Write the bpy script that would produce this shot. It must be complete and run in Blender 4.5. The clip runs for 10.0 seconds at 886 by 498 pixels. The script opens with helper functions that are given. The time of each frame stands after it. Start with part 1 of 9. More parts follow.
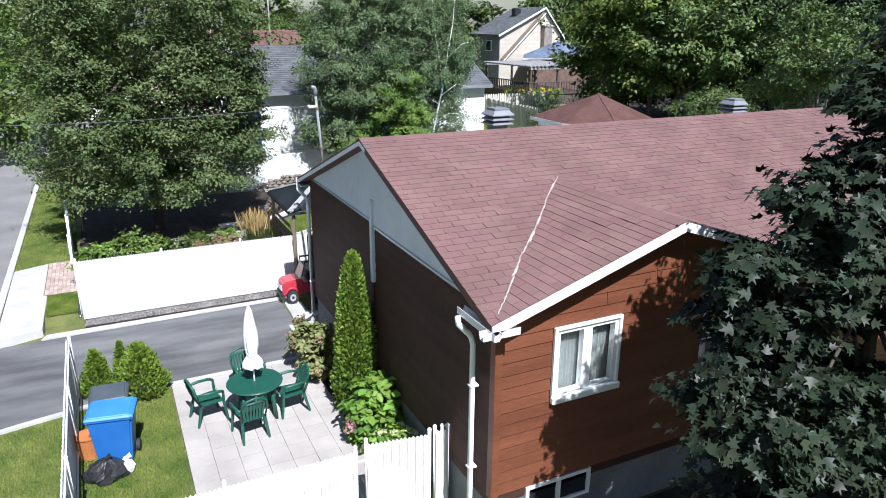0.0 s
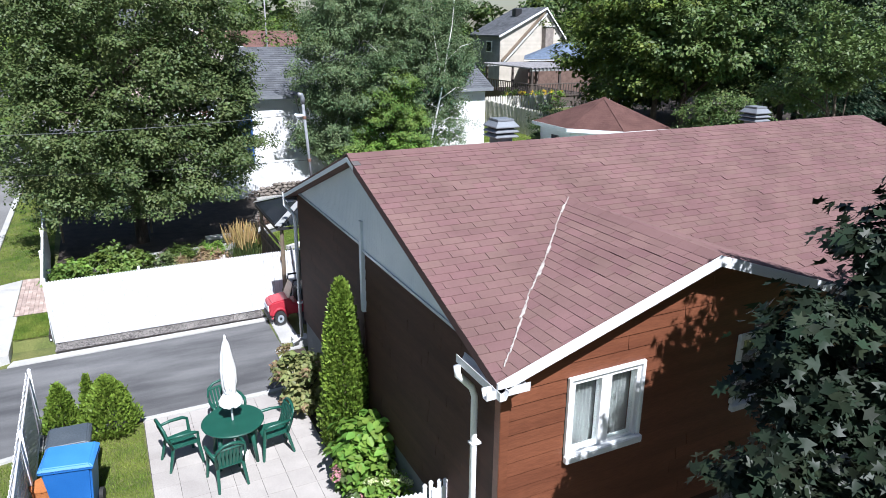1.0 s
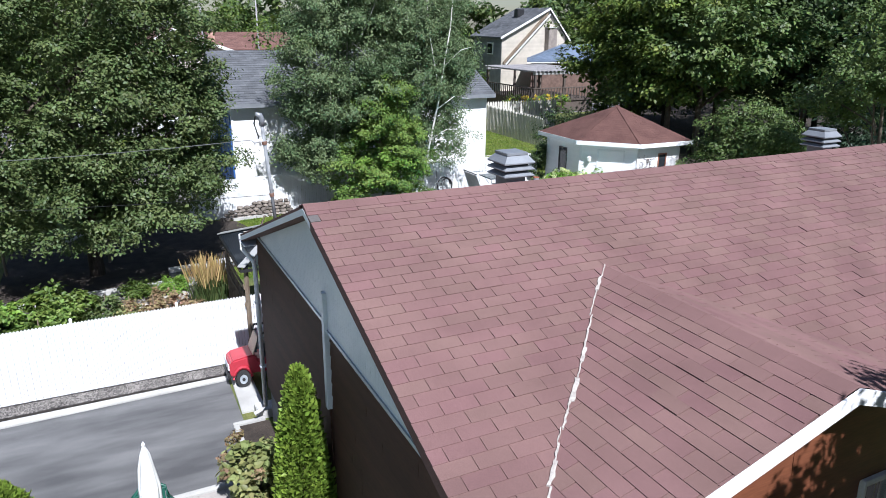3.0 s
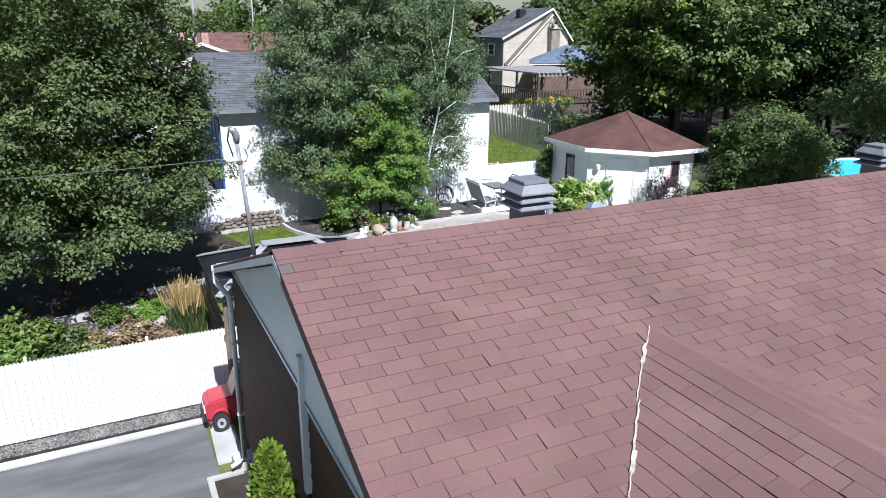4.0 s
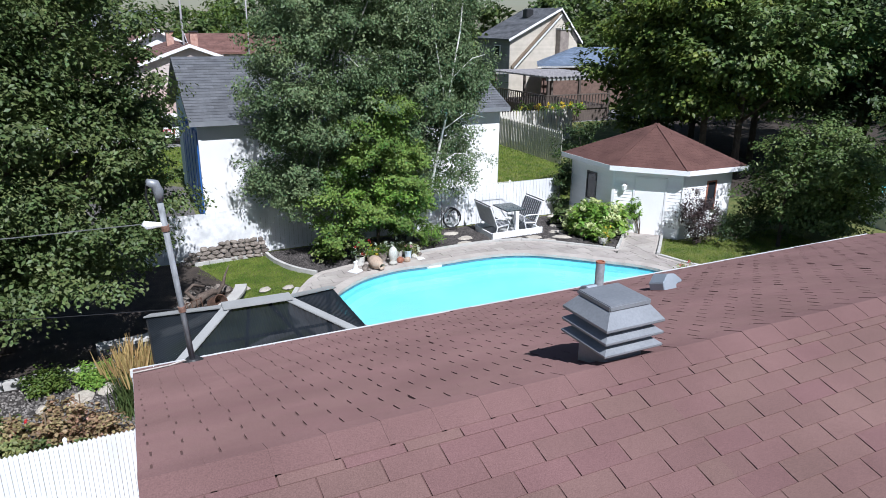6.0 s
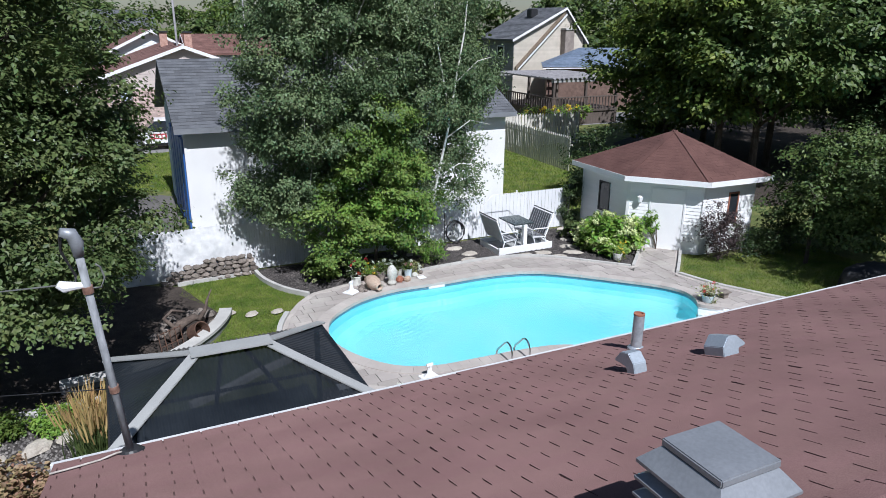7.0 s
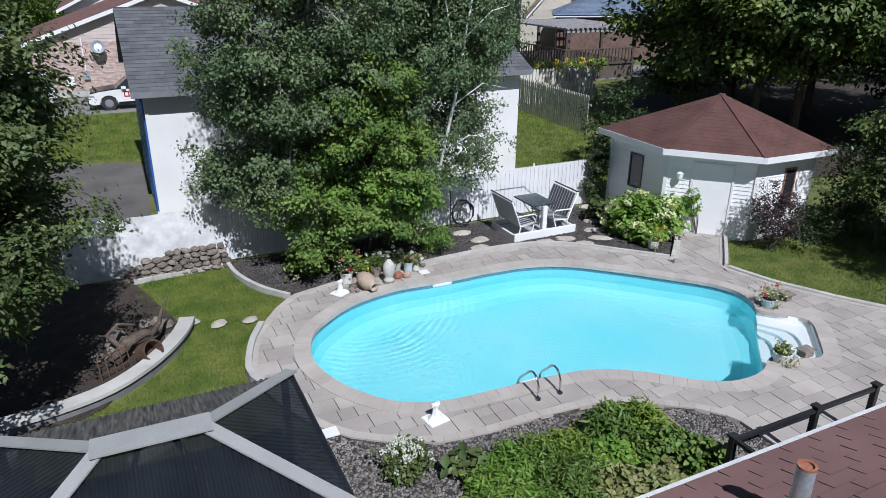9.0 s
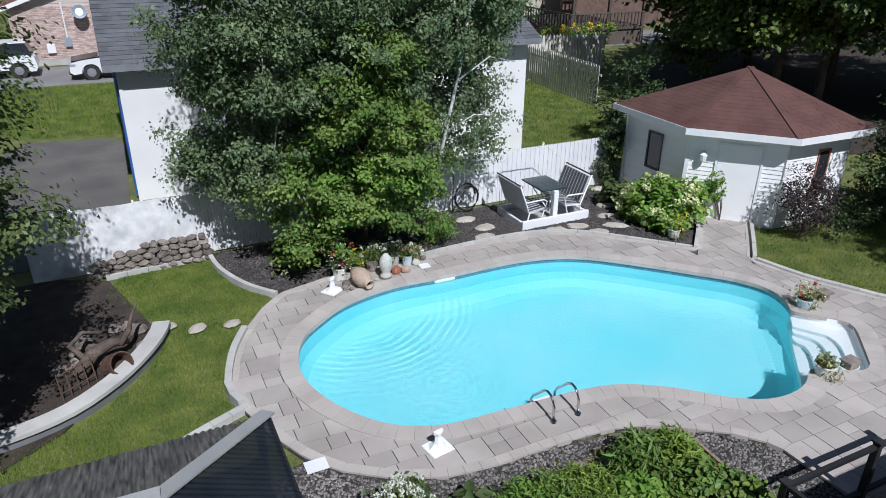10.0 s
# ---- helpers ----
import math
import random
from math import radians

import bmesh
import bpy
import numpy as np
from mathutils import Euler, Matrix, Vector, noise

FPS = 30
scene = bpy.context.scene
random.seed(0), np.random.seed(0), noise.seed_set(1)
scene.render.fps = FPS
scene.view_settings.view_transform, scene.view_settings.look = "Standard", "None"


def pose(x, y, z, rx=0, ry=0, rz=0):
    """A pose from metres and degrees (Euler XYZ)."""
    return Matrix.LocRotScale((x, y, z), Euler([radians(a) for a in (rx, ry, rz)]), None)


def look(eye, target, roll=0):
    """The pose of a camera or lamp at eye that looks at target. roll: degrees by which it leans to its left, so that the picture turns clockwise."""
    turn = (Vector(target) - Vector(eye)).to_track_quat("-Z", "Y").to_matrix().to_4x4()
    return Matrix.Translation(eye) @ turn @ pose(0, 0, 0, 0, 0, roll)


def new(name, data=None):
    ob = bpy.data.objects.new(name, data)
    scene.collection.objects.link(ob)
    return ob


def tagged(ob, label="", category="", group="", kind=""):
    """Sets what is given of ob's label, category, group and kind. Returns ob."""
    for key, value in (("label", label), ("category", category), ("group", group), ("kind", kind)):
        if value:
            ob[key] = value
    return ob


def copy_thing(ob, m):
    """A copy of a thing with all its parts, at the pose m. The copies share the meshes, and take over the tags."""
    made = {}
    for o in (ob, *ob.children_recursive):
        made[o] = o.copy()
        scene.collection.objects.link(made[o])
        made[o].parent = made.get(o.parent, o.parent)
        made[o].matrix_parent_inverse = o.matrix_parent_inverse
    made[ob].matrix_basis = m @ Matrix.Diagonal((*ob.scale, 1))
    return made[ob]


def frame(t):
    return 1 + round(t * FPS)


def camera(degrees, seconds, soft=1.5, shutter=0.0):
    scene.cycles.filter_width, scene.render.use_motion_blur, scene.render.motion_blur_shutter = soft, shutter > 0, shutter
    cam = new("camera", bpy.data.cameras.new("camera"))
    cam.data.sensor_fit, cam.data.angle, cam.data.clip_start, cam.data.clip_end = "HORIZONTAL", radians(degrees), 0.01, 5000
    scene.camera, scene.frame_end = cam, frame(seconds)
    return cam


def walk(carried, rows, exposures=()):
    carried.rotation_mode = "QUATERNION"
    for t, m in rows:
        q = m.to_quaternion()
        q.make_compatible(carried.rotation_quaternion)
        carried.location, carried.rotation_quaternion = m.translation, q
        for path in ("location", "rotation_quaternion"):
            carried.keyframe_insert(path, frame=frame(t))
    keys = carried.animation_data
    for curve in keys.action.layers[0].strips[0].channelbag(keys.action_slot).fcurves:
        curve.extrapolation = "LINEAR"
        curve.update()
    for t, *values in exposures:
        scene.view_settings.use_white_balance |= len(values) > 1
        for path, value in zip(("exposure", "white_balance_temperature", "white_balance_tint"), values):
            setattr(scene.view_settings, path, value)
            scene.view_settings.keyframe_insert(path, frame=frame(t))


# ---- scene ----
# camera and its flight
cam = camera(65.5, 10.0, soft=0.75)
METRES, EYE, TILT, LEAN, TURN = 16.0, 7.0, 0.0, 0.0, -26.2
ROWS = [
    (0.0, 0.0, 0.0, 0.0, 0.15, -18.19, -0.44),
    (0.5, 0.0002, 0.0386, 0.0009, 0.15, -18.19, -0.44),
    (1.0, 0.002, 0.0818, 0.0018, 0.14, -18.17, -0.44),
    (1.5, 0.005, 0.1264, 0.0026, 0.15, -18.14, -0.43),
    (2.0, 0.0071, 0.1728, 0.0029, 0.15, -18.12, -0.43),
    (2.5, 0.0083, 0.2204, 0.0035, 0.16, -18.13, -0.44),
    (4.0, 0.0059, 0.3718, 0.0045, 0.17, -18.09, -0.46),
    (4.5, 0.0034, 0.4239, 0.0053, 0.19, -18.09, -0.47),
    (5.0, 0.0005, 0.4764, 0.006, 0.22, -18.09, -0.47),
    (5.5, -0.0023, 0.528, 0.0066, 0.25, -18.09, -0.5),
    (7.0, -0.0066, 0.6862, 0.0071, 0.48, -18.08, -0.47),
    (7.5, -0.0078, 0.7406, 0.0059, 0.5, -18.2, -0.47),
    (8.0, -0.0103, 0.7938, 0.0042, 0.52, -19.28, -0.48),
    (8.5, -0.0143, 0.8458, 0.0027, 0.53, -20.73, -0.54),
    (9.0, -0.0178, 0.8972, 0.0005, 0.55, -22.12, -0.54),
    (9.5, -0.0202, 0.9472, -0.0011, 0.56, -23.55, -0.52),
    (10.0, -0.022, 0.9989, -0.0011, 0.55, -24.98, -0.54),
]
walk(cam, [(t, pose(0, 0, EYE, TILT, LEAN, TURN) @ pose(METRES * x, METRES * y, METRES * z, 90 + pitch, roll, yaw)) for t, x, y, z, yaw, pitch, roll in ROWS],
     exposures=[(0.0, 0.67, 5850, 13), (2.5, 0.58, 5850, 13), (5.0, 0.40, 5850, 13), (7.5, 0.0, 5850, 13), (10.0, -0.18, 5850, 13)])

# daylight: clear sky, high sun from the front
SUN_ELEV, SUN_DRIFT = 50.5, 0.05
world = bpy.data.worlds.new("sky")
scene.world = world
world.use_nodes = True
wn = world.node_tree.nodes
sky = wn.new("ShaderNodeTexSky")
sky.sky_type = "NISHITA"
sky.sun_disc = False
sky.sun_elevation = radians(SUN_ELEV)
sky.sun_rotation = math.pi + math.atan(SUN_DRIFT)
sky.air_density, sky.dust_density = 1.0, 0.6
wn["Background"].inputs["Strength"].default_value = 0.050
world.node_tree.links.new(sky.outputs[0], wn["Background"].inputs["Color"])
sun_data = bpy.data.lights.new("sun", "SUN")
sun_data.energy, sun_data.angle, sun_data.color = 5.35, radians(0.53), (1.0, 0.98, 0.94)
sun_data.cycles.is_caustics_light = True
sun = new("sun", sun_data)
sun.matrix_basis = look((0, 0, 30), (30 * SUN_DRIFT, 30, 30 - 30 * math.tan(radians(SUN_ELEV))))

# ---- materials ----
def mat(name, c1, c2, scale=3.0, rough=0.8, bump=0.3, fine=60.0, metal=0.0, vary=0.0, by="object", spec=0.5, depth=0.004,
        stretch=(1, 1, 1), grain=0.25, translucent=0.0, hue=0.0):
    """Two-scale noise surface: broad mottling between c1 and c2, fine grain, relief, and piece-to-piece variation."""
    m = bpy.data.materials.new(name)
    m.use_nodes = True
    t = m.node_tree
    n, ln = t.nodes, t.links.new
    bsdf = n["Principled BSDF"]
    geo = n.new("ShaderNodeNewGeometry")
    mp = n.new("ShaderNodeMapping")
    mp.inputs["Scale"].default_value = stretch
    ln(geo.outputs["Position"], mp.inputs["Vector"])
    big = n.new("ShaderNodeTexNoise")
    big.inputs["Scale"].default_value, big.inputs["Detail"].default_value = scale, 5
    ln(mp.outputs[0], big.inputs["Vector"])
    ramp = n.new("ShaderNodeValToRGB")
    ramp.color_ramp.elements[0].position, ramp.color_ramp.elements[1].position = 0.32, 0.68
    ramp.color_ramp.elements[0].color, ramp.color_ramp.elements[1].color = (*c1, 1), (*c2, 1)
    ln(big.outputs["Fac"], ramp.inputs["Fac"])
    small = n.new("ShaderNodeTexNoise")
    small.inputs["Scale"].default_value, small.inputs["Detail"].default_value = fine, 3
    ln(mp.outputs[0], small.inputs["Vector"])
    g = n.new("ShaderNodeMapRange")
    g.inputs[1].default_value, g.inputs[2].default_value = 0.3, 0.7
    g.inputs[3].default_value, g.inputs[4].default_value = 1 - grain, 1 + grain
    ln(small.outputs["Fac"], g.inputs[0])
    val = g.outputs[0]
    hsv = n.new("ShaderNodeHueSaturation")
    if vary:
        if by == "object":
            r = n.new("ShaderNodeObjectInfo").outputs["Random"]
        else:
            r = geo.outputs["Random Per Island"]
        v = n.new("ShaderNodeMapRange")
        v.inputs[3].default_value, v.inputs[4].default_value = 1 - vary, 1 + vary
        ln(r, v.inputs[0])
        mul = n.new("ShaderNodeMath")
        mul.operation = "MULTIPLY"
        ln(val, mul.inputs[0])
        ln(v.outputs[0], mul.inputs[1])
        val = mul.outputs[0]
        if hue:
            w = n.new("ShaderNodeTexWhiteNoise")
            w.noise_dimensions = "1D"
            ln(r, w.inputs["W"])
            hv = n.new("ShaderNodeMapRange")
            hv.inputs[3].default_value, hv.inputs[4].default_value = 0.5 - hue, 0.5 + hue
            ln(w.outputs["Value"], hv.inputs[0])
            ln(hv.outputs[0], hsv.inputs["Hue"])
    ln(val, hsv.inputs["Value"])
    ln(ramp.outputs[0], hsv.inputs["Color"])
    ln(hsv.outputs[0], bsdf.inputs["Base Color"])
    bsdf.inputs["Roughness"].default_value = rough
    bsdf.inputs["Metallic"].default_value = metal
    bsdf.inputs["Specular IOR Level"].default_value = spec
    if bump:
        b = n.new("ShaderNodeBump")
        b.inputs["Strength"].default_value, b.inputs["Distance"].default_value = bump, depth
        ln(small.outputs["Fac"], b.inputs["Height"])
        ln(b.outputs[0], bsdf.inputs["Normal"])
    if translucent:
        tr = n.new("ShaderNodeBsdfTranslucent")
        ln(hsv.outputs[0], tr.inputs["Color"])
        mix = n.new("ShaderNodeMixShader")
        mix.inputs[0].default_value = translucent
        ln(bsdf.outputs[0], mix.inputs[1])
        ln(tr.outputs[0], mix.inputs[2])
        ln(mix.outputs[0], n["Material Output"].inputs["Surface"])
    return m


SHINGLE = dict(scale=1.2, rough=0.92, bump=0.6, fine=140, vary=0.065, grain=0.2, spec=0.25, hue=0.012)
m_shingle = mat("shingle", (0.154, 0.090, 0.084), (0.196, 0.115, 0.108), **SHINGLE)
m_shingle_run = mat("shingle_run", (0.154, 0.090, 0.084), (0.196, 0.115, 0.108), by="island", **SHINGLE)
m_shingle_worn = mat("shingle_worn", (0.040, 0.034, 0.033), (0.180, 0.106, 0.099), scale=7, rough=0.95, fine=120, vary=0.1, grain=0.3, stretch=(1.6, 0.7, 1))
m_shingle_back = mat("shingle_back", (0.154, 0.090, 0.084), (0.196, 0.115, 0.108), by="island", **{**SHINGLE, "vary": 0.02, "hue": 0.004})
m_shingle_patch = mat("shingle_patch", (0.082, 0.074, 0.073), (0.120, 0.107, 0.104), scale=6, rough=0.95, bump=0.5, fine=120, vary=0.08, grain=0.25)
for m_ in (m_shingle, m_shingle_run, m_shingle_worn, m_shingle_patch, m_shingle_back):
    m_.node_tree.nodes["Principled BSDF"].inputs["Diffuse Roughness"].default_value = 0.55
m_roof_felt = mat("roof_felt", (0.10, 0.055, 0.05), (0.13, 0.07, 0.062), scale=2, rough=0.95, fine=100)
m_gutter = mat("gutter_white", (0.55, 0.56, 0.57), (0.66, 0.66, 0.66), scale=2, rough=0.5, bump=0.08, grain=0.1, fine=30)
m_caulk = mat("caulk", (0.36, 0.32, 0.29), (0.52, 0.48, 0.44), scale=9, rough=0.7, fine=40, bump=0.6)
m_white = mat("white_paint", (0.74, 0.75, 0.76), (0.82, 0.82, 0.82), scale=1.5, rough=0.5, bump=0.08, grain=0.05, fine=50)
m_white_slat = mat("white_slat", (0.70, 0.71, 0.73), (0.77, 0.775, 0.785), scale=1.2, rough=0.55, bump=0.05, grain=0.04, vary=0.03)
m_gable = mat("gable_panel", (0.60, 0.66, 0.71), (0.67, 0.72, 0.76), scale=1.5, rough=0.5, bump=0.05, grain=0.05)
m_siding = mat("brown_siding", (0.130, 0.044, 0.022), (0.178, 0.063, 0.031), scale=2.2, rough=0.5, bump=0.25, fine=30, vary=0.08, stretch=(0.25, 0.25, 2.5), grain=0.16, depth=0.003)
# Same brown siding, with the side wall's shade put into the colour.
m_siding_shaded = mat("shaded_siding", (0.052, 0.026, 0.019), (0.075, 0.037, 0.026), scale=2.2, spec=0.2, rough=0.7, bump=0.25, fine=30, vary=0.08, stretch=(0.25, 0.25, 2.5), grain=0.16, depth=0.003)
m_concrete = mat("concrete", (0.40, 0.39, 0.37), (0.52, 0.51, 0.48), scale=1.6, rough=0.9, bump=0.3, fine=70, vary=0.06, grain=0.12)
m_foundation = mat("foundation", (0.13, 0.135, 0.14), (0.19, 0.195, 0.20), scale=1.5, rough=0.9, fine=50, grain=0.15)
m_asphalt = mat("asphalt", (0.075, 0.075, 0.078), (0.175, 0.174, 0.174), scale=1.3, rough=0.85, bump=0.5, fine=160, grain=0.25, stretch=(0.4, 1.6, 1))
m_asphalt_old = mat("asphalt_old", (0.09, 0.085, 0.08), (0.14, 0.13, 0.12), scale=0.7, rough=0.95, fine=90, grain=0.3)
m_street = mat("street", (0.17, 0.165, 0.16), (0.23, 0.225, 0.22), scale=0.6, rough=0.95, fine=90, grain=0.2)
m_soil = mat("soil", (0.032, 0.024, 0.019), (0.06, 0.046, 0.036), scale=3, rough=1.0, bump=0.8, fine=40, depth=0.02, grain=0.4)
m_lawn = mat("lawn_ground", (0.070, 0.098, 0.022), (0.16, 0.165, 0.05), scale=1.6, rough=1.0, bump=0.8, fine=45, depth=0.02, grain=0.4)
m_blade = mat("grass_blade", (0.100, 0.180, 0.022), (0.230, 0.285, 0.055), scale=1.6, rough=0.75, bump=0, vary=0.3, by="island", grain=0.1, translucent=0.25, spec=0.25, hue=0.012)
m_gravel = mat("dark_chips", (0.045, 0.04, 0.038), (0.09, 0.08, 0.075), scale=2.0, rough=0.95, bump=0.4, fine=50, vary=0.6, by="island", grain=0.3)
m_gravel_bed = mat("chip_bed", (0.025, 0.022, 0.02), (0.06, 0.052, 0.048), scale=6, rough=1.0, bump=1.0, fine=45, depth=0.02, grain=0.5)
PAVE = dict(scale=1.1, rough=0.9, bump=0.35, fine=80, vary=0.13, grain=0.12, spec=0.3, hue=0.01)
m_paver = mat("paver", (0.325, 0.293, 0.268), (0.42, 0.384, 0.352), **PAVE)
m_paver_run = mat("paver_run", (0.325, 0.293, 0.268), (0.42, 0.384, 0.352), by="island", **PAVE)
m_coping = mat("coping", (0.385, 0.345, 0.315), (0.47, 0.43, 0.395), scale=1.5, rough=0.85, bump=0.25, fine=70, vary=0.05, grain=0.1, spec=0.3)
m_joint = mat("joint_sand", (0.055, 0.050, 0.046), (0.085, 0.078, 0.071), scale=5, rough=1.0, fine=90)
m_patio = mat("patio_slab", (0.36, 0.33, 0.305), (0.45, 0.415, 0.385), scale=1.4, rough=0.9, bump=0.25, fine=80, vary=0.05, grain=0.1)
m_liner = mat("pool_liner", (0.28, 0.84, 0.91), (0.40, 0.89, 0.94), scale=0.5, rough=0.6, bump=0.0, grain=0.04, fine=25)
m_liner_band = mat("pool_band", (0.10, 0.22, 0.30), (0.20, 0.34, 0.42), scale=14, rough=0.5, bump=0.0, grain=0.3, fine=40)
m_step_white = mat("pool_step", (0.86, 0.88, 0.88), (0.90, 0.91, 0.91), scale=2, rough=0.5, bump=0.05, grain=0.04)
m_chrome = mat("chrome", (0.62, 0.62, 0.63), (0.7, 0.7, 0.7), scale=5, rough=0.12, bump=0.0, metal=1.0, grain=0.03)
m_galv = mat("galvanised", (0.42, 0.47, 0.52), (0.60, 0.64, 0.68), scale=9, rough=0.45, bump=0.1, metal=0.6, grain=0.12, fine=30)
m_vent = mat("grey_paint_metal", (0.23, 0.245, 0.265), (0.29, 0.305, 0.33), scale=3, rough=0.45, bump=0.1, metal=0.3, grain=0.08)
m_vent_light = mat("light_grey_metal", (0.36, 0.41, 0.46), (0.44, 0.49, 0.54), scale=3, rough=0.4, bump=0.08, metal=0.4, grain=0.08)
m_dark = mat("dark_metal", (0.018, 0.018, 0.02), (0.03, 0.03, 0.032), scale=4, rough=0.45, bump=0.1, grain=0.1)
m_rust = mat("clay_rim", (0.24, 0.09, 0.055), (0.36, 0.15, 0.09), scale=12, rough=0.85, fine=50)
m_gaz_bar = mat("gazebo_bar", (0.30, 0.305, 0.30), (0.36, 0.365, 0.355), scale=2, rough=0.6, bump=0.08, grain=0.08)
m_green_plastic = mat("green_plastic", (0.012, 0.075, 0.052), (0.018, 0.095, 0.066), scale=3, rough=0.38, bump=0.05, grain=0.08)
m_blue_bin = mat("blue_plastic", (0.022, 0.125, 0.40), (0.03, 0.155, 0.46), scale=2, rough=0.42, bump=0.08, grain=0.06)
m_grey_bin = mat("grey_plastic", (0.06, 0.075, 0.09), (0.08, 0.095, 0.11), scale=2, rough=0.5, bump=0.08)
m_black_bag = mat("black_plastic", (0.018, 0.018, 0.02), (0.034, 0.034, 0.037), scale=6, rough=0.25, bump=0.5, fine=18, depth=0.02)
m_red = mat("red_plastic", (0.40, 0.030, 0.048), (0.46, 0.045, 0.065), scale=2, rough=0.35, bump=0.03, grain=0.05)
m_beige = mat("beige_plastic", (0.55, 0.40, 0.28), (0.62, 0.47, 0.34), scale=2, rough=0.5)
m_tyre = mat("tyre_black", (0.02, 0.02, 0.02), (0.035, 0.035, 0.035), scale=6, rough=0.8)
m_orange = mat("orange_plastic", (0.45, 0.16, 0.05), (0.52, 0.20, 0.07), scale=4, rough=0.6)
m_cloth = mat("white_cloth", (0.68, 0.68, 0.66), (0.78, 0.78, 0.76), scale=5, rough=0.9, fine=120, bump=0.2, grain=0.08)
m_bark = mat("bark", (0.06, 0.045, 0.033), (0.12, 0.095, 0.075), scale=6, rough=1.0, bump=0.9, fine=30, depth=0.02, stretch=(1, 1, 0.3), grain=0.3)
m_birch = mat("birch_bark", (0.38, 0.36, 0.33), (0.62, 0.60, 0.57), scale=7, rough=0.85, bump=0.4, fine=30, stretch=(1, 1, 2.5), grain=0.25)
m_birch_pale = mat("birch_bark_pale", (0.50, 0.48, 0.44), (0.72, 0.70, 0.67), scale=9, rough=0.85, bump=0.3, fine=30, stretch=(1, 1, 2.5), grain=0.15)
# Pale and grey blotches in the colour imitate reflections on dented sheet.
m_sheet = mat("sheet_metal", (0.58, 0.59, 0.60), (0.88, 0.88, 0.88), scale=2.2, rough=0.45, bump=0.35, fine=5, depth=0.03, grain=0.12)
m_lattice = mat("lattice_grey", (0.24, 0.23, 0.24), (0.34, 0.33, 0.34), scale=3, rough=0.8, bump=0.2, grain=0.15)
m_timber_dark = mat("stained_timber", (0.075, 0.058, 0.05), (0.12, 0.095, 0.08), scale=4, rough=0.85, bump=0.3, fine=30, stretch=(3, 3, 0.5), vary=0.15)
m_clay = mat("clay_pot", (0.36, 0.27, 0.20), (0.47, 0.36, 0.28), scale=5, rough=0.85, fine=50)
m_stone = mat("field_stone", (0.12, 0.10, 0.085), (0.25, 0.215, 0.185), scale=5, rough=0.95, bump=0.8, fine=30, depth=0.015, vary=0.28, grain=0.25)
m_flag = mat("flagstone", (0.36, 0.32, 0.27), (0.47, 0.43, 0.37), scale=4, rough=0.95, bump=0.6, fine=35, depth=0.008, vary=0.12, grain=0.2)
m_wood = mat("weathered_wood", (0.17, 0.125, 0.085), (0.28, 0.22, 0.16), scale=4, rough=0.9, bump=0.5, fine=30, stretch=(4, 4, 0.5), vary=0.15)
m_picket = mat("picket_wood", (0.56, 0.53, 0.47), (0.70, 0.67, 0.61), scale=3, rough=0.9, bump=0.4, fine=25, vary=0.12, stretch=(3, 3, 0.5))
m_navy = mat("blue_paint", (0.02, 0.09, 0.30), (0.03, 0.12, 0.36), scale=2, rough=0.5, bump=0.1)
m_paleblue = mat("pale_blue_wall", (0.33, 0.43, 0.56), (0.40, 0.50, 0.62), scale=2, rough=0.7, bump=0.1)
m_stucco = mat("white_stucco", (0.72, 0.72, 0.72), (0.80, 0.80, 0.80), scale=0.9, rough=0.85, bump=0.3, fine=40, grain=0.06)
m_slate = mat("grey_shingle", (0.085, 0.09, 0.10), (0.12, 0.125, 0.135), scale=2, rough=0.9, bump=0.6, fine=30, vary=0.2, by="island", grain=0.25)
m_blue_roof = mat("blue_roof", (0.11, 0.15, 0.21), (0.15, 0.19, 0.26), scale=2, rough=0.85, bump=0.4, fine=12, grain=0.2, vary=0.15, by="island")
m_brown_roof = mat("brown_roof", (0.135, 0.07, 0.058), (0.18, 0.095, 0.08), scale=2, rough=0.92, bump=0.5, fine=12, grain=0.22, vary=0.15, by="island")
m_beige_siding = mat("beige_siding", (0.46, 0.42, 0.35), (0.54, 0.49, 0.42), scale=1.5, rough=0.7, grain=0.06, vary=0.05, by="island")
m_grey_siding = mat("grey_siding", (0.15, 0.16, 0.175), (0.20, 0.21, 0.225), scale=1.5, rough=0.75, grain=0.08, vary=0.06, by="island")
m_pink_siding = mat("pale_siding", (0.50, 0.43, 0.40), (0.58, 0.50, 0.46), scale=1.5, rough=0.75, grain=0.06, vary=0.05, by="island")
m_brick = mat("brick", (0.34, 0.19, 0.15), (0.48, 0.31, 0.25), scale=5, rough=0.95, fine=30, vary=0.25, by="island", grain=0.2)


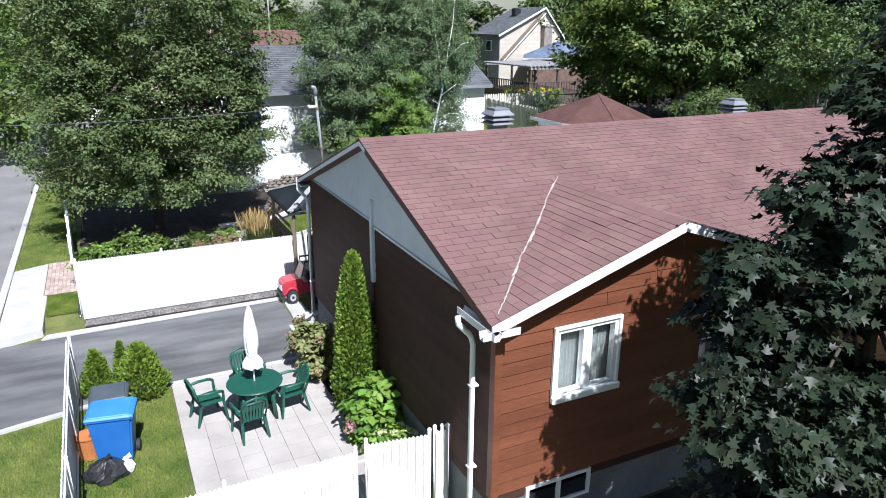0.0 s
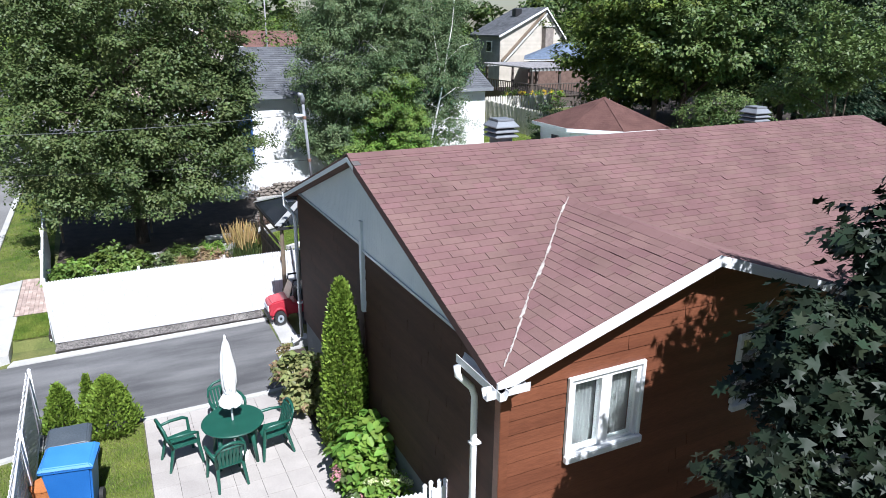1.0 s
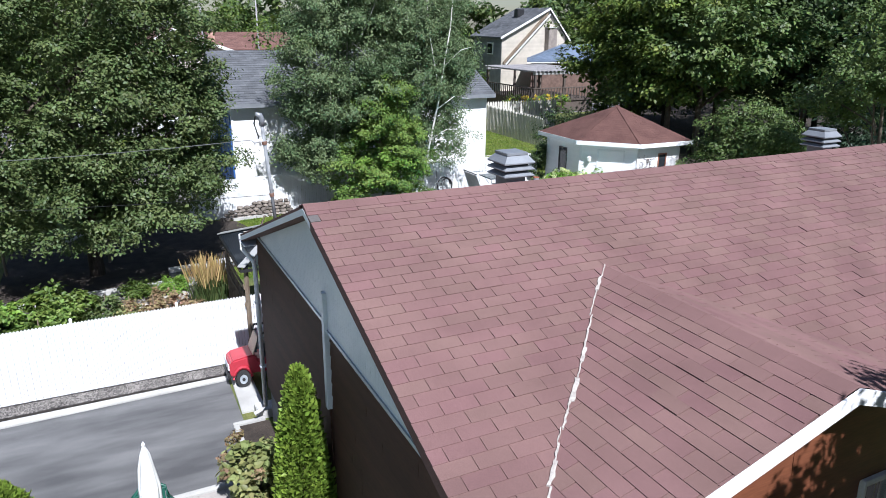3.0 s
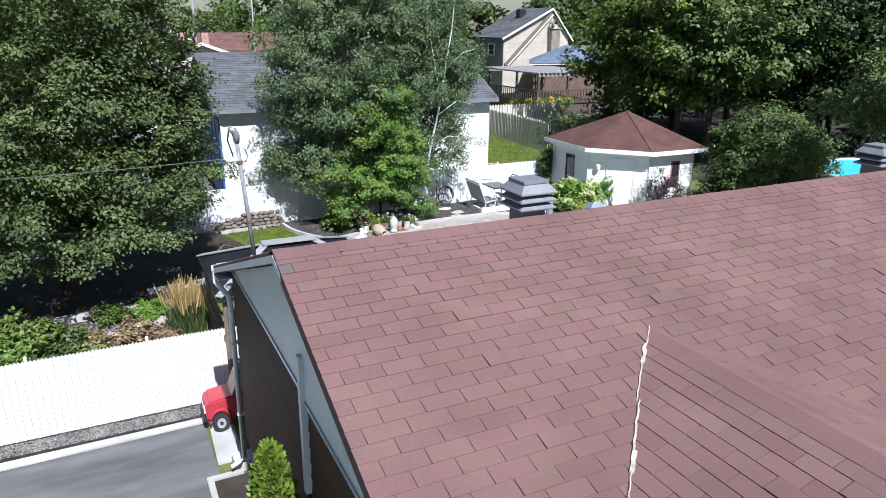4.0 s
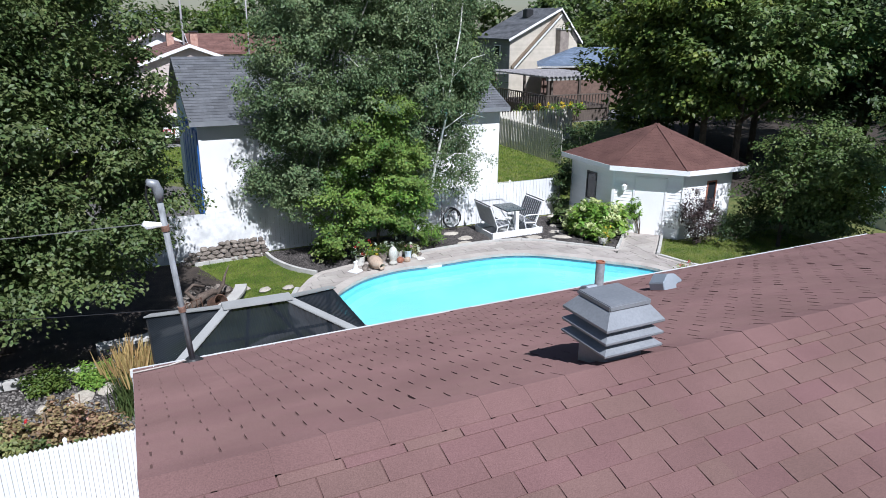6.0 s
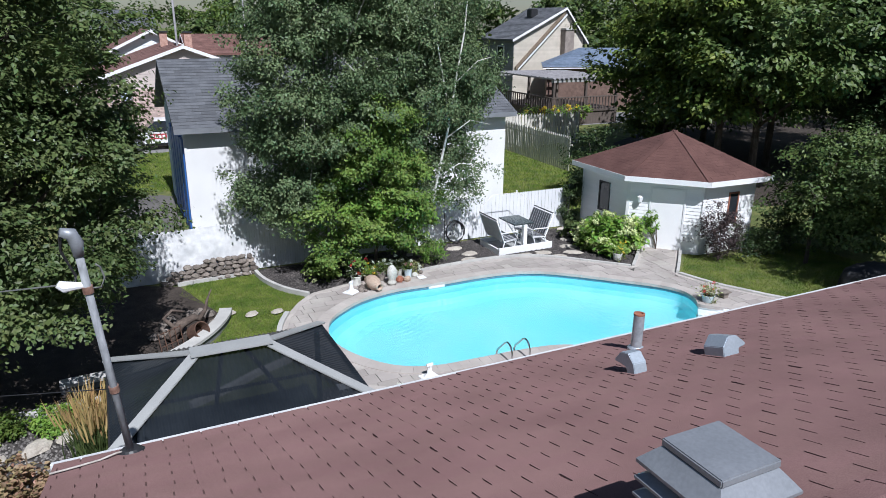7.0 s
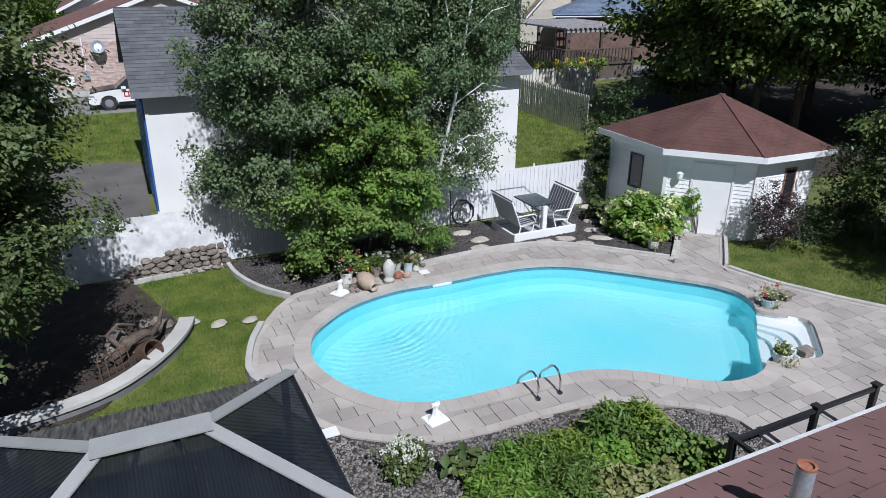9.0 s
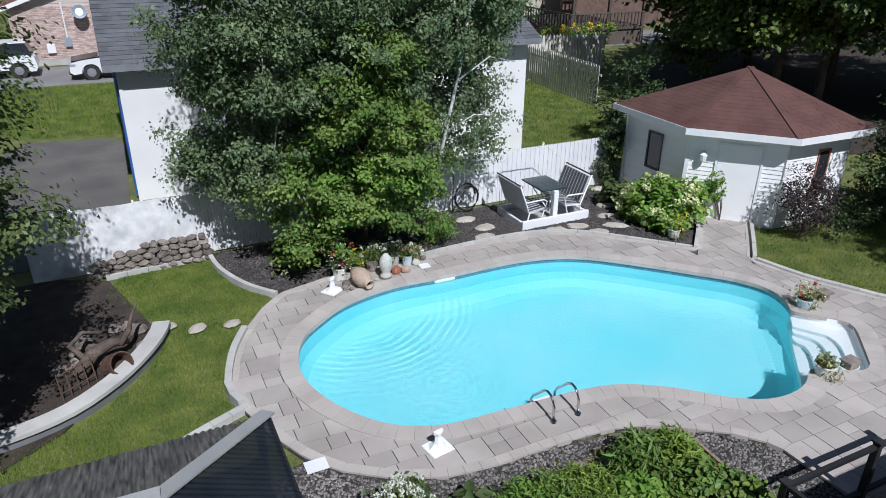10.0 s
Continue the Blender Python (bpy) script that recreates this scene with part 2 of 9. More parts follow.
def glassy(name, colour, rough, ior, bump=0.0, scale=4.0, stretch=(1, 1, 1), tint=1.0):
    m = bpy.data.materials.new(name)
    m.use_nodes = True
    t = m.node_tree
    b = t.nodes["Principled BSDF"]
    b.inputs["Base Color"].default_value = (*colour, 1)
    b.inputs["Roughness"].default_value = rough
    b.inputs["IOR"].default_value = ior
    b.inputs["Transmission Weight"].default_value = tint
    if bump:
        geo = t.nodes.new("ShaderNodeNewGeometry")
        mp = t.nodes.new("ShaderNodeMapping")
        mp.inputs["Scale"].default_value = stretch
        t.links.new(geo.outputs["Position"], mp.inputs["Vector"])
        nz = t.nodes.new("ShaderNodeTexNoise")
        nz.inputs["Scale"].default_value, nz.inputs["Detail"].default_value = scale, 2.5
        t.links.new(mp.outputs[0], nz.inputs["Vector"])
        bp = t.nodes.new("ShaderNodeBump")
        bp.inputs["Strength"].default_value, bp.inputs["Distance"].default_value = bump, 0.05
        t.links.new(nz.outputs["Fac"], bp.inputs["Height"])
        t.links.new(bp.outputs[0], b.inputs["Normal"])
    return m


m_glass = glassy("window_glass", (0.9, 0.95, 0.95), 0.02, 1.45)
m_pane_dark = mat("dark_pane", (0.015, 0.018, 0.022), (0.03, 0.034, 0.04), scale=1.5, rough=0.06, bump=0.0, grain=0.05)
m_curtain = mat("curtain", (0.12, 0.13, 0.125), (0.18, 0.19, 0.185), scale=6, rough=0.9, stretch=(4, 4, 0.2), grain=0.1)


def leafmat(name, c1, c2, rough=0.5, vary=0.35, tr=0.3, hue=0.02, spec=0.35):
    return mat(name, c1, c2, scale=0.8, rough=rough, bump=0, vary=vary, by="island", grain=0.08, translucent=tr, hue=hue, spec=spec)


m_leaf_apple = leafmat("leaf_apple", (0.074, 0.110, 0.035), (0.134, 0.178, 0.062), hue=0.025)
m_leaf_pale = leafmat("leaf_pale", (0.19, 0.22, 0.075), (0.30, 0.31, 0.13), hue=0.03)
m_leaf_birch = leafmat("leaf_birch", (0.100, 0.156, 0.070), (0.186, 0.246, 0.116), rough=0.45, spec=0.35, tr=0.3, hue=0.025)
m_leaf_lime = leafmat("leaf_lime", (0.144, 0.273, 0.043), (0.245, 0.374, 0.071), tr=0.4)
m_leaf_maple = leafmat("leaf_maple", (0.013, 0.021, 0.012), (0.034, 0.049, 0.027), rough=0.45, tr=0.05, hue=0.04, spec=0.22)
m_leaf_wood = leafmat("leaf_wood", (0.07, 0.119, 0.022), (0.137, 0.196, 0.039))
m_leaf_forest = leafmat("leaf_forest", (0.068, 0.112, 0.020), (0.164, 0.216, 0.040), tr=0.25, hue=0.025)
m_leaf_yard = leafmat("leaf_yard", (0.056, 0.094, 0.025), (0.125, 0.178, 0.050), tr=0.2)
m_leaf_young = leafmat("leaf_young", (0.100, 0.176, 0.034), (0.190, 0.276, 0.060), tr=0.3)
m_leaf_dark = leafmat("leaf_dark", (0.030, 0.055, 0.018), (0.066, 0.102, 0.031), tr=0.2)
m_leaf_cedar = leafmat("leaf_cedar", (0.115, 0.190, 0.024), (0.200, 0.285, 0.042), tr=0.2, hue=0.01)
m_leaf_spruce = leafmat("leaf_spruce", (0.022, 0.040, 0.020), (0.04, 0.065, 0.034), tr=0.1)
m_leaf_purple = leafmat("leaf_purple", (0.035, 0.022, 0.026), (0.075, 0.05, 0.045), tr=0.15)
m_leaf_bronze = leafmat("leaf_bronze", (0.24, 0.185, 0.09), (0.40, 0.27, 0.17), hue=0.04)
m_straw = leafmat("straw", (0.38, 0.27, 0.11), (0.50, 0.37, 0.17), tr=0.2, vary=0.3)
m_leaf_far = leafmat("leaf_far", (0.058, 0.098, 0.029), (0.111, 0.156, 0.047), hue=0.025)
m_flower_white = leafmat("flower_white", (0.62, 0.66, 0.55), (0.75, 0.77, 0.68), tr=0.2, vary=0.15)
m_flower_pink = leafmat("flower_pink", (0.55, 0.22, 0.27), (0.66, 0.36, 0.38), tr=0.2, vary=0.2)
m_flower_red = leafmat("flower_red", (0.55, 0.03, 0.03), (0.68, 0.06, 0.05), tr=0.2, vary=0.2)
m_flower_green = leafmat("flower_green", (0.55, 0.62, 0.24), (0.72, 0.76, 0.44), tr=0.2, vary=0.2)
m_flower_yellow = leafmat("flower_yellow", (0.65, 0.45, 0.03), (0.75, 0.56, 0.06), tr=0.2, vary=0.15)


def smoked(name):
    m = mat(name, (0.010, 0.0125, 0.016), (0.019, 0.023, 0.028), scale=1.5, spec=0.4, rough=0.3, bump=0.0, grain=0.1)
    t = m.node_tree
    b = t.nodes["Principled BSDF"]
    mix, tr = t.nodes.new("ShaderNodeMixShader"), t.nodes.new("ShaderNodeBsdfTransparent")
    tr.inputs["Color"].default_value = (0.55, 0.57, 0.6, 1)
    mix.inputs[0].default_value = 0.10
    t.links.new(b.outputs[0], mix.inputs[1])
    t.links.new(tr.outputs[0], mix.inputs[2])
    t.links.new(mix.outputs[0], t.nodes["Material Output"].inputs["Surface"])
    return m


m_tinted = smoked("smoked_panel")


# ---- mesh helpers ----
class Shape:
    """Collects vertices and faces of one part."""

    def __init__(self):
        self.v, self.f = [], []

    def add(self, vs, fs):
        o = len(self.v)
        self.v += [tuple(p) for p in vs]
        self.f += [tuple(i + o for i in f) for f in fs]
        return self

    def box(self, x0, x1, y0, y1, z0, z1, m=None):
        vs = [Vector((x, y, z)) for z in (z0, z1) for y in (y0, y1) for x in (x0, x1)]
        if m is not None:
            vs = [m @ p for p in vs]
        return self.add(vs, [(0, 2, 3, 1), (4, 5, 7, 6), (0, 1, 5, 4), (2, 6, 7, 3), (0, 4, 6, 2), (1, 3, 7, 5)])

    def prism(self, pts, z0, z1, m=None):
        n = len(pts)
        vs = [Vector((p[0], p[1], z)) for z in (z0, z1) for p in pts]
        if m is not None:
            vs = [m @ p for p in vs]
        fs = [tuple(range(n))[::-1], tuple(range(n, 2 * n))] + [(i, (i + 1) % n, (i + 1) % n + n, i + n) for i in range(n)]
        return self.add(vs, fs)

    def solid(self, pts, d):
        """A polygon in space, thickened by the vector d."""
        n = len(pts)
        d = Vector(d)
        vs = [Vector(p) for p in pts] + [Vector(p) + d for p in pts]
        fs = [tuple(range(n)), tuple(range(n, 2 * n))[::-1]] + [(i, i + n, (i + 1) % n + n, (i + 1) % n) for i in range(n)]
        return self.add(vs, fs)

    def tube(self, pts, r, n=8):
        pts = [Vector(p) for p in pts]
        rs = r if isinstance(r, (list, tuple)) else [r] * len(pts)
        rings = []
        for i, p in enumerate(pts):
            d = (pts[min(i + 1, len(pts) - 1)] - pts[max(i - 1, 0)]).normalized()
            a = d.cross(Vector((0, 0, 1)) if abs(d.z) < 0.95 else Vector((1, 0, 0))).normalized()
            b = d.cross(a)
            rings += [p + rs[i] * (math.cos(2 * math.pi * k / n) * a + math.sin(2 * math.pi * k / n) * b) for k in range(n)]
        fs = [(i * n + k, i * n + (k + 1) % n, (i + 1) * n + (k + 1) % n, (i + 1) * n + k) for i in range(len(pts) - 1) for k in range(n)]
        fs += [tuple(range(n))[::-1], tuple(range((len(pts) - 1) * n, len(pts) * n))]
        return self.add(rings, fs)

    def lathe(self, prof, n=16, m=None, sx=1.0, sy=1.0):
        vs = [Vector((sx * r * math.cos(2 * math.pi * k / n), sy * r * math.sin(2 * math.pi * k / n), z)) for r, z in prof for k in range(n)]
        if m is not None:
            vs = [m @ p for p in vs]
        fs = [(i * n + k, i * n + (k + 1) % n, (i + 1) * n + (k + 1) % n, (i + 1) * n + k) for i in range(len(prof) - 1) for k in range(n)]
        fs += [tuple(range(n))[::-1], tuple(range((len(prof) - 1) * n, len(prof) * n))]
        return self.add(vs, fs)

    def rock(self, c, sx, sy, sz, rng, n=7, m=None):
        """A lumpy stone with a flat foot."""
        prof = [(0.75, 0.0), (1.0, 0.35), (0.8, 0.8), (0.35, 1.0)]
        vs = []
        for r, z in prof:
            for k in range(n):
                a = 2 * math.pi * k / n
                q = r * (1 + rng.uniform(-0.18, 0.18))
                p = Vector((q * sx * math.cos(a), q * sy * math.sin(a), z * sz * (1 + rng.uniform(-0.12, 0.12) * (z > 0))))
                vs.append((m @ p if m is not None else p) + Vector(c))
        fs = [(i * n + k, i * n + (k + 1) % n, (i + 1) * n + (k + 1) % n, (i + 1) * n + k) for i in range(3) for k in range(n)]
        fs += [tuple(range(n))[::-1], tuple(range(3 * n, 4 * n))]
        return self.add(vs, fs)

    def mesh(self, name, smooth=False, bevel=0.0):
        me = bpy.data.meshes.new(name)
        me.from_pydata(self.v, [], self.f)
        if bevel:
            bm = bmesh.new()
            bm.from_mesh(me)
            bmesh.ops.recalc_face_normals(bm, faces=bm.faces)
            sharp = [e for e in bm.edges if len(e.link_faces) == 2 and e.calc_face_angle(0) > 0.5]
            bmesh.ops.bevel(bm, geom=sharp, offset=bevel, segments=2, affect="EDGES", clamp_overlap=True)
            bm.to_mesh(me)
            bm.free()
        me.update()
        if smooth:
            me.polygons.foreach_set("use_smooth", [True] * len(me.polygons))
        return me


def thing(name, label, category, at=(0, 0, 0), group="", kind=""):
    ob = new(name)
    ob.empty_display_size = 0.1
    ob.location = at
    return tagged(ob, label, category, group, kind)


def part(name, shape, material, parent=None, label="", smooth=False, bevel=0.0):
    me = shape.mesh(name, smooth, bevel) if isinstance(shape, Shape) else shape
    if not me.materials:
        me.materials.append(material)
    ob = new(name, me)
    if parent is not None:
        ob.parent = parent
        if parent.parent is None:
            ob.matrix_parent_inverse = Matrix.Translation(-Vector(parent.location))
    if label:
        ob["label"] = label
    return ob


def whole(name, shape, material, label, category, group="", kind="", smooth=False, bevel=0.0):
    return tagged(part(name, shape, material, None, "", smooth, bevel), label, category, group, kind)


def pieces_mesh(name, verts, faces_one, smooth=False):
    """verts: (n, k, 3) array; the same faces for each piece."""
    n, k, _ = verts.shape
    sizes = np.array([len(f) for f in faces_one])
    flat = np.array([i for f in faces_one for i in f])
    loops = (flat[None, :] + (np.arange(n) * k)[:, None]).ravel()
    totals = np.tile(sizes, n)
    me = bpy.data.meshes.new(name)
    me.vertices.add(n * k)
    me.vertices.foreach_set("co", verts.astype(np.float32).ravel())
    me.loops.add(len(loops))
    me.loops.foreach_set("vertex_index", loops.astype(np.int32))
    me.polygons.add(len(totals))
    me.polygons.foreach_set("loop_start", np.concatenate([[0], np.cumsum(totals)[:-1]]).astype(np.int32))
    me.polygons.foreach_set("loop_total", totals.astype(np.int32))
    me.update(calc_edges=True)
    me.validate()
    return me


def clip(poly, a, b):
    """The part of a convex polygon to the left of the line a to b."""
    out = []
    d = (b[0] - a[0], b[1] - a[1])
    side = [d[0] * (p[1] - a[1]) - d[1] * (p[0] - a[0]) for p in poly]
    for i, p in enumerate(poly):
        j = (i + 1) % len(poly)
        if side[i] >= 0:
            out.append(p)
        if side[i] * side[j] < 0:
            k = side[i] / (side[i] - side[j])
            out.append((p[0] + k * (poly[j][0] - p[0]), p[1] + k * (poly[j][1] - p[1])))
    return out


def clip_to(poly, ring):
    for i in range(len(ring)):
        poly = clip(poly, ring[i], ring[(i + 1) % len(ring)])
        if len(poly) < 3:
            return []
    return poly


def area(p):
    return 0.5 * sum(p[i - 1][0] * p[i][1] - p[i][0] * p[i - 1][1] for i in range(len(p)))


def smooth_ring(pts, n):
    """A closed smooth curve through a few control points, as n even points."""
    P = np.array(pts, float)
    m = len(P)
    fine = []
    for i in range(m):
        p0, p1, p2, p3 = P[i - 1], P[i], P[(i + 1) % m], P[(i + 2) % m]
        for s in np.linspace(0, 1, 24, endpoint=False):
            fine.append(0.5 * (2 * p1 + (p2 - p0) * s + (2 * p0 - 5 * p1 + 4 * p2 - p3) * s * s + (3 * p1 - p0 - 3 * p2 + p3) * s ** 3))
    return even(np.array(fine), n, True)


def smooth_line(pts, n):
    P = np.array([pts[0]] + list(pts) + [pts[-1]], float)
    fine = []
    for i in range(1, len(P) - 2):
        p0, p1, p2, p3 = P[i - 1], P[i], P[i + 1], P[i + 2]
        for s in np.linspace(0, 1, 16, endpoint=False):
            fine.append(0.5 * (2 * p1 + (p2 - p0) * s + (2 * p0 - 5 * p1 + 4 * p2 - p3) * s * s + (3 * p1 - p0 - 3 * p2 + p3) * s ** 3))
    fine.append(P[-2])
    return even(np.array(fine), n, False)


def even(P, n, closed):
    Q = np.vstack([P, P[:1]]) if closed else P
    s = np.concatenate([[0], np.cumsum(np.linalg.norm(np.diff(Q, axis=0), axis=1))])
    u = np.linspace(0, s[-1], n, endpoint=not closed)
    return np.stack([np.interp(u, s, Q[:, i]) for i in range(Q.shape[1])], 1)


def offset_ring(P, d):
    """Moves a counter-clockwise ring outwards by d."""
    t = np.roll(P, -1, 0) - np.roll(P, 1, 0)
    t /= np.linalg.norm(t, axis=1)[:, None]
    return P + d * np.stack([t[:, 1], -t[:, 0]], 1)


def inside(p, ring):
    c = False
    n = len(ring)
    for i in range(n):
        a, b = ring[i], ring[i - 1]
        if (a[1] > p[1]) != (b[1] > p[1]) and p[0] < (b[0] - a[0]) * (p[1] - a[1]) / (b[1] - a[1]) + a[0]:
            c = not c
    return c


def strip_between(A, B, z, dz, closed=False):
    """A slab between two lines of equal length."""
    s = Shape()
    n = len(A)
    for i in range(n if closed else n - 1):
        j = (i + 1) % n
        q = [(*A[i], z), (*A[j], z), (*B[j], z), (*B[i], z)]
        s.solid(q, (0, 0, dz))
    return s

# ---- ground, road and hard surfaces ----
GF = -0.25   # level of the drive and patio
POOL = [(8.85, 24.6), (9.12, 25.4), (9.6, 25.92), (10.4, 26.45), (11.5, 26.72), (12.7, 26.68), (14.2, 26.70), (15.2, 26.58), (16.1, 26.2), (17.0, 25.42),
        (17.9, 24.5), (18.5, 23.85), (18.78, 23.2), (18.62, 22.6), (18.2, 22.05), (17.6, 21.3), (17.0, 20.75), (16.4, 20.42), (15.7, 20.40), (15.1, 20.7),
        (14.4, 21.32), (13.6, 21.8), (12.7, 21.96), (11.5, 22.02), (10.5, 22.1), (9.75, 22.45), (9.2, 23.15), (8.9, 23.9)]
main_ring = smooth_ring(POOL[::-1], 132)
if area([tuple(p) for p in main_ring]) < 0:
    main_ring = main_ring[::-1]
# alcove with the entry steps, on the diagonal right-hand side
ALC = [(18.42, 22.32), (18.62, 22.1), (18.95, 21.78), (19.08, 21.52), (18.98, 21.28), (18.5, 20.78), (18.1, 20.38), (17.86, 20.28), (17.5, 20.45), (17.1, 20.72), (16.92, 20.72)]
in_alc = lambda p: p[0] + p[1] * 0.98 > 0 and (p[0] - 16.86) * (22.36 - 20.70) - (p[1] - 20.70) * (18.46 - 16.86) > -0.02 and p[1] < 22.4 and p[0] > 16.8
keep = [tuple(p) for p in main_ring if not in_alc(p)]
cut = max(range(len(keep)), key=lambda i: math.dist(keep[i], keep[(i + 1) % len(keep)]))
keep = keep[cut + 1:] + keep[:cut + 1]
alc = ALC if math.dist(keep[-1], ALC[0]) < math.dist(keep[-1], ALC[-1]) else ALC[::-1]
pool_ring = even(np.array(keep + alc), 150, True)
if area([tuple(p) for p in pool_ring]) < 0:
    pool_ring = pool_ring[::-1]
DECK = [(8.72, 26.9), (8.21, 26.15), (7.83, 25.29), (7.66, 24.5), (7.75, 23.9), (8.0, 23.1), (8.36, 22.33), (8.75, 21.85), (9.4, 21.38), (10.1, 21.10), (10.8, 21.02),
        (11.9, 21.03), (12.8, 20.96), (13.4, 20.78), (13.9, 20.45), (14.4, 20.1), (14.82, 19.62), (14.84, 19.0), (14.88, 18.5), (14.95, 16.4), (20.5, 16.3), (22.5, 18.0),
        (22.0, 20.0), (20.7, 21.85), (20.35, 22.5), (19.96, 23.3), (19.66, 24.4), (21.45, 26.1), (20.45, 27.05), (18.85, 25.45), (18.3, 26.0), (17.7, 26.6), (17.1, 27.2),
        (16.3, 27.68), (15.1, 27.9), (14.5, 27.88), (13.4, 27.85), (12.5, 27.75), (11.4, 27.72), (10.4, 27.72), (9.2, 27.4)]
deck_ring = [tuple(p) for p in DECK]
if area(deck_ring) < 0:
    deck_ring = deck_ring[::-1]

bm = bmesh.new()
hole = [bm.verts.new((x, y, -0.08)) for x, y in offset_ring(pool_ring, 0.10)]
south = [bm.verts.new((x, 18.75, -0.08)) for x in (-3.3, 4.3)]
edge = [bm.verts.new(p) for p in ((900, 18.75, -0.08), (900, 900, -0.08), (-900, 900, -0.08), (-900, 18.75, -0.08))]
loop = [edge[3], south[0], south[1], edge[0], edge[1], edge[2]]
es = [bm.edges.new((a[i], a[(i + 1) % len(a)])) for a in (loop, hole) for i in range(len(a))]
bmesh.ops.triangle_fill(bm, use_beauty=True, edges=es)
fx = [-900, -3.3, 4.3, 900]
low = [bm.verts.new((x, 18.35, GF - 0.03)) for x in fx]
low2 = [bm.verts.new((x, -900, GF - 0.03)) for x in fx]
up = [edge[3], south[0], south[1], edge[0]]
for i in range(3):
    bm.faces.new((low[i], low[i + 1], up[i + 1], up[i]))
    bm.faces.new((low2[i], low2[i + 1], low[i + 1], low[i]))
bmesh.ops.recalc_face_normals(bm, faces=bm.faces)
if sum(f.normal.z for f in bm.faces) < 0:
    bmesh.ops.reverse_faces(bm, faces=bm.faces)
gm = bpy.data.meshes.new("ground")
bm.to_mesh(gm)
bm.free()
ground = whole("ground", gm, m_lawn, "green lawn and garden ground under the whole yard", "ground", kind="structure")

# street with kerb, apron and walk on the far left of the lot
street = whole("road", Shape().prism([(-13, -120), (-3.12, -120), (-3.12, 18.4), (-13, 18.4)], GF - 0.25, GF - 0.022).prism([(-13, 18.4), (-3.12, 18.4), (-3.12, 160), (-13, 160)], GF - 0.25, -0.062), m_street, "pale grey asphalt street beside the lot", "road", kind="structure")
s = Shape()
for a, b in ((-40, 13.4), (18.0, 120)):
    s.prism([(-3.10, a), (-2.92, a), (-2.92, b), (-3.10, b)], GF - 0.2, GF + 0.03 if a < 0 else -0.01)
whole("kerb", s, m_concrete, "pale concrete street kerb along the lawn", "kerb", kind="structure", bevel=0.012)
drive = whole("driveway", Shape().prism([(-3.12, 13.55), (0.2, 14.0), (3.45, 14.12), (3.5, 15.7), (3.72, 15.9), (3.72, 17.66), (-3.12, 17.5)], GF - 0.2, GF - 0.012), m_asphalt,
              "dark grey asphalt driveway with paler dry streaks", "driveway", kind="structure")
whole("trim_drive_edge", Shape().prism([(-2.0, 17.55), (3.75, 17.68), (3.75, 17.86), (-1.9, 17.80)], GF - 0.2, GF + 0.015), m_concrete, "pale concrete edging strip along the driveway", "edging", kind="structure", bevel=0.01)
whole("trim_drive_curve", strip_between(smooth_line([(-2.9, 13.3), (-2.2, 13.48), (-1.5, 13.62), (-0.9, 13.75)], 12), smooth_line([(-2.9, 13.42), (-2.2, 13.6), (-1.5, 13.74), (-0.9, 13.87)], 12), GF - 0.15, 0.17),
      m_concrete, "pale curved concrete edging beside the front lawn", "edging", kind="structure")
whole("pavement", Shape().prism([(-2.90, 17.45), (-1.96, 17.80), (-1.96, 20.1), (-2.05, 20.12), (-2.05, 23.0), (-2.92, 22.6)], GF - 0.2, -0.055), m_concrete, "white concrete walk from the street", "pavement", kind="structure", bevel=0.008)
whole("trim_patio_kerb", Shape().prism([(0.55, 13.95), (3.42, 13.98), (3.42, 14.10), (0.55, 14.07)], GF - 0.15, GF + 0.03), m_concrete, "pale concrete kerb between patio and driveway", "edging", kind="structure", bevel=0.01)
side_walk = whole("side_walk", Shape().prism([(3.74, 16.2), (4.2, 16.2), (4.2, 18.2), (3.80, 18.2)], GF - 0.15, GF + 0.02), m_concrete, "narrow concrete walk along the house wall", "walk", kind="structure", bevel=0.01)
whole("door_step", Shape().box(3.98, 4.35, 15.85, 16.2, GF - 0.05, GF + 0.16), m_concrete, "low grey concrete block at the foot of the wall", "step", bevel=0.015)
s = Shape()
s.prism([(3.50, 14.2), (3.60, 14.2), (3.60, 15.72), (3.50, 15.72)], GF - 0.1, GF + 0.05)
s.prism([(3.50, 15.73), (4.1, 15.73), (4.1, 15.83), (3.50, 15.83)], GF - 0.1, GF + 0.05)
whole("trim_bed_edging", s, m_concrete, "angled concrete edging round the side bed", "edging", kind="structure", bevel=0.01)
whole("front_bed_soil", Shape().prism([(3.46, 10.2), (4.16, 8.9), (4.16, 15.7), (3.61, 15.7), (3.55, 13.9), (3.46, 12.0)], GF - 0.15, GF + 0.02), m_soil, "dark soil of the narrow bed along the house", "soil", kind="structure")
whole("gravel_strip", Shape().prism([(-1.05, 17.88), (3.73, 17.90), (3.73, 18.44), (-1.05, 18.44)], GF - 0.15, GF + 0.03), m_gravel_bed, "dark gravel strip below the white fence", "gravel", kind="structure")
whole("veg_bed_soil", Shape().prism([(-1.2, 18.5), (4.2, 18.5), (4.2, 23.3), (-1.2, 23.3)], -0.2, -0.03), m_gravel_bed, "dark gravelly soil of the vegetable bed", "soil", kind="structure")
whole("shade_soil", Shape().prism([(-1.2, 23.6), (3.9, 23.6), (5.2, 24.5), (6.2, 25.8), (6.7, 27.2), (6.0, 29.6), (5.0, 30.1), (-1.2, 30.1)], -0.2, -0.045), m_soil, "bare dark soil under the large tree", "soil", kind="structure")
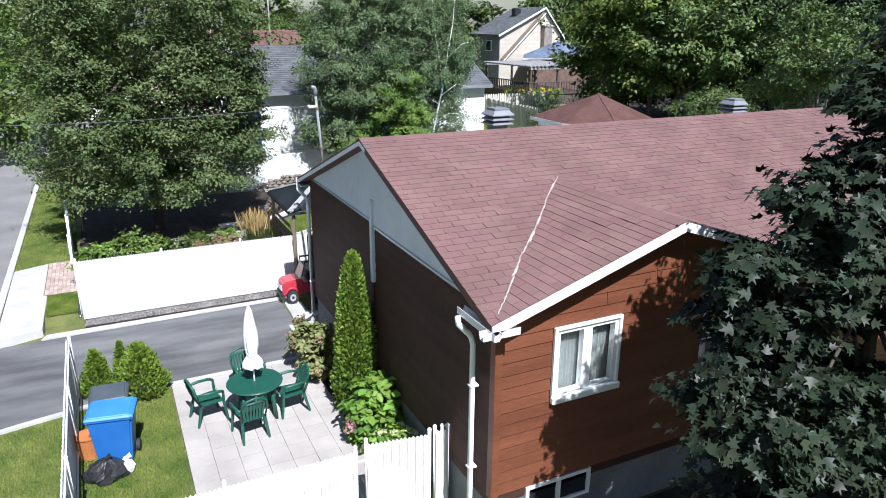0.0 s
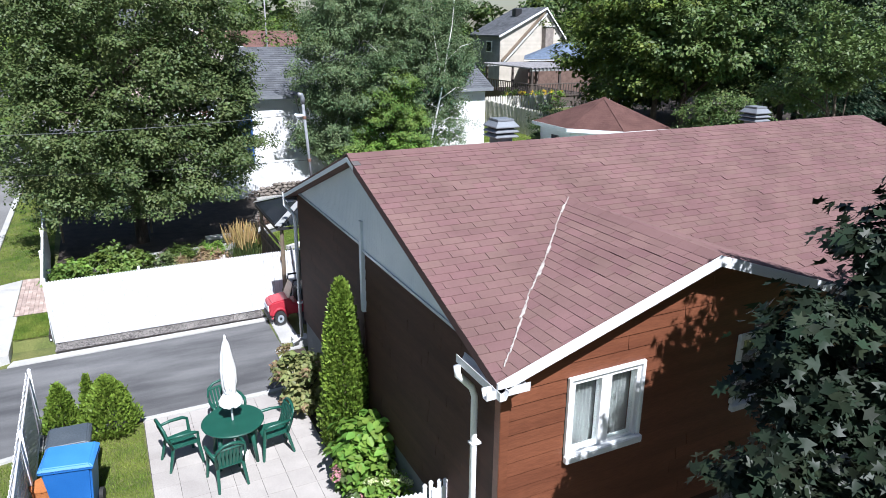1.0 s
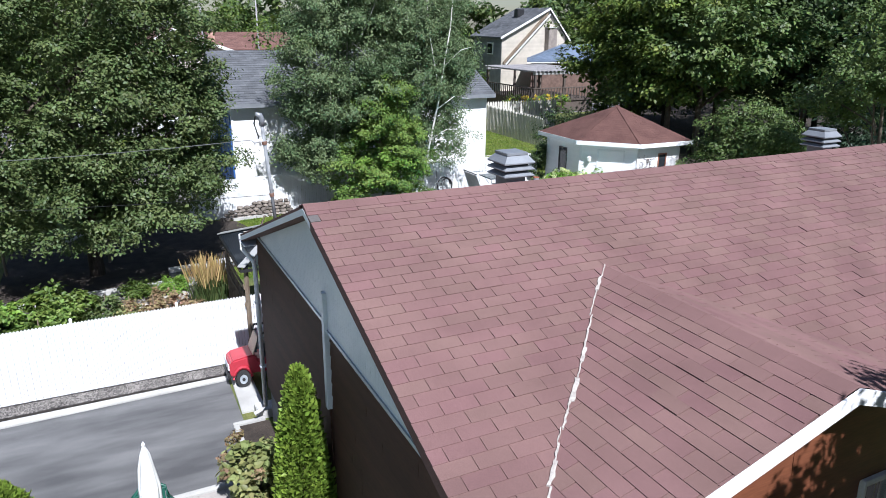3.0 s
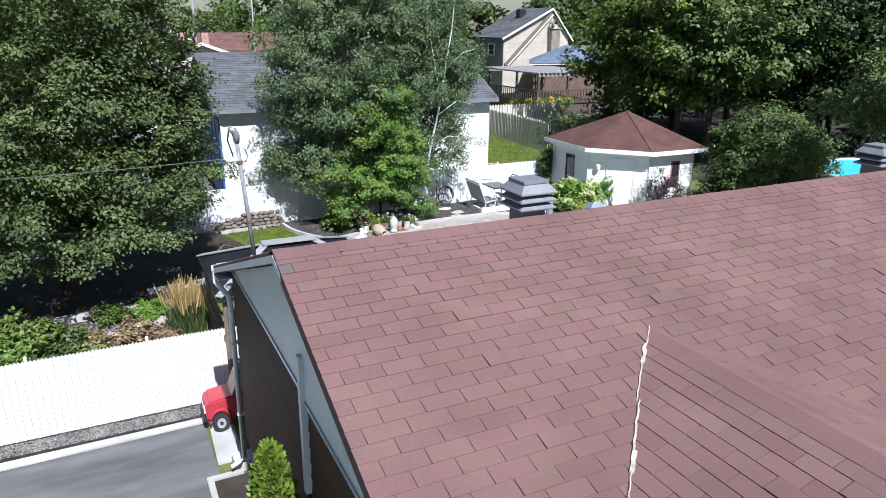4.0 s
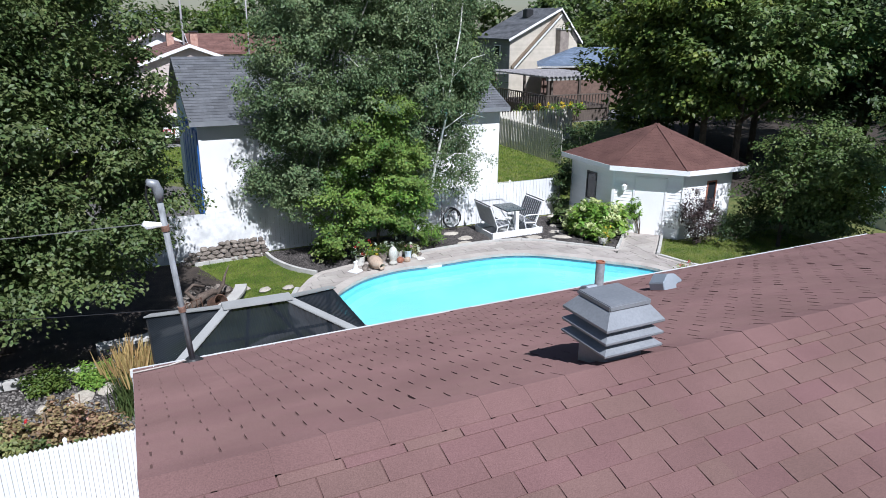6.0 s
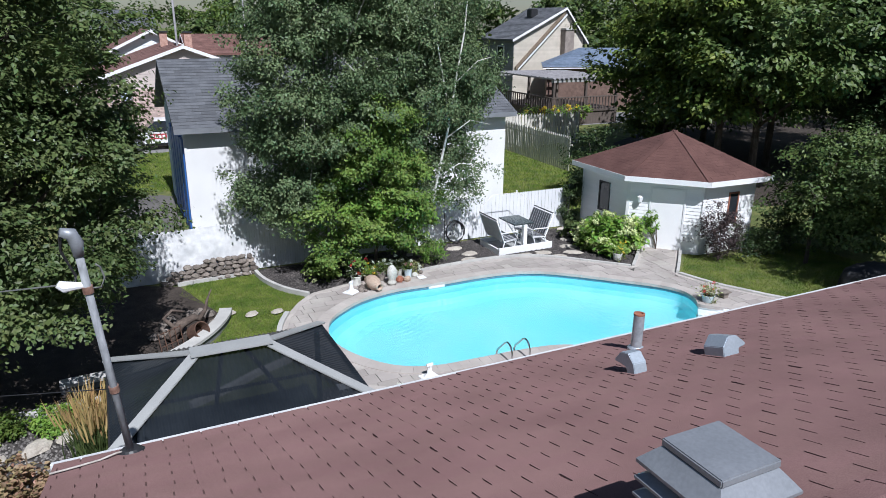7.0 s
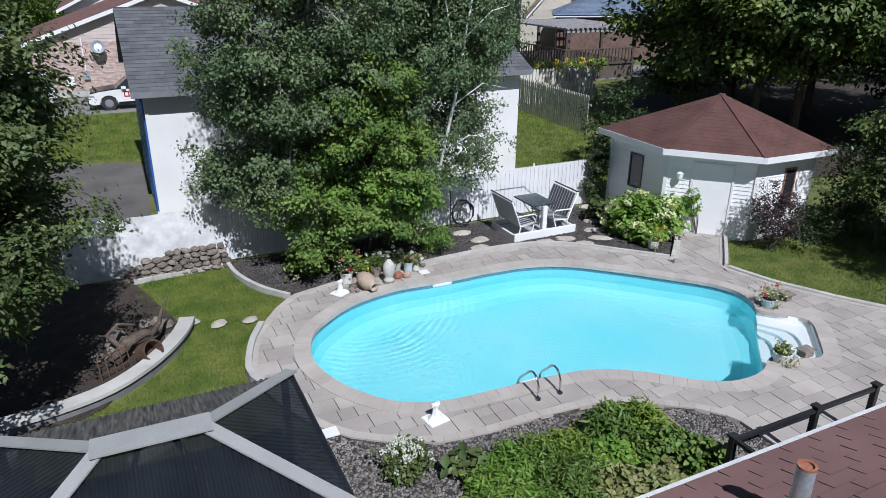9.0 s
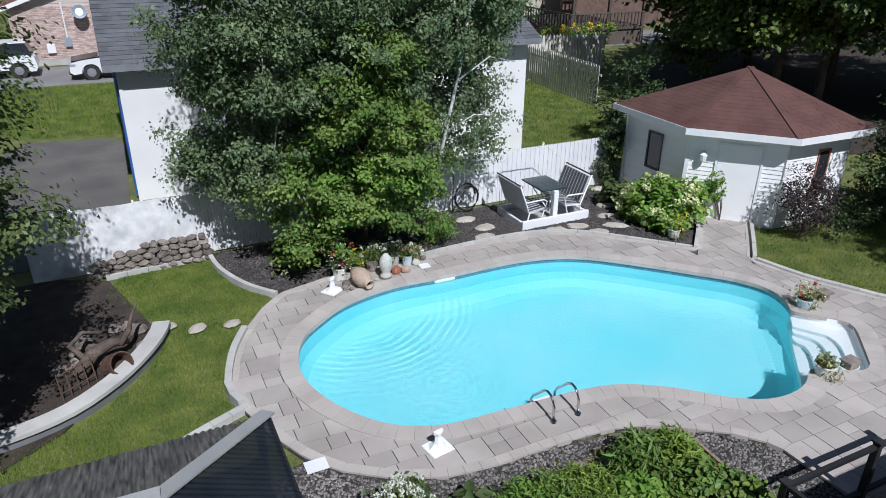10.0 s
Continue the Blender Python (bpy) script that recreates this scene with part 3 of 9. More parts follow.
mulch_ring = [(8.17, 30.05), (8.24, 29.3), (8.45, 28.5), (8.75, 27.9), (9.2, 27.38), (10.4, 27.72), (12.5, 27.75), (14.5, 27.88), (16.3, 27.68), (17.1, 27.2), (18.85, 25.42), (20.3, 26.9), (20.0, 27.6), (20.0, 30.1)]
whole("mulch_bed", Shape().prism(mulch_ring, -0.2, -0.03), m_gravel_bed, "dark chipped mulch bed behind the pool", "mulch", kind="structure")
front_mulch_ring = [(4.5, 16.9), (14.8, 16.9), (15.05, 19.2), (14.4, 20.0), (13.4, 20.75), (11.9, 21.0), (10.1, 21.08), (9.4, 21.35), (8.75, 21.82), (8.36, 22.3), (7.95, 22.2), (7.5, 21.4), (4.5, 21.4)]
whole("gravel_bed", Shape().prism(front_mulch_ring, -0.2, -0.032), m_gravel_bed, "grey gravel bed between the house and the pool deck", "gravel", kind="structure")
whole("neighbour_drive", Shape().prism([(3.2, 30.9), (6.6, 30.9), (6.9, 41.0), (6.4, 41.6), (3.8, 42.2), (2.8, 40.0)], -0.2, -0.06), m_asphalt_old, "cracked old asphalt pad of the neighbouring lot", "pavement", kind="structure")
whole("side_street", Shape().prism([(-13, 52.6), (60, 52.6), (60, 58.0), (-13, 58.0)], -0.2, -0.065), m_street, "pale grey side street behind the neighbour", "road", kind="structure")

# Dark soil laid over the lawn to give the wood's floor its shade.
whole("wood_floor", Shape().prism([(23.2, 30.4), (60, 24), (60, 60), (34, 45), (27.5, 38.4), (24.2, 33.0)], -0.2, -0.05), m_soil, "dark soil sheet standing for the shaded floor of the wood behind the shed", "soil", kind="structure")

# Gravel extended out of view, dark to cut green bounce onto the wall.
whole("front_gravel", Shape().prism([(4.3, 0.5), (13.5, 0.5), (13.5, 6.9), (4.3, 6.9)], GF - 0.15, GF - 0.01), m_gravel_bed, "dark gravel in the shade below the maple", "gravel", kind="structure")

# pool shell, water, entry steps
pool = thing("swimming_pool", "in-ground swimming pool with turquoise liner and clear water", "pool", (13, 24, -1.4))
n = len(main_ring)
opening = [in_alc(p) for p in main_ring]
wall_ids = [i for i in range(n) if not (opening[i] and opening[(i + 1) % n])]
s = Shape()
s.add([(*p, 0.0) for p in main_ring] + [(*p, -0.19) for p in main_ring], [(i, (i + 1) % n, (i + 1) % n + n, i + n) for i in wall_ids])
part("liner_band", s, m_liner_band, pool, "patterned dark blue waterline band")
s = Shape()
levels = ((0.0, -0.19), (-0.02, -0.72), (-0.16, -0.98), (-0.42, -1.13), (-0.7, -1.18))
vs = [(*p, z) for o, z in levels for p in offset_ring(main_ring, o)]
fs = [(k * n + i, k * n + (i + 1) % n, (k + 1) * n + (i + 1) % n, (k + 1) * n + i) for k in range(len(levels) - 1) for i in (wall_ids if k == 0 else range(n))]
s.add(vs, fs + [tuple(range((len(levels) - 1) * n, len(levels) * n))])
part("liner", s, m_liner, pool, "pale turquoise vinyl liner", smooth=False)
# white moulded steps filling the alcove
A, B, E0, E1 = Vector((19.10, 21.50, 0)), Vector((17.90, 20.24, 0)), Vector((18.45, 22.36, 0)), Vector((16.86, 20.70, 0))
stairs = part("entry_steps", Shape().add([(*A.xy, 0.0), (*B.xy, 0.0), (*B.xy, -0.3), (*A.xy, -0.3)], [(0, 1, 2, 3)]), m_step_white, pool, "white moulded entry steps")
part("side_wall", Shape().solid([(*A.xy, 0), (*A.xy, -1.1), (*E0.xy, -1.1), (*E0.xy, 0)], (0.015, 0.015, 0)), m_step_white, stairs)
part("side_wall", Shape().solid([(*B.xy, 0), (*B.xy, -1.1), (*E1.xy, -1.1), (*E1.xy, 0)], (-0.015, -0.015, 0)), m_step_white, stairs)
spot = lambda u, v: B.lerp(E1, v).lerp(A.lerp(E0, v), u)
for k, zt in enumerate((-0.16, -0.30, -0.45, -0.62)):
    f = (k + 1) / 4
    if k < 3:
        edge_ = [(0.0, f), (0.45, f), (0.58 - 0.02 * k, f + 0.02), (0.68 - 0.03 * k, f + 0.08), (0.76 - 0.05 * k, min(0.97, f + 0.2)), (0.82 - 0.06 * k, 1.0)]
    else:
        edge_ = [(0.0, 1.0)]
    q = [spot(u, v) for u, v in [(0.0, 0.0)] + edge_ + [(1.0, 1.0), (1.0, 0.0)]]
    ring = [(p.x, p.y) for p in q]
    part("tread", Shape().prism(ring if area(ring) > 0 else ring[::-1], -1.1, zt), m_step_white, stairs)
m_water = glassy("pool_water", (0.97, 0.99, 1.0), 0.0, 1.333, bump=0.25, scale=3.2)
cell = 0.043
gx, gy = np.arange(8.7, 19.2, cell), np.arange(20.1, 26.9, cell)
wr = [tuple(p) for p in offset_ring(pool_ring, 0.02)]


def swell(x, y):
    r1, r2 = math.hypot(x - 10.6, y - 26.6), math.hypot(x - 11.4, y - 23.4)
    w = 0.0010 * math.sin(r1 * 36 + 2.2 * noise.noise((x * 1.6, y * 1.6, 9))) * (0.6 + 0.8 * noise.noise((x * 1.3, y * 1.3, 4))) * math.exp(-((r1 - 1.9) / 1.1) ** 2)
    w += 0.0004 * math.sin(r2 * 38 + noise.noise((x * 2.2, y * 2.2, 5)) * 9) * math.exp(-(r2 / 1.2) ** 2)
    return w + 0.0022 * noise.noise((x * 1.1, y * 1.1, 0)) + 0.0006 * noise.noise((x * 6, y * 6, 3))


ws = Shape()
ws.v = [(x, y, -0.11 + swell(x, y)) for y in gy for x in gx]
nx = len(gx)
flag = [inside((x, y), wr) for y in gy for x in gx]
ws.f = [(j * nx + i, j * nx + i + 1, (j + 1) * nx + i + 1, (j + 1) * nx + i) for j in range(len(gy) - 1) for i in range(nx - 1)
        if flag[j * nx + i] or flag[j * nx + i + 1] or flag[(j + 1) * nx + i] or flag[(j + 1) * nx + i + 1]]
water = part("water", ws, m_water, pool, "clear rippled pool water", smooth=True)
water.cycles.is_caustics_caster = True
for o in pool.children_recursive:
    if o is not water:
        o.cycles.is_caustics_receiver = True

# ---- the house ----
RX0, RX1 = 3.955, 16.5              # rakes
EY0, RY, EY1 = 6.56, 11.40, 15.90  # front eave, ridge, back eave
EZ0, RZ, EZ1 = 3.51, 5.06, 3.47
GY0 = 6.56                         # front edge of the gable
WX, WZ = 6.88, 4.475               # peak of the front gable
WL, WR = 3.89, 9.87
WALL_X, WALL_Y = 4.17, 6.91
house = thing("house", "brown bungalow with brown siding, shade toned into its side wall, and reddish-brown shingle roof", "house", (10, 11.4, GF))


def main_z(y):
    return EZ0 + (RZ - EZ0) * (y - EY0) / (RY - EY0) if y < RY else RZ + (EZ1 - RZ) * (y - RY) / (EY1 - RY)


def wing_z(x):
    return EZ0 + (WZ - EZ0) * (1 - abs(x - WX) / (WX - WL))


VY = 9.574                         # where the small ridge meets the slope
VZ = main_z(VY)
T = 0.12
rs = Shape()
rs.solid([(WL, EY0, EZ0), (WX, VY, VZ), (WX, RY, RZ), (RX0, RY, RZ)], (0, 0, -T))
rs.solid([(WR, EY0, EZ0), (RX1, EY0, EZ0), (RX1, RY, RZ), (WX, RY, RZ), (WX, VY, VZ)], (0, 0, -T))
rs.solid([(RX0, RY, RZ), (RX1, RY, RZ), (RX1, EY1, EZ1), (RX0, EY1, EZ1)], (0, 0, -T))
roof = part("roof", rs, m_roof_felt, house)
s = Shape()
s.solid([(WL, EY0, EZ0), (WX, GY0, WZ), (WX, VY, VZ)], (0, 0, -0.03))
s.solid([(WR, EY0, EZ0), (WX, VY, VZ), (WX, GY0, WZ)], (0, 0, -0.03))
part("gable_roof_deck", s, m_roof_felt, roof)
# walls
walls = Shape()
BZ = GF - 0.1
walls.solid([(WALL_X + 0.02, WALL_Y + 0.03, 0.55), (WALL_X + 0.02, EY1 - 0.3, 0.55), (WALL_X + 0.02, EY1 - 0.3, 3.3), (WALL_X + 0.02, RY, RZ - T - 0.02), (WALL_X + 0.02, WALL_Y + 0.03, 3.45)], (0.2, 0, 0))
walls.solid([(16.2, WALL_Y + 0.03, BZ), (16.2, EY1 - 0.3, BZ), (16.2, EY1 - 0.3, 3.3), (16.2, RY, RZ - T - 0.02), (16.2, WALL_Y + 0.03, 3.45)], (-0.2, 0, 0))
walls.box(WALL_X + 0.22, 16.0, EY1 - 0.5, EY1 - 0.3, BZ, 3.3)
part("wall_core", walls, m_siding_shaded, house)
WZ0, WZ1 = 2.05, 3.08     # front windows
WINDOWS = ((5.12, 6.17), (7.88, 8.94))
front = Shape()
edges = [WALL_X] + [x for w in WINDOWS for x in w] + [16.0]
for i in range(0, len(edges), 2):
    front.box(edges[i], edges[i + 1], WALL_Y + 0.02, WALL_Y + 0.2, 0.55, 3.42)
for wx0, wx1 in WINDOWS:
    front.box(wx0, wx1, WALL_Y + 0.02, WALL_Y + 0.2, 0.55, WZ0)
    front.box(wx0, wx1, WALL_Y + 0.02, WALL_Y + 0.2, WZ1, 3.42)
front.solid([(WL + 0.3, WALL_Y + 0.02, 3.42), (WX, WALL_Y + 0.02, WZ - 0.05), (WR - 0.3, WALL_Y + 0.02, 3.42)], (0, 0.15, 0))
part("front_wall_core", front, m_siding_shaded, house)
f = Shape()
f.box(WALL_X + 0.05, 16.1, WALL_Y + 0.06, WALL_Y + 0.25, BZ, 0.71)
part("side_foundation", Shape().box(WALL_X + 0.05, WALL_X + 0.25, WALL_Y + 0.25, EY1 - 0.3, BZ, 0.55), m_foundation, house, "grey concrete foundation")
part("foundation", f, m_foundation, house, "grey concrete foundation")


def board(x0, x1, z0, z1, y, slant=None):
    """One lap siding board on the front wall, its lower edge proud."""
    s = Shape()
    q = [(x0, y, z0), (x1, y, z0), (x1, y, z1), (x0, y, z1)]
    front_q = [(x0, y - 0.026, z0), (x1, y - 0.026, z0), (x1, y - 0.010, z1), (x0, y - 0.010, z1)]
    if slant:
        q, front_q = ([(slant(p[2], i in (0, 3)), p[1], p[2]) if slant else p for i, p in enumerate(r)] for r in (q, front_q))
    return s.add(q + front_q, [(3, 2, 1, 0), (4, 5, 6, 7), (0, 1, 5, 4), (2, 3, 7, 6), (0, 4, 7, 3), (1, 2, 6, 5)])


rng = random.Random(11)
BH = 0.186
z = 0.71
while z < WZ - 0.12:
    z1 = z + BH
    if z1 <= 3.40:
        spans = [(WALL_X + 0.10, 9.6)]
    else:
        mid = min(z1, WZ - 0.02)
        r = (WX - WL) * (WZ - mid) / (WZ - EZ0)
        spans = [(max(WALL_X + 0.10, WX - r), min(9.6, WX + r))]
    if z1 > WZ0 - 0.03 and z < WZ1 + 0.045:
        cuts = [spans[0][0]] + [q for w in WINDOWS for q in (w[0] - 0.06, w[1] + 0.06)] + [spans[0][1]]
        spans = [(cuts[i], cuts[i + 1]) for i in range(0, len(cuts), 2)]
    for a, b in spans:
        cut = a + rng.uniform(0.3, 0.7) * (b - a)
        pair = ((a, cut - 0.004), (cut + 0.004, b)) if b - a > 1.6 else ((a, b),)
        for c, d in pair:
            if d - c > 0.05:
                part("siding_board", board(c, d, z, z1 + 0.004, WALL_Y + 0.02), m_siding, house)
    z += BH
rz = 0.71
while rz < 3.3:
    part("siding_board", board(9.9, 15.9, rz, rz + BH + 0.004, WALL_Y + 0.02), m_siding, house)
    rz += BH
part("corner_post", Shape().box(WALL_X - 0.02, WALL_X + 0.10, WALL_Y - 0.03, WALL_Y + 0.10, 0.69, 3.44), m_siding, house, "orange-brown corner board", bevel=0.006)


def side_board(y0, y1, z0, z1, x):
    q = [(x, y0, z0), (x, y1, z0), (x, y1, z1), (x, y0, z1)]
    o_ = [(x - 0.024, y0, z0), (x - 0.024, y1, z0), (x - 0.010, y1, z1), (x - 0.010, y0, z1)]
    return Shape().add(q + o_, [(0, 1, 2, 3), (7, 6, 5, 4), (4, 5, 1, 0), (3, 2, 6, 7), (0, 3, 7, 4), (5, 6, 2, 1)])


# Side boards use the shade-toned copy of the front siding colour.
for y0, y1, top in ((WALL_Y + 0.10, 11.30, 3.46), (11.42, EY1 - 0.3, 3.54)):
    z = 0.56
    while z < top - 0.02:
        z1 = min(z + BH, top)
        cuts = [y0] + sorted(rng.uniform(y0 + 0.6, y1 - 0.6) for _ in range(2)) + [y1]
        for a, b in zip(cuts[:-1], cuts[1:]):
            part("siding_board", side_board(a + 0.003, b - 0.003, z, z1 + 0.004, WALL_X + 0.02), m_siding_shaded, house)
        z += BH
part("wall_joint_trim", Shape().box(WALL_X - 0.06, WALL_X + 0.03, 11.31, 11.41, 2.4, 3.98), m_gable, house, "pale vertical trim strip", bevel=0.005)
# gable of ribbed pale panels
rib = 0.075
y = WALL_Y - 0.1
while y < EY1 - 0.35:
    za, zb = main_z(y) - T - 0.01, main_z(y + rib) - T - 0.01
    base = 3.47 if y < 11.36 else 3.55
    if min(za, zb) > base + 0.02:
        q = [(WALL_X - 0.012, y + 0.0015, base), (WALL_X - 0.012, y + rib - 0.0015, base), (WALL_X - 0.012, y + rib - 0.0015, zb), (WALL_X - 0.012, y + 0.0015, za)]
        part("gable_panel", Shape().solid(q, (0.03, 0, 0)), m_gable, house)
    y += rib
s = Shape()
s.box(WALL_X - 0.03, WALL_X + 0.02, WALL_Y - 0.1, 11.31, 3.455, 3.50)
s.box(WALL_X - 0.03, WALL_X + 0.02, 11.41, EY1 - 0.4, 3.535, 3.58)
part("gable_sill", s, m_vent_light, house, "pale metal flashing along the gable foot")
# soffit and fascia
s = Shape()
for ya, za, yb, zb in ((EY0, EZ0, RY, RZ), (RY, RZ, EY1, EZ1)):
    s.solid([(RX0 - 0.004, ya, za - 0.03), (RX0 - 0.004, yb, zb - 0.03), (RX0 - 0.004, yb, zb - 0.11), (RX0 - 0.004, ya, za - 0.11)], (0.016, 0, 0))
part("rake_fascia", s, m_gable, roof, "pale blue-white rake board")
for xa, ya, za, xb, yb, zb in ((WL, EY0, EZ0, WX, GY0, WZ), (WX, GY0, WZ, WR, EY0, EZ0)):
    s = Shape().solid([(xa, ya - 0.03, za + 0.006), (xb, yb - 0.03, zb + 0.006), (xb, yb - 0.03, zb - 0.125), (xa, ya - 0.03, za - 0.125)], (0, 0.025, 0))
    part("gable_fascia", s, m_white, roof, "white gable fascia board")
s = Shape()
for xa, za, xb, zb in ((WL, EZ0, WX, WZ), (WX, WZ, WR, EZ0)):
    s.solid([(xa, GY0 + 0.01, za - 0.09), (xb, GY0 + 0.01, zb - 0.09), (xb, WALL_Y + 0.02, zb - 0.09), (xa, WALL_Y + 0.02, za - 0.09)], (0, 0, -0.02))
s.box(WR, RX1, EY0, WALL_Y, EZ0 - 0.14, EZ0 - 0.122)
s.box(RX0, RX1, EY1 - 0.3, EY1, EZ1 - 0.14, EZ1 - 0.122)
part("soffit", s, m_white, roof, "white soffit")


def gutter(points, parent_ob, name="gutter"):
    """A K-shaped open trough along a straight line."""
    (ax, ay, az), (bx, by, bz) = points
    d = Vector((bx - ax, by - ay, bz - az))
    side = d.cross(Vector((0, 0, 1))).normalized()
    prof = [(0.0, 0.0), (0.0, -0.10), (0.075, -0.10), (0.115, -0.02), (0.115, 0.0), (0.105, 0.0), (0.105, -0.02), (0.07, -0.09), (0.008, -0.09), (0.008, 0.0)]
    vs = [Vector(p) + side * u + Vector((0, 0, w)) for p in points for u, w in prof]
    k = len(prof)
    fs = [(i, (i + 1) % k, (i + 1) % k + k, i + k) for i in range(k)]
    fs += [(0, 1, 8, 9), (1, 2, 7, 8), (2, 3, 6, 7), (3, 4, 5, 6), (k, k + 1, k + 8, k + 9), (k + 1, k + 2, k + 7, k + 8), (k + 2, k + 3, k + 6, k + 7), (k + 3, k + 4, k + 5, k + 6)]
    return part(name, Shape().add(vs, fs), m_gutter, parent_ob, "white metal gutter")


part("drip_edge", Shape().box(RX0 - 0.03, RX1, EY1 + 0.002, EY1 + 0.045, EZ1 - 0.09, EZ1 + 0.012), m_gutter, house, "thin white metal drip edge", bevel=0.008)
gutter(((WL - 0.015, EY0 - 0.10, EZ0 - 0.06), (WL - 0.015, 7.44, EZ0 - 0.06)), house)
gutter(((WL + 0.40, EY0 - 0.03, EZ0 - 0.06), (WL - 0.13, EY0 - 0.03, EZ0 - 0.06)), house)
gutter(((WR, EY0 - 0.012, EZ0), (RX1, EY0 - 0.012, EZ0)), house)


def spout(path, clips):
    d = part("downspout", Shape().tube(path, 0.042, 8), m_white, house, "white metal downspout", smooth=True)
    for p in clips:
        part("bracket", Shape().box(p[0] - 0.05, p[0] + 0.08, p[1] - 0.05, p[1] + 0.05, p[2] - 0.012, p[2] + 0.012), m_white, d)


spout([(3.83, 7.33, 3.36), (3.84, 7.33, 3.25), (4.02, 7.32, 3.05), (4.06, 7.32, 2.92), (4.06, 7.32, 0.0), (3.98, 7.22, GF + 0.05)], [(4.06, 7.32, 2.3), (4.06, 7.32, 1.0)])
spout([(3.97, 15.95, 3.38), (3.97, 15.95, 3.2), (4.12, 15.72, 3.0), (4.13, 15.72, 2.8), (4.13, 15.76, 0.05), (4.05, 15.74, GF + 0.24), (3.9, 15.72, GF + 0.2)], [(4.13, 15.73, 2.2), (4.13, 15.75, 0.9)])

# front windows
def casement(WX0, WX1, WZ0, WZ1):
    win = part("window", Shape().box(WX0, WX1, WALL_Y - 0.01, WALL_Y + 0.1, WZ0, WZ0 + 0.06).box(WX0, WX1, WALL_Y - 0.01, WALL_Y + 0.1, WZ1 - 0.06, WZ1)
               .box(WX0, WX0 + 0.06, WALL_Y - 0.01, WALL_Y + 0.1, WZ0 + 0.06, WZ1 - 0.06).box(WX1 - 0.06, WX1, WALL_Y - 0.01, WALL_Y + 0.1, WZ0 + 0.06, WZ1 - 0.06)
               .box((WX0 + WX1) / 2 - 0.075, (WX0 + WX1) / 2 + 0.075, WALL_Y - 0.01, WALL_Y + 0.1, WZ0 + 0.06, WZ1 - 0.06), m_white, house, "white double casement window")
    part("sill", Shape().box(WX0 - 0.06, WX1 + 0.06, WALL_Y - 0.09, WALL_Y - 0.012, WZ0 - 0.06, WZ0 + 0.04), m_white, win, bevel=0.01)
    part("casing", Shape().box(WX0 - 0.05, WX0 - 0.002, WALL_Y - 0.045, WALL_Y + 0.01, WZ0 + 0.04, WZ1 + 0.05).box(WX1 + 0.002, WX1 + 0.05, WALL_Y - 0.045, WALL_Y + 0.01, WZ0 + 0.04, WZ1 + 0.05)
         .box(WX0 - 0.002, WX1 + 0.002, WALL_Y - 0.045, WALL_Y + 0.01, WZ1 + 0.002, WZ1 + 0.05), m_white, win, bevel=0.006)
    for a, b in ((WX0 + 0.06, (WX0 + WX1) / 2 - 0.075), ((WX0 + WX1) / 2 + 0.075, WX1 - 0.06)):
        pane = part("pane", Shape().box(a, b, WALL_Y + 0.03, WALL_Y + 0.04, WZ0 + 0.06, WZ1 - 0.06), m_glass, win)
        pane.visible_shadow = False
        cs = Shape()
        k = 26
        pts = [(a - 0.03 + (b - a + 0.06) * i / k, WALL_Y + 0.17 + 0.022 * math.sin(i * 1.9)) for i in range(k + 1)]
        vs = [(x, y_, zz) for zz in (WZ0 + 0.0, WZ1) for x, y_ in pts] + [(x, y_ + 0.004, zz) for zz in (WZ0 + 0.0, WZ1) for x, y_ in pts]
        cs.add(vs, [(i, i + 1, i + 1 + k + 1, i + k + 1) for i in range(k)] + [(i + 2 * (k + 1), i + 3 * (k + 1), i + 1 + 3 * (k + 1), i + 1 + 2 * (k + 1)) for i in range(k)])
        part("curtain", cs, m_curtain, win, "pale gathered curtain", smooth=True)
    # Dark sheet put in place of the room's shade.
    part("room_dark", Shape().box(WX0 - 0.1, WX1 + 0.1, WALL_Y + 0.5, WALL_Y + 0.52, WZ0 - 0.2, WZ1 + 0.2), m_dark, house, "dark panel standing for the unlit room behind the window")


for wx0, wx1 in WINDOWS:
    casement(wx0, wx1, WZ0, WZ1)
BW0, BW1 = 0.24, 0.69
bw = part("window", Shape().box(4.75, 5.9, WALL_Y - 0.01, WALL_Y + 0.055, BW0, BW0 + 0.05).box(4.75, 5.9, WALL_Y - 0.01, WALL_Y + 0.055, BW1 - 0.06, BW1).box(4.75, 4.81, WALL_Y - 0.01, WALL_Y + 0.055, BW0 + 0.05, BW1 - 0.06)
          .box(5.84, 5.9, WALL_Y - 0.01, WALL_Y + 0.055, BW0 + 0.05, BW1 - 0.06).box(5.29, 5.36, WALL_Y - 0.01, WALL_Y + 0.055, BW0 + 0.05, BW1 - 0.06), m_white, house, "low white basement window")
part("pane", Shape().box(4.81, 5.84, WALL_Y + 0.02, WALL_Y + 0.03, BW0 + 0.05, BW1 - 0.06), m_pane_dark, bw)


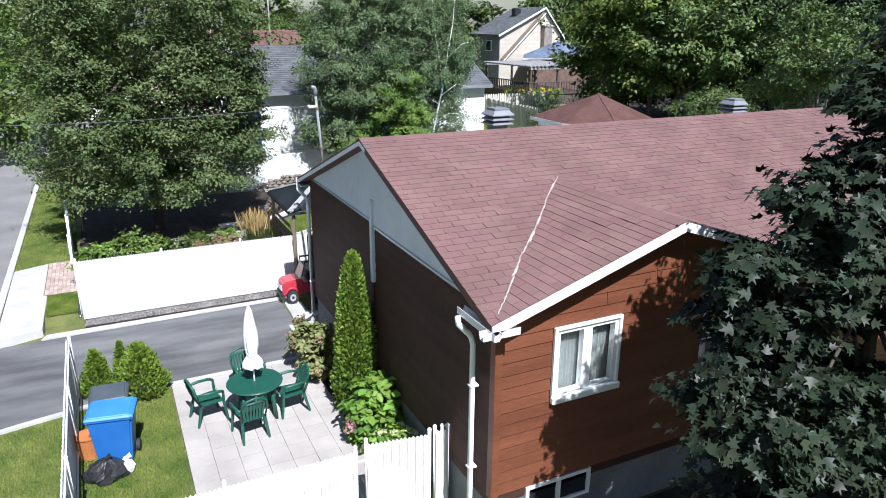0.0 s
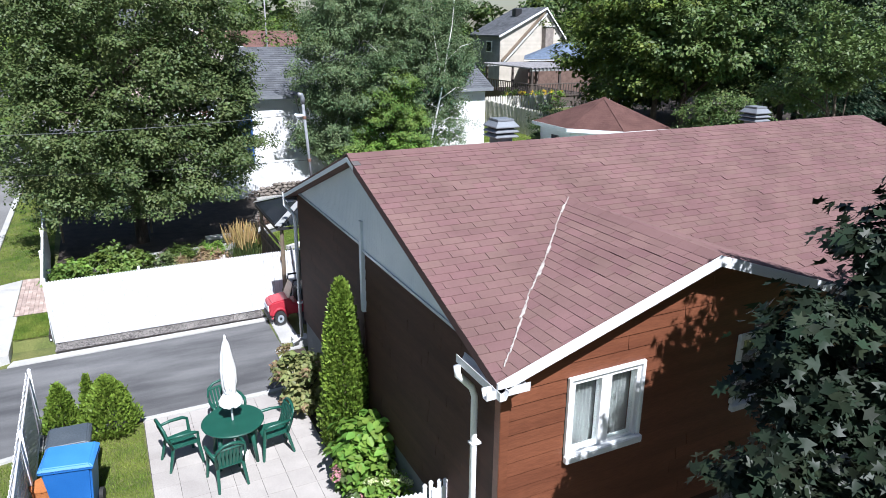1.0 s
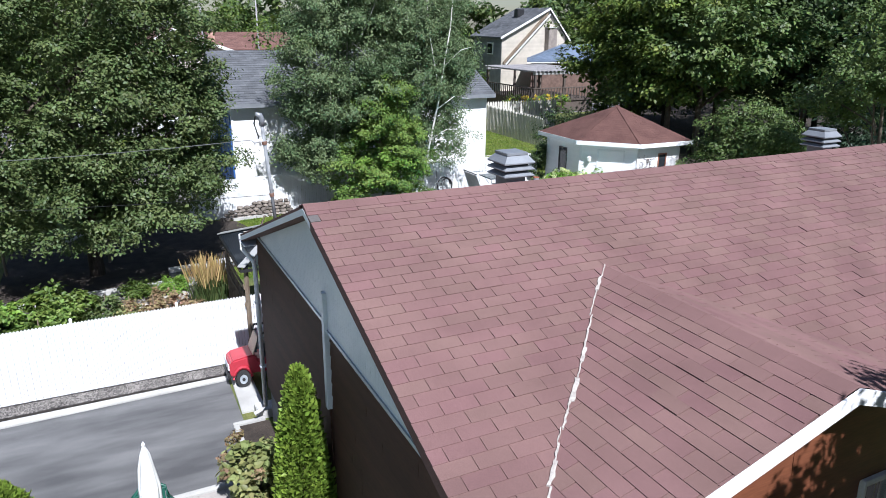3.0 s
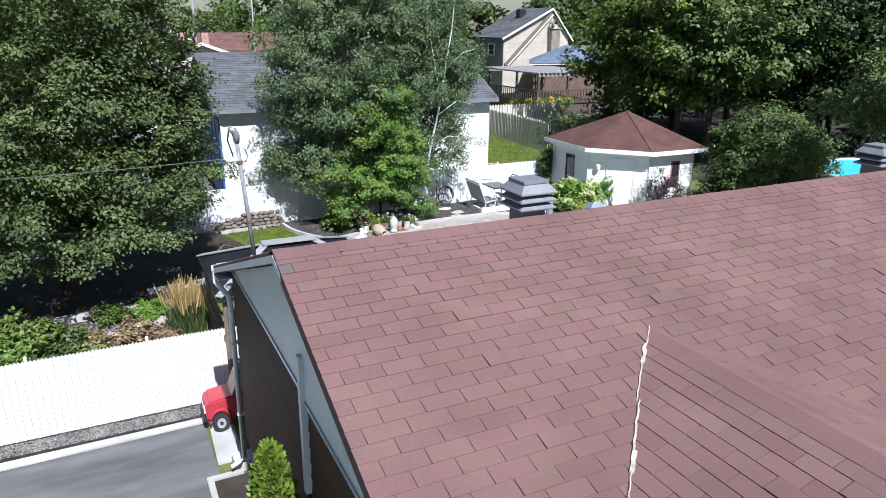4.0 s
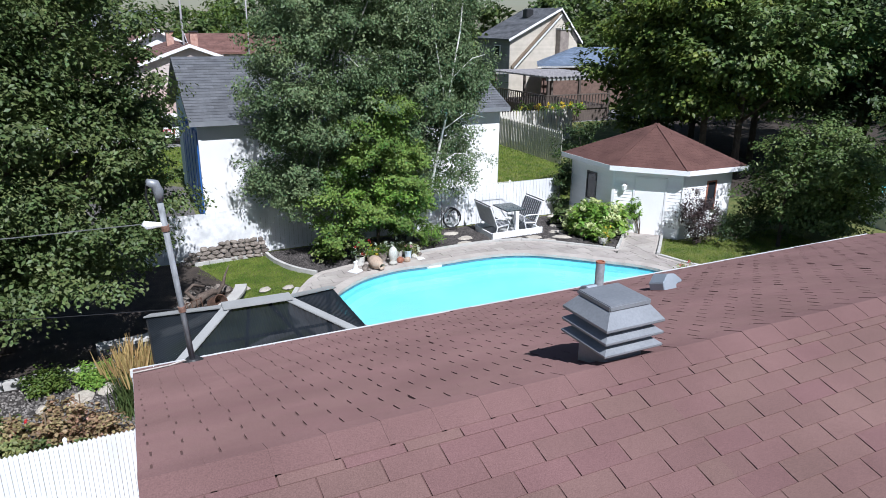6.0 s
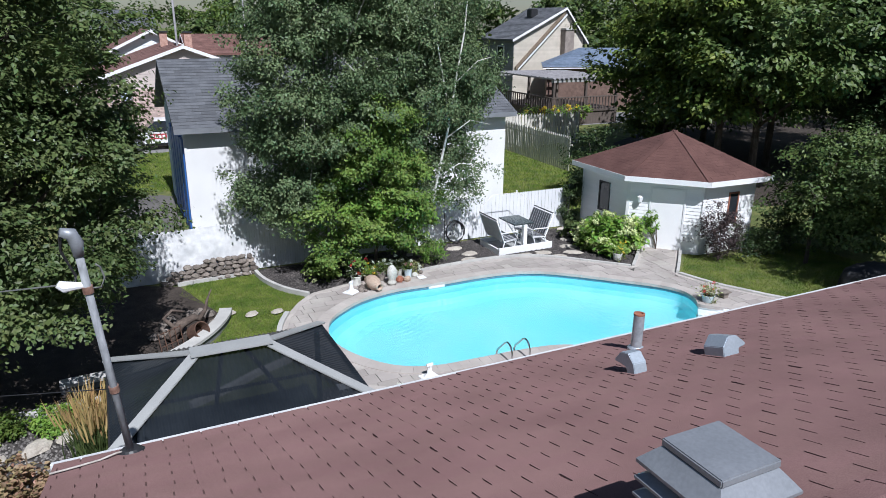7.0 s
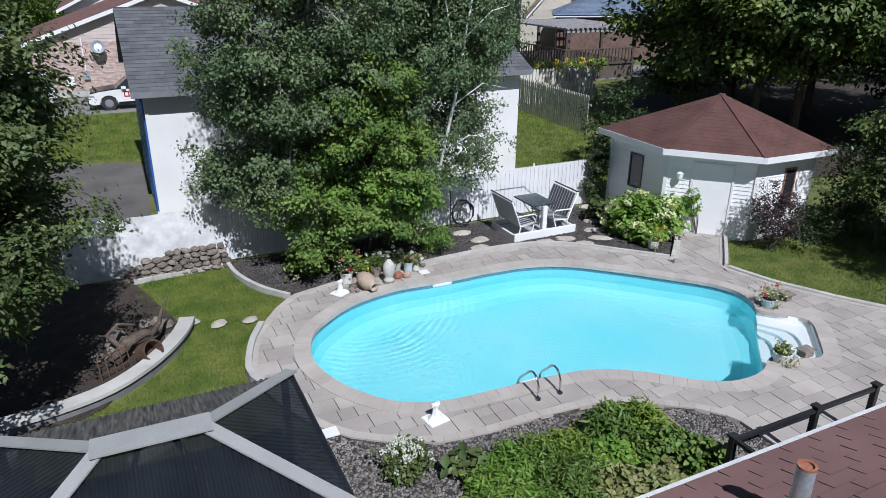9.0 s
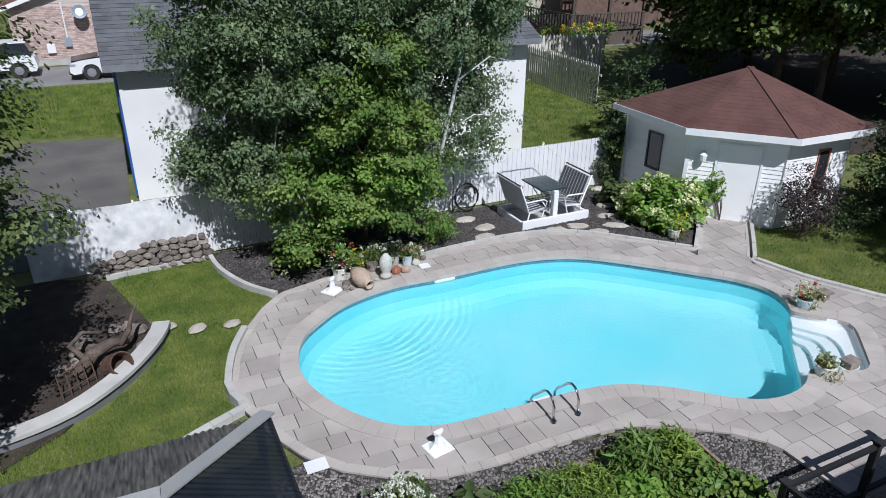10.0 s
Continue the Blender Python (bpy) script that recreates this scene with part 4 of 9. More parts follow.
# shingles: tabs laid in courses, each with its own edge
def courses(origin, u, v, nrm, ring, tab=0.333, expo=0.143, seed=1, g=0.0035):
    """Yields (polygon in plane, course foot) for the tabs of one convex roof face."""
    r = random.Random(seed)
    us, vs = [p[0] for p in ring], [p[1] for p in ring]
    row, w = 0, min(vs)
    while w < max(vs):
        x = min(us) - tab * (1 + 0.5 * (row % 2)) + r.uniform(-0.02, 0.02)
        while x < max(us):
            q = clip_to([(x + g, w), (x + tab - g, w), (x + tab - g, w + expo + 0.004), (x + g, w + expo + 0.004)], ring)
            if len(q) >= 3 and area(q) > 0.0015:
                yield q, w, expo
            x += tab
        row += 1
        w += expo


def tab_shape(q, w, expo, origin, u, v, nrm, thick, lift, shape):
    n_ = len(q)
    top, bot = [], []
    for a, b in q:
        p = origin + u * a + v * b
        h = thick * (1 - (b - w) / expo * 0.85) + lift
        top.append(p + nrm * h)
        bot.append(p - nrm * 0.004)
    shape.add(top + bot, [tuple(range(n_))] + [(i, i + n_, (i + 1) % n_ + n_, (i + 1) % n_) for i in range(n_)])


def plane_of(p0, pu, pv):
    o_, u = Vector(p0), (Vector(pu) - Vector(p0)).normalized()
    v = Vector(pv) - Vector(p0)
    v = (v - u * v.dot(u)).normalized()
    nrm = u.cross(v)
    return o_, u, v, nrm


def in_plane(p, o_, u, v):
    d = Vector(p) - o_
    return (d.dot(u), d.dot(v))


faces = [
    ((RX0, EY0, EZ0), (RX1, EY0, EZ0), (RX0, RY, RZ), [(WL, EY0, EZ0), (WX, VY, VZ), (WX, RY, RZ), (RX0, RY, RZ)]),
    ((RX0, EY0, EZ0), (RX1, EY0, EZ0), (RX0, RY, RZ), [(WR, EY0, EZ0), (RX1, EY0, EZ0), (RX1, RY, RZ), (WX, RY, RZ), (WX, VY, VZ)]),
    ((RX1, EY1, EZ1), (RX0, EY1, EZ1), (RX1, RY, RZ), [(RX1, EY1, EZ1), (RX0, EY1, EZ1), (RX0, RY, RZ), (RX1, RY, RZ)]),
    ((WL, VY, EZ0), (WL, EY0, EZ0), (WX, VY, VZ), [(WL, EY0, EZ0), (WX, GY0, WZ), (WX, VY, VZ)]),
    ((WR, EY0, EZ0), (WR, VY, EZ0), (WX, EY0, WZ), [(WR, EY0, EZ0), (WX, VY, VZ), (WX, GY0, WZ)]),
]
count, run, rear = 0, Shape(), Shape()
rng = random.Random(3)
for k, (p0, pu, pv, ring3) in enumerate(faces):
    o_, u, v, nrm = plane_of(p0, pu, pv)
    ring = [in_plane(p, o_, u, v) for p in ring3]
    if area(ring) < 0:
        ring = ring[::-1]
    for q, w, ex in courses(o_, u, v, nrm, ring, seed=k + 4, g=0.006 if k == 2 else 0.0045):
        c = o_ + u * (sum(p[0] for p in q) / len(q)) + v * (sum(p[1] for p in q) / len(q))
        lift = (0.004 if k > 2 else 0) + rng.uniform(0, 0.003) + (0.006 if rng.random() < 0.04 else 0)
        worn = k == 0 and c.x < 4.20 and 10.6 < c.y < 11.3 and rng.random() < 0.4
        patched = k == 0 and ((c.x < 4.10 and 11.12 < c.y < 11.25) or (c.x < 4.03 and 10.68 < c.y < 10.82))
        near = k == 0 and 4.2 < c.x < 6.6 and c.y > 8.6
        if (near and count < 260) or worn or patched:
            s = Shape()
            tab_shape(q, w, ex, o_, u, v, nrm, 0.0095, lift, s)
            part("shingle", s, m_shingle_patch if patched else m_shingle_worn if worn else m_shingle, roof)
            count += 1
        else:
            tab_shape(q, w, ex, o_, u, v, nrm, 0.0095, lift, rear if k == 2 else run)
tagged(part("shingle_field", run, m_shingle_run, roof), kind="stuff")
tagged(part("rear_shingle_field", rear, m_shingle_back, roof), kind="stuff")
# ridge caps
def caps(a, b, drop_l, drop_r, step=0.30, wide=0.15):
    a, b = Vector(a), Vector(b)
    d = (b - a).normalized()
    side = d.cross(Vector((0, 0, 1))).normalized()
    n_ = int((b - a).length / step)
    for i in range(n_):
        p, q = a + d * step * i, a + d * (step * (i + 1) + 0.03)
        s_ = Shape()
        h0, h1 = 0.014 + rng.uniform(0, .003), 0.011
        for c_, hh in ((p, h0), (q, h1)):
            s_.v += [tuple(c_ + side * wide + Vector((0, 0, -drop_r * wide + hh))), tuple(c_ + Vector((0, 0, hh + 0.006))), tuple(c_ - side * wide + Vector((0, 0, -drop_l * wide + hh)))]
            s_.v += [tuple(c_ + side * wide + Vector((0, 0, -drop_r * wide - .004))), tuple(c_ - side * wide + Vector((0, 0, -drop_l * wide - .004)))]
        s_.f += [(0, 1, 6, 5), (1, 2, 7, 6), (0, 3, 4, 2, 1), (0, 5, 8, 3), (2, 4, 9, 7)]
        part("ridge_cap", s_, m_shingle_back, roof)


caps((RX0, RY, RZ + 0.004), (RX1, RY, RZ + 0.004), 0.33, 0.33)
caps((WX, GY0, WZ + 0.004), (WX, VY + 0.05, VZ + 0.004), 0.345, 0.345)
# old caulk in the left valley
s = Shape()
va, vb = Vector((WL, EY0, EZ0)), Vector((WX, VY, VZ))
vd = (vb - va).normalized()
vs_ = vd.cross(Vector((0, 0, 1))).normalized()
k = 0.25
L = (vb - va).length
while k < L - 0.05:
    l = rng.uniform(0.10, 0.32)
    w = rng.uniform(0.006, 0.013) * (2.6 if 0.9 < k < 1.3 or rng.random() < 0.15 else 1)
    off = 0.018 * math.sin(k * 3.1) + rng.uniform(-0.008, 0.008)
    pts = []
    for i in range(6):
        pts.append(va + vd * (k + l * i / 5) + vs_ * (off + 0.004 * math.sin(9 * k + 2.1 * i) + w * rng.uniform(0.3, 1.1)) + Vector((0, 0, 0.026)))
    for i in range(6):
        pts.append(va + vd * (k + l * (5 - i) / 5) + vs_ * (off + 0.004 * math.sin(9 * k + 2.1 * (5 - i)) - w * rng.uniform(0.3, 1.1)) + Vector((0, 0, 0.026)))
    part("valley_caulk", Shape().solid(pts, (0, 0, -0.03)), m_caulk, roof, "cracked pale caulk in the valley")
    k += l + (rng.uniform(-0.01, 0.01) if rng.random() < 0.88 else rng.uniform(0.06, 0.16))

# roof vents
def roof_vent(x, y, group="box vents on the ridge"):
    z = main_z(y)
    v_ = thing("chimney_vent", "dark grey square metal roof vent with louvred cap", "roof vent", (x, y, z - 0.1), group=group)
    M = Matrix.Translation((x, y, z)) @ pose(0, 0, 0, 0, 0, 45)
    part("curb", Shape().box(x - 0.145, x + 0.145, y - 0.145, y + 0.145, z - 0.12, z + 0.30), m_vent, v_, bevel=0.005)
    part("throat", Shape().box(x - 0.165, x + 0.165, y - 0.165, y + 0.165, z + 0.19, z + 0.34), m_dark, v_)
    for i in range(2):
        zz = 0.155 + i * 0.085
        part("louvre", Shape().lathe([(0.322, zz), (0.328, zz + 0.006), (0.328, zz + 0.018), (0.25, zz + 0.055), (0.23, zz + 0.055)], 4, M), m_vent, v_)
    part("cap", Shape().lathe([(0.322, 0.325), (0.328, 0.331), (0.328, 0.345), (0.228, 0.43), (0.20, 0.43)], 4, M), m_vent, v_)
    part("cap_plate", Shape().box(x - 0.165, x + 0.165, y - 0.165, y + 0.165, z + 0.432, z + 0.468), m_vent, v_, bevel=0.006)
    return v_


roof_vent(6.86, 11.60)
roof_vent(13.54, 11.92)


def hooded_vent(x, y, along, prof, width):
    """Gooseneck sheet-metal hood: a side profile run through its width, a dark plate below for its shaded mouth."""
    sl = (EZ1 - RZ) / (EY1 - RY)
    down = Vector((0, 1, sl)).normalized()
    out = Vector((0, -sl, 1)).normalized()
    run_, wide_ = (down, Vector((1, 0, 0))) if along == "down" else (Vector((1, 0, 0)), down)
    o = Vector((x, y, main_z(y)))
    v_ = thing("roof_vent", "light grey sheet-metal gooseneck roof vent", "roof vent", (x, y, o.z - 0.02), group="hooded roof vents")
    part("hood", Shape().solid([o + run_ * a + out * b for a, b in prof], wide_ * width), m_vent_light, v_, bevel=0.006)
    part("flange", Shape().solid([o + run_ * a + wide_ * b + out * 0.009 for a, b in ((-0.03, -0.03), (prof[-1][0] + 0.05, -0.03), (prof[-1][0] + 0.05, width + 0.03), (-0.03, width + 0.03))], out * 0.006), m_shingle_back, v_)
    m0, m1 = prof[-4], prof[-3]
    # The hood is solid; this dark plate paints the shade inside its mouth.
    part("mouth", Shape().solid([o + run_ * (m0[0] - 0.012) + out * (m0[1] - 0.006) + wide_ * 0.015, o + run_ * (m1[0] + 0.012) + out * (m1[1] - 0.006) + wide_ * 0.015, o + run_ * (m1[0] + 0.012) + out * (m1[1] - 0.006) + wide_ * (width - 0.015), o + run_ * (m0[0] - 0.012) + out * (m0[1] - 0.006) + wide_ * (width - 0.015)], out * 0.004), m_dark, v_, "dark plate for the shaded mouth")


hooded_vent(8.795, 14.19, "down", [(0, -0.02), (0, 0.105), (0.055, 0.20), (0.16, 0.208), (0.26, 0.14), (0.258, 0.115), (0.145, 0.085), (0.115, 0.06), (0.115, -0.02)], 0.15)
hooded_vent(9.71, 14.01, "across", [(0, -0.02), (0, 0.10), (0.085, 0.198), (0.19, 0.188), (0.29, 0.10), (0.285, 0.078), (0.21, 0.068), (0.195, 0.05), (0.195, -0.02)], 0.25)
pz = main_z(15.14)
vp = thing("vent_pipe", "grey plumbing vent pipe with a rusty orange rim", "vent pipe", (9.66, 15.14, pz - 0.02))
part("pipe", Shape().lathe([(0.059, pz - 0.05), (0.059, pz + 0.42), (0.047, pz + 0.42), (0.047, pz + 0.2)], 32, Matrix.Translation((9.66, 15.14, 0))), m_galv, vp, smooth=False)
part("flashing", Shape().lathe([(0.095, pz - 0.06), (0.09, pz + 0.02), (0.064, pz + 0.04)], 24, Matrix.Translation((9.66, 15.14, 0))), m_galv, vp)
part("rim", Shape().lathe([(0.061, pz + 0.41), (0.061, pz + 0.425), (0.043, pz + 0.425), (0.043, pz + 0.30)], 32, Matrix.Translation((9.66, 15.14, 0))), m_rust, vp)
# service mast with weatherhead at the back corner
m_mast = mat("weathered_galvanised", (0.17, 0.18, 0.192), (0.31, 0.325, 0.34), scale=9, rough=0.7, bump=0.2, metal=0.0, grain=0.15, fine=25, stretch=(2, 2, 0.6))
m_clamp = mat("rusty_clamp", (0.16, 0.085, 0.06), (0.28, 0.17, 0.13), scale=14, rough=0.9, fine=40)
mast = thing("service_mast", "galvanised service mast with weatherhead and overhead wires", "utility mast", (4.62, 16.02, 3.3))
mb = Vector((4.57, 15.73, 3.50))
mt = Vector((4.42, 15.62, 5.42))
part("pipe", Shape().tube([mb - (mt - mb) * 0.05, mt], 0.031, 16), m_mast, mast, smooth=True)
part("weatherhead", Shape().tube([mt - Vector((0, 0, 0.02)), mt + Vector((0, 0, 0.08)), mt + Vector((-0.03, -0.01, 0.16)), mt + Vector((-0.10, -0.03, 0.19))], [0.040, 0.052, 0.052, 0.034], 14), m_vent, mast, smooth=True)
part("roof_boot", Shape().lathe([(0.13, 0.0), (0.12, 0.05), (0.065, 0.10)], 14, Matrix.Translation(mb + Vector((0.0, 0, -0.02)))), m_dark, mast)
for k in (0.36, 0.84):
    c = mb + (mt - mb) * k
    part("clamp", Shape().tube([c - (mt - mb).normalized() * 0.03, c + (mt - mb).normalized() * 0.03], 0.041, 14), m_clamp, mast)
c = mb + (mt - mb) * 0.86
ins = part("insulator", Shape().tube([c, c + Vector((-0.16, 0.02, 0.0)), c + Vector((-0.2, 0.02, 0.03))], [0.02, 0.045, 0.03], 10), m_white, mast, "white porcelain insulator")


def wire(a, b, sag, r=0.008, n=14):
    a, b = Vector(a), Vector(b)
    return Shape().tube([a + (b - a) * (i / n) + Vector((0, 0, -sag * 4 * (i / n) * (1 - i / n))) for i in range(n + 1)], r, 5)


m_wire = mat("wire_insulation", (0.10, 0.105, 0.10), (0.15, 0.155, 0.15), scale=6, rough=0.6)
part("wire", wire(c + Vector((-0.2, 0.02, 0.02)), (-12, 22, 5.3), 0.5, 0.006), m_wire, mast, "overhead service wire")
part("wire", wire(mb + (mt - mb) * 0.36, (-12, 24, 4.0), 0.4, 0.004), m_dark, mast, "thin dark overhead wire")
part("drip_loop", Shape().tube([c + Vector((0.02, 0.03, -0.04)), c + Vector((0.10, 0.04, -0.05)), c + Vector((0.13, 0.05, 0.03)), c + Vector((0.11, 0.05, 0.12)), c + Vector((0.08, 0.04, 0.15))], 0.009, 6), m_wire, mast, smooth=True)
part("drip_loop", Shape().tube([mt + Vector((-0.1, -0.03, 0.18)), mt + Vector((-0.12, 0.05, 0.02)), mt + Vector((-0.05, 0.12, -0.22)), c + Vector((-0.08, 0.05, 0)), c + Vector((-0.2, 0.02, 0.02))], 0.012, 6), m_dark, mast)
part("ground_wire", Shape().tube([mb + Vector((-0.04, 0.0, 0.06)), (4.45, 15.70, 3.575), (4.33, 15.62, 3.595), (4.15, 15.57, 3.612), (3.96, 15.54, 3.622)], 0.009, 6), m_caulk, mast, "pale insulated ground wire", smooth=True)

# ---- planting ----
NR = np.random.default_rng(7)
LANCE = np.array([(0, 0, 0), (-0.12, 0.45, 0.05), (0, 1.0, -0.06), (0.12, 0.45, 0.05)])
LEAF = np.array([(0, 0, 0), (-0.30, 0.45, 0.10), (0, 1.0, 0), (0.30, 0.45, 0.10)])
LEAF_F = [(0, 1, 2), (0, 2, 3)]
LOBED = np.array([(0, 0, 0), (-0.52, 0.20, 0.07), (-0.22, 0.42, 0.01), (-0.48, 0.76, 0.05), (-0.14, 0.62, 0.0), (0, 1.0, -0.06), (0.14, 0.62, 0.0), (0.48, 0.76, 0.05), (0.22, 0.42, 0.01), (0.52, 0.20, 0.07)])
LOBED_F = [(0, 1, 2), (0, 2, 3, 4), (0, 4, 5, 6), (0, 6, 7, 8), (0, 8, 9)]
NEEDLE = np.array([(0, 0, 0), (-0.12, 0.5, 0.0), (0, 1.0, -0.08), (0.12, 0.5, 0.0)])


def frames(n, up=0.55, tilt=None):
    """Random leaf frames, faces leaning upwards by up."""
    nrm = NR.normal(size=(n, 3))
    nrm /= np.linalg.norm(nrm, axis=1)[:, None]
    nrm = nrm * (1 - up) + np.array([0, 0, 1.0]) * up
    if tilt is not None:
        nrm = nrm + tilt
    nrm /= np.linalg.norm(nrm, axis=1)[:, None]
    a = NR.normal(size=(n, 3))
    a -= nrm * np.sum(a * nrm, 1)[:, None]
    a /= np.linalg.norm(a, axis=1)[:, None]
    return np.cross(a, nrm), a, nrm


def leaves(name, pos, size, template=LEAF, faces=LEAF_F, up=0.55, tilt=None, droop=0.0, dirs=None):
    n = len(pos)
    x, y, z = frames(n, up, tilt)
    if dirs is not None:
        y = dirs / np.linalg.norm(dirs, axis=1)[:, None]
        x = np.cross(y, z)
        x /= np.maximum(1e-6, np.linalg.norm(x, axis=1))[:, None]
        z = np.cross(x, y)
    if droop:
        y = y - np.array([0, 0, droop])
        y /= np.linalg.norm(y, axis=1)[:, None]
        x = np.cross(y, z)
        x /= np.maximum(1e-6, np.linalg.norm(x, axis=1))[:, None]
        z = np.cross(x, y)
    s = size * NR.uniform(0.65, 1.25, n)
    V = pos[:, None, :] + s[:, None, None] * (template[None, :, 0, None] * x[:, None, :] + template[None, :, 1, None] * y[:, None, :] + template[None, :, 2, None] * z[:, None, :])
    return pieces_mesh(name, V, faces)


def crown_points(blobs, clumps, per, spread, shell=0.55, flat=0.6, bottom=None, sub=6):
    """Boughs in the outer shells of a few overlapping ellipsoids, sprays round each bough, and leaf places round each spray."""
    want = max(2, clumps // sub)
    n = want * 3
    w = np.array([b[3] * b[4] + b[4] * b[5] + b[3] * b[5] for b in blobs])
    pick = NR.choice(len(blobs), n, p=w / w.sum())
    B = np.array(blobs)[pick]
    d = NR.normal(size=(n, 3))
    d /= np.linalg.norm(d, axis=1)[:, None]
    r = (shell + (1 - shell) * NR.random(n)) ** 0.7
    C = B[:, :3] + d * B[:, 3:] * r[:, None] * NR.uniform(0.84, 1.12, n)[:, None]
    deep = np.min(np.stack([np.sqrt((((C - np.array(b[:3])) / np.array(b[3:])) ** 2).sum(1)) for b in blobs]), 0)
    C = C[(deep > 0.74) | (NR.random(n) < 0.10)]
    if bottom is not None:
        C = C[C[:, 2] > bottom]
    C = C[:want]
    n = len(C)
    big = NR.uniform(0.7, 1.35, n)[:, None, None]
    S = C[:, None, :] + NR.normal(size=(n, sub, 3)) * spread * 1.12 * (sub / 6) ** 0.45 * np.array([1, 1, flat * 0.8]) * big
    P = S[:, :, None, :] + NR.normal(size=(n, sub, per, 3)) * spread * 0.50 * np.array([1, 1, flat]) * big[:, :, None]
    N = P - C[:, None, None, :] + np.array([0, 0, spread * 0.8])
    P, N = P.reshape(-1, 3), N.reshape(-1, 3)
    N = N / np.maximum(1e-6, np.linalg.norm(N, axis=1))[:, None]
    if bottom is not None:
        ok = P[:, 2] > bottom
        P, N = P[ok], N[ok]
    return C, P, N


def limb(a, b, r0, r1, bend=0.12, n=5):
    a, b = Vector(a), Vector(b)
    L = (b - a).length
    pts, rs = [], []
    for i in range(n + 1):
        k = i / n
        w = math.sin(math.pi * k) * bend * L
        pts.append(a + (b - a) * k + Vector((0.4 * w * math.sin(7 * a.x + b.y), 0.4 * w * math.cos(5 * b.x), w * 0.5)))
        rs.append(r0 + (r1 - r0) * k)
    return pts, rs


def tree(name, label, base, top, trunk_r, blobs, clumps, per, spread, size, leafm, barkm=m_bark, up=0.5, droop=0.0, limbs=14, extra=None, template=LEAF, faces=LEAF_F, category="tree", group="", shell=0.55, bottom=None, flat=0.6, lump=6, heart=0):
    t = thing(name, label, category, base, group=group)
    base, top = Vector(base), Vector(top)
    pts, rs = limb(base - Vector((0, 0, 0.1)), top, trunk_r, trunk_r * 0.35, 0.05, 7)
    part("trunk", Shape().tube(pts, rs, 9), barkm, t, smooth=True)
    C, P, N = crown_points(blobs, clumps, per, spread, shell, flat, bottom, lump)
    order = NR.permutation(len(C))[:limbs]
    for i in order:
        k = NR.uniform(0.25, 0.95)
        a = base + (top - base) * k
        lp, lr = limb(a, C[i], trunk_r * (0.55 - 0.35 * k), 0.012, 0.15, 5)
        part("limb", Shape().tube(lp, lr, 6), barkm, t, smooth=True)
    part("crown", leaves("crown", P, size, template, faces, up, N * 0.7, droop), leafm, t)
    if heart:
        w = np.array([b[3] * b[4] * b[5] for b in blobs])
        B = np.array(blobs)[NR.choice(len(blobs), heart, p=w / w.sum())]
        d = NR.normal(size=(heart, 3))
        d /= np.linalg.norm(d, axis=1)[:, None]
        Q = B[:, :3] + d * B[:, 3:] * (0.80 * NR.random(heart) ** 0.4)[:, None]
        if bottom is not None:
            Q = Q[Q[:, 2] > bottom + 0.2]
        part("inner_foliage", leaves("inner_foliage", Q, size * 1.6, template, faces, 0.3), leafm, t)
    if extra:
        m2, frac = extra
        C2, P2, N2 = crown_points(blobs, int(clumps * frac), per, spread, 0.8, flat, bottom)
        part("bright_foliage", leaves("bright_foliage", P2, size, template, faces, up, N2 * 0.7, droop), m2, t)
    return t


# large leafy tree over the side garden
tree("broadleaf_tree", "large dense broadleaf tree shading the side garden", (1.3, 25.4, -0.05), (1.2, 25.2, 6.5), 0.22,
     [(1.5, 25.2, 5.2, 3.3, 2.8, 3.2), (-0.2, 24.3, 3.6, 2.3, 2.1, 2.2), (3.0, 24.9, 3.6, 2.2, 2.1, 2.2), (1.3, 25.2, 8.0, 3.0, 2.5, 2.4), (1.0, 23.2, 2.9, 2.2, 1.3, 1.5), (2.6, 26.8, 4.2, 2.4, 1.9, 2.2), (3.9, 25.2, 4.3, 1.3, 1.6, 2.0), (0.6, 24.2, 1.9, 1.9, 1.2, 0.9), (3.3, 25.0, 6.6, 1.7, 1.7, 1.8), (-0.6, 24.9, 6.3, 1.5, 1.7, 1.8), (3.4, 22.9, 2.6, 1.0, 0.8, 0.7), (1.3, 23.5, 5.2, 2.0, 1.2, 1.9)],
     2700, 62, 0.28, 0.105, m_leaf_apple, up=0.45, limbs=20, bottom=1.5, shell=0.75, heart=9000)
# birch clump behind the pool
tall_birch = tree("birch_tree", "tall birch with drooping branches behind the pool", (13.0, 29.4, -0.05), (13.9, 29.7, 8.0), 0.11,
     [(12.9, 29.4, 5.0, 2.2, 1.6, 2.6), (14.3, 29.6, 4.6, 1.3, 1.2, 2.3), (12.8, 29.6, 8.2, 2.2, 1.6, 2.2), (14.5, 29.6, 3.0, 0.9, 0.8, 1.3), (14.7, 29.7, 7.0, 1.5, 1.2, 1.9), (14.8, 29.5, 5.5, 0.9, 0.8, 1.4)],
     1750, 58, 0.215, 0.088, m_leaf_birch, m_birch, up=0.25, droop=0.6, limbs=22, flat=1.0, shell=0.5, bottom=1.0, lump=14, heart=4500)
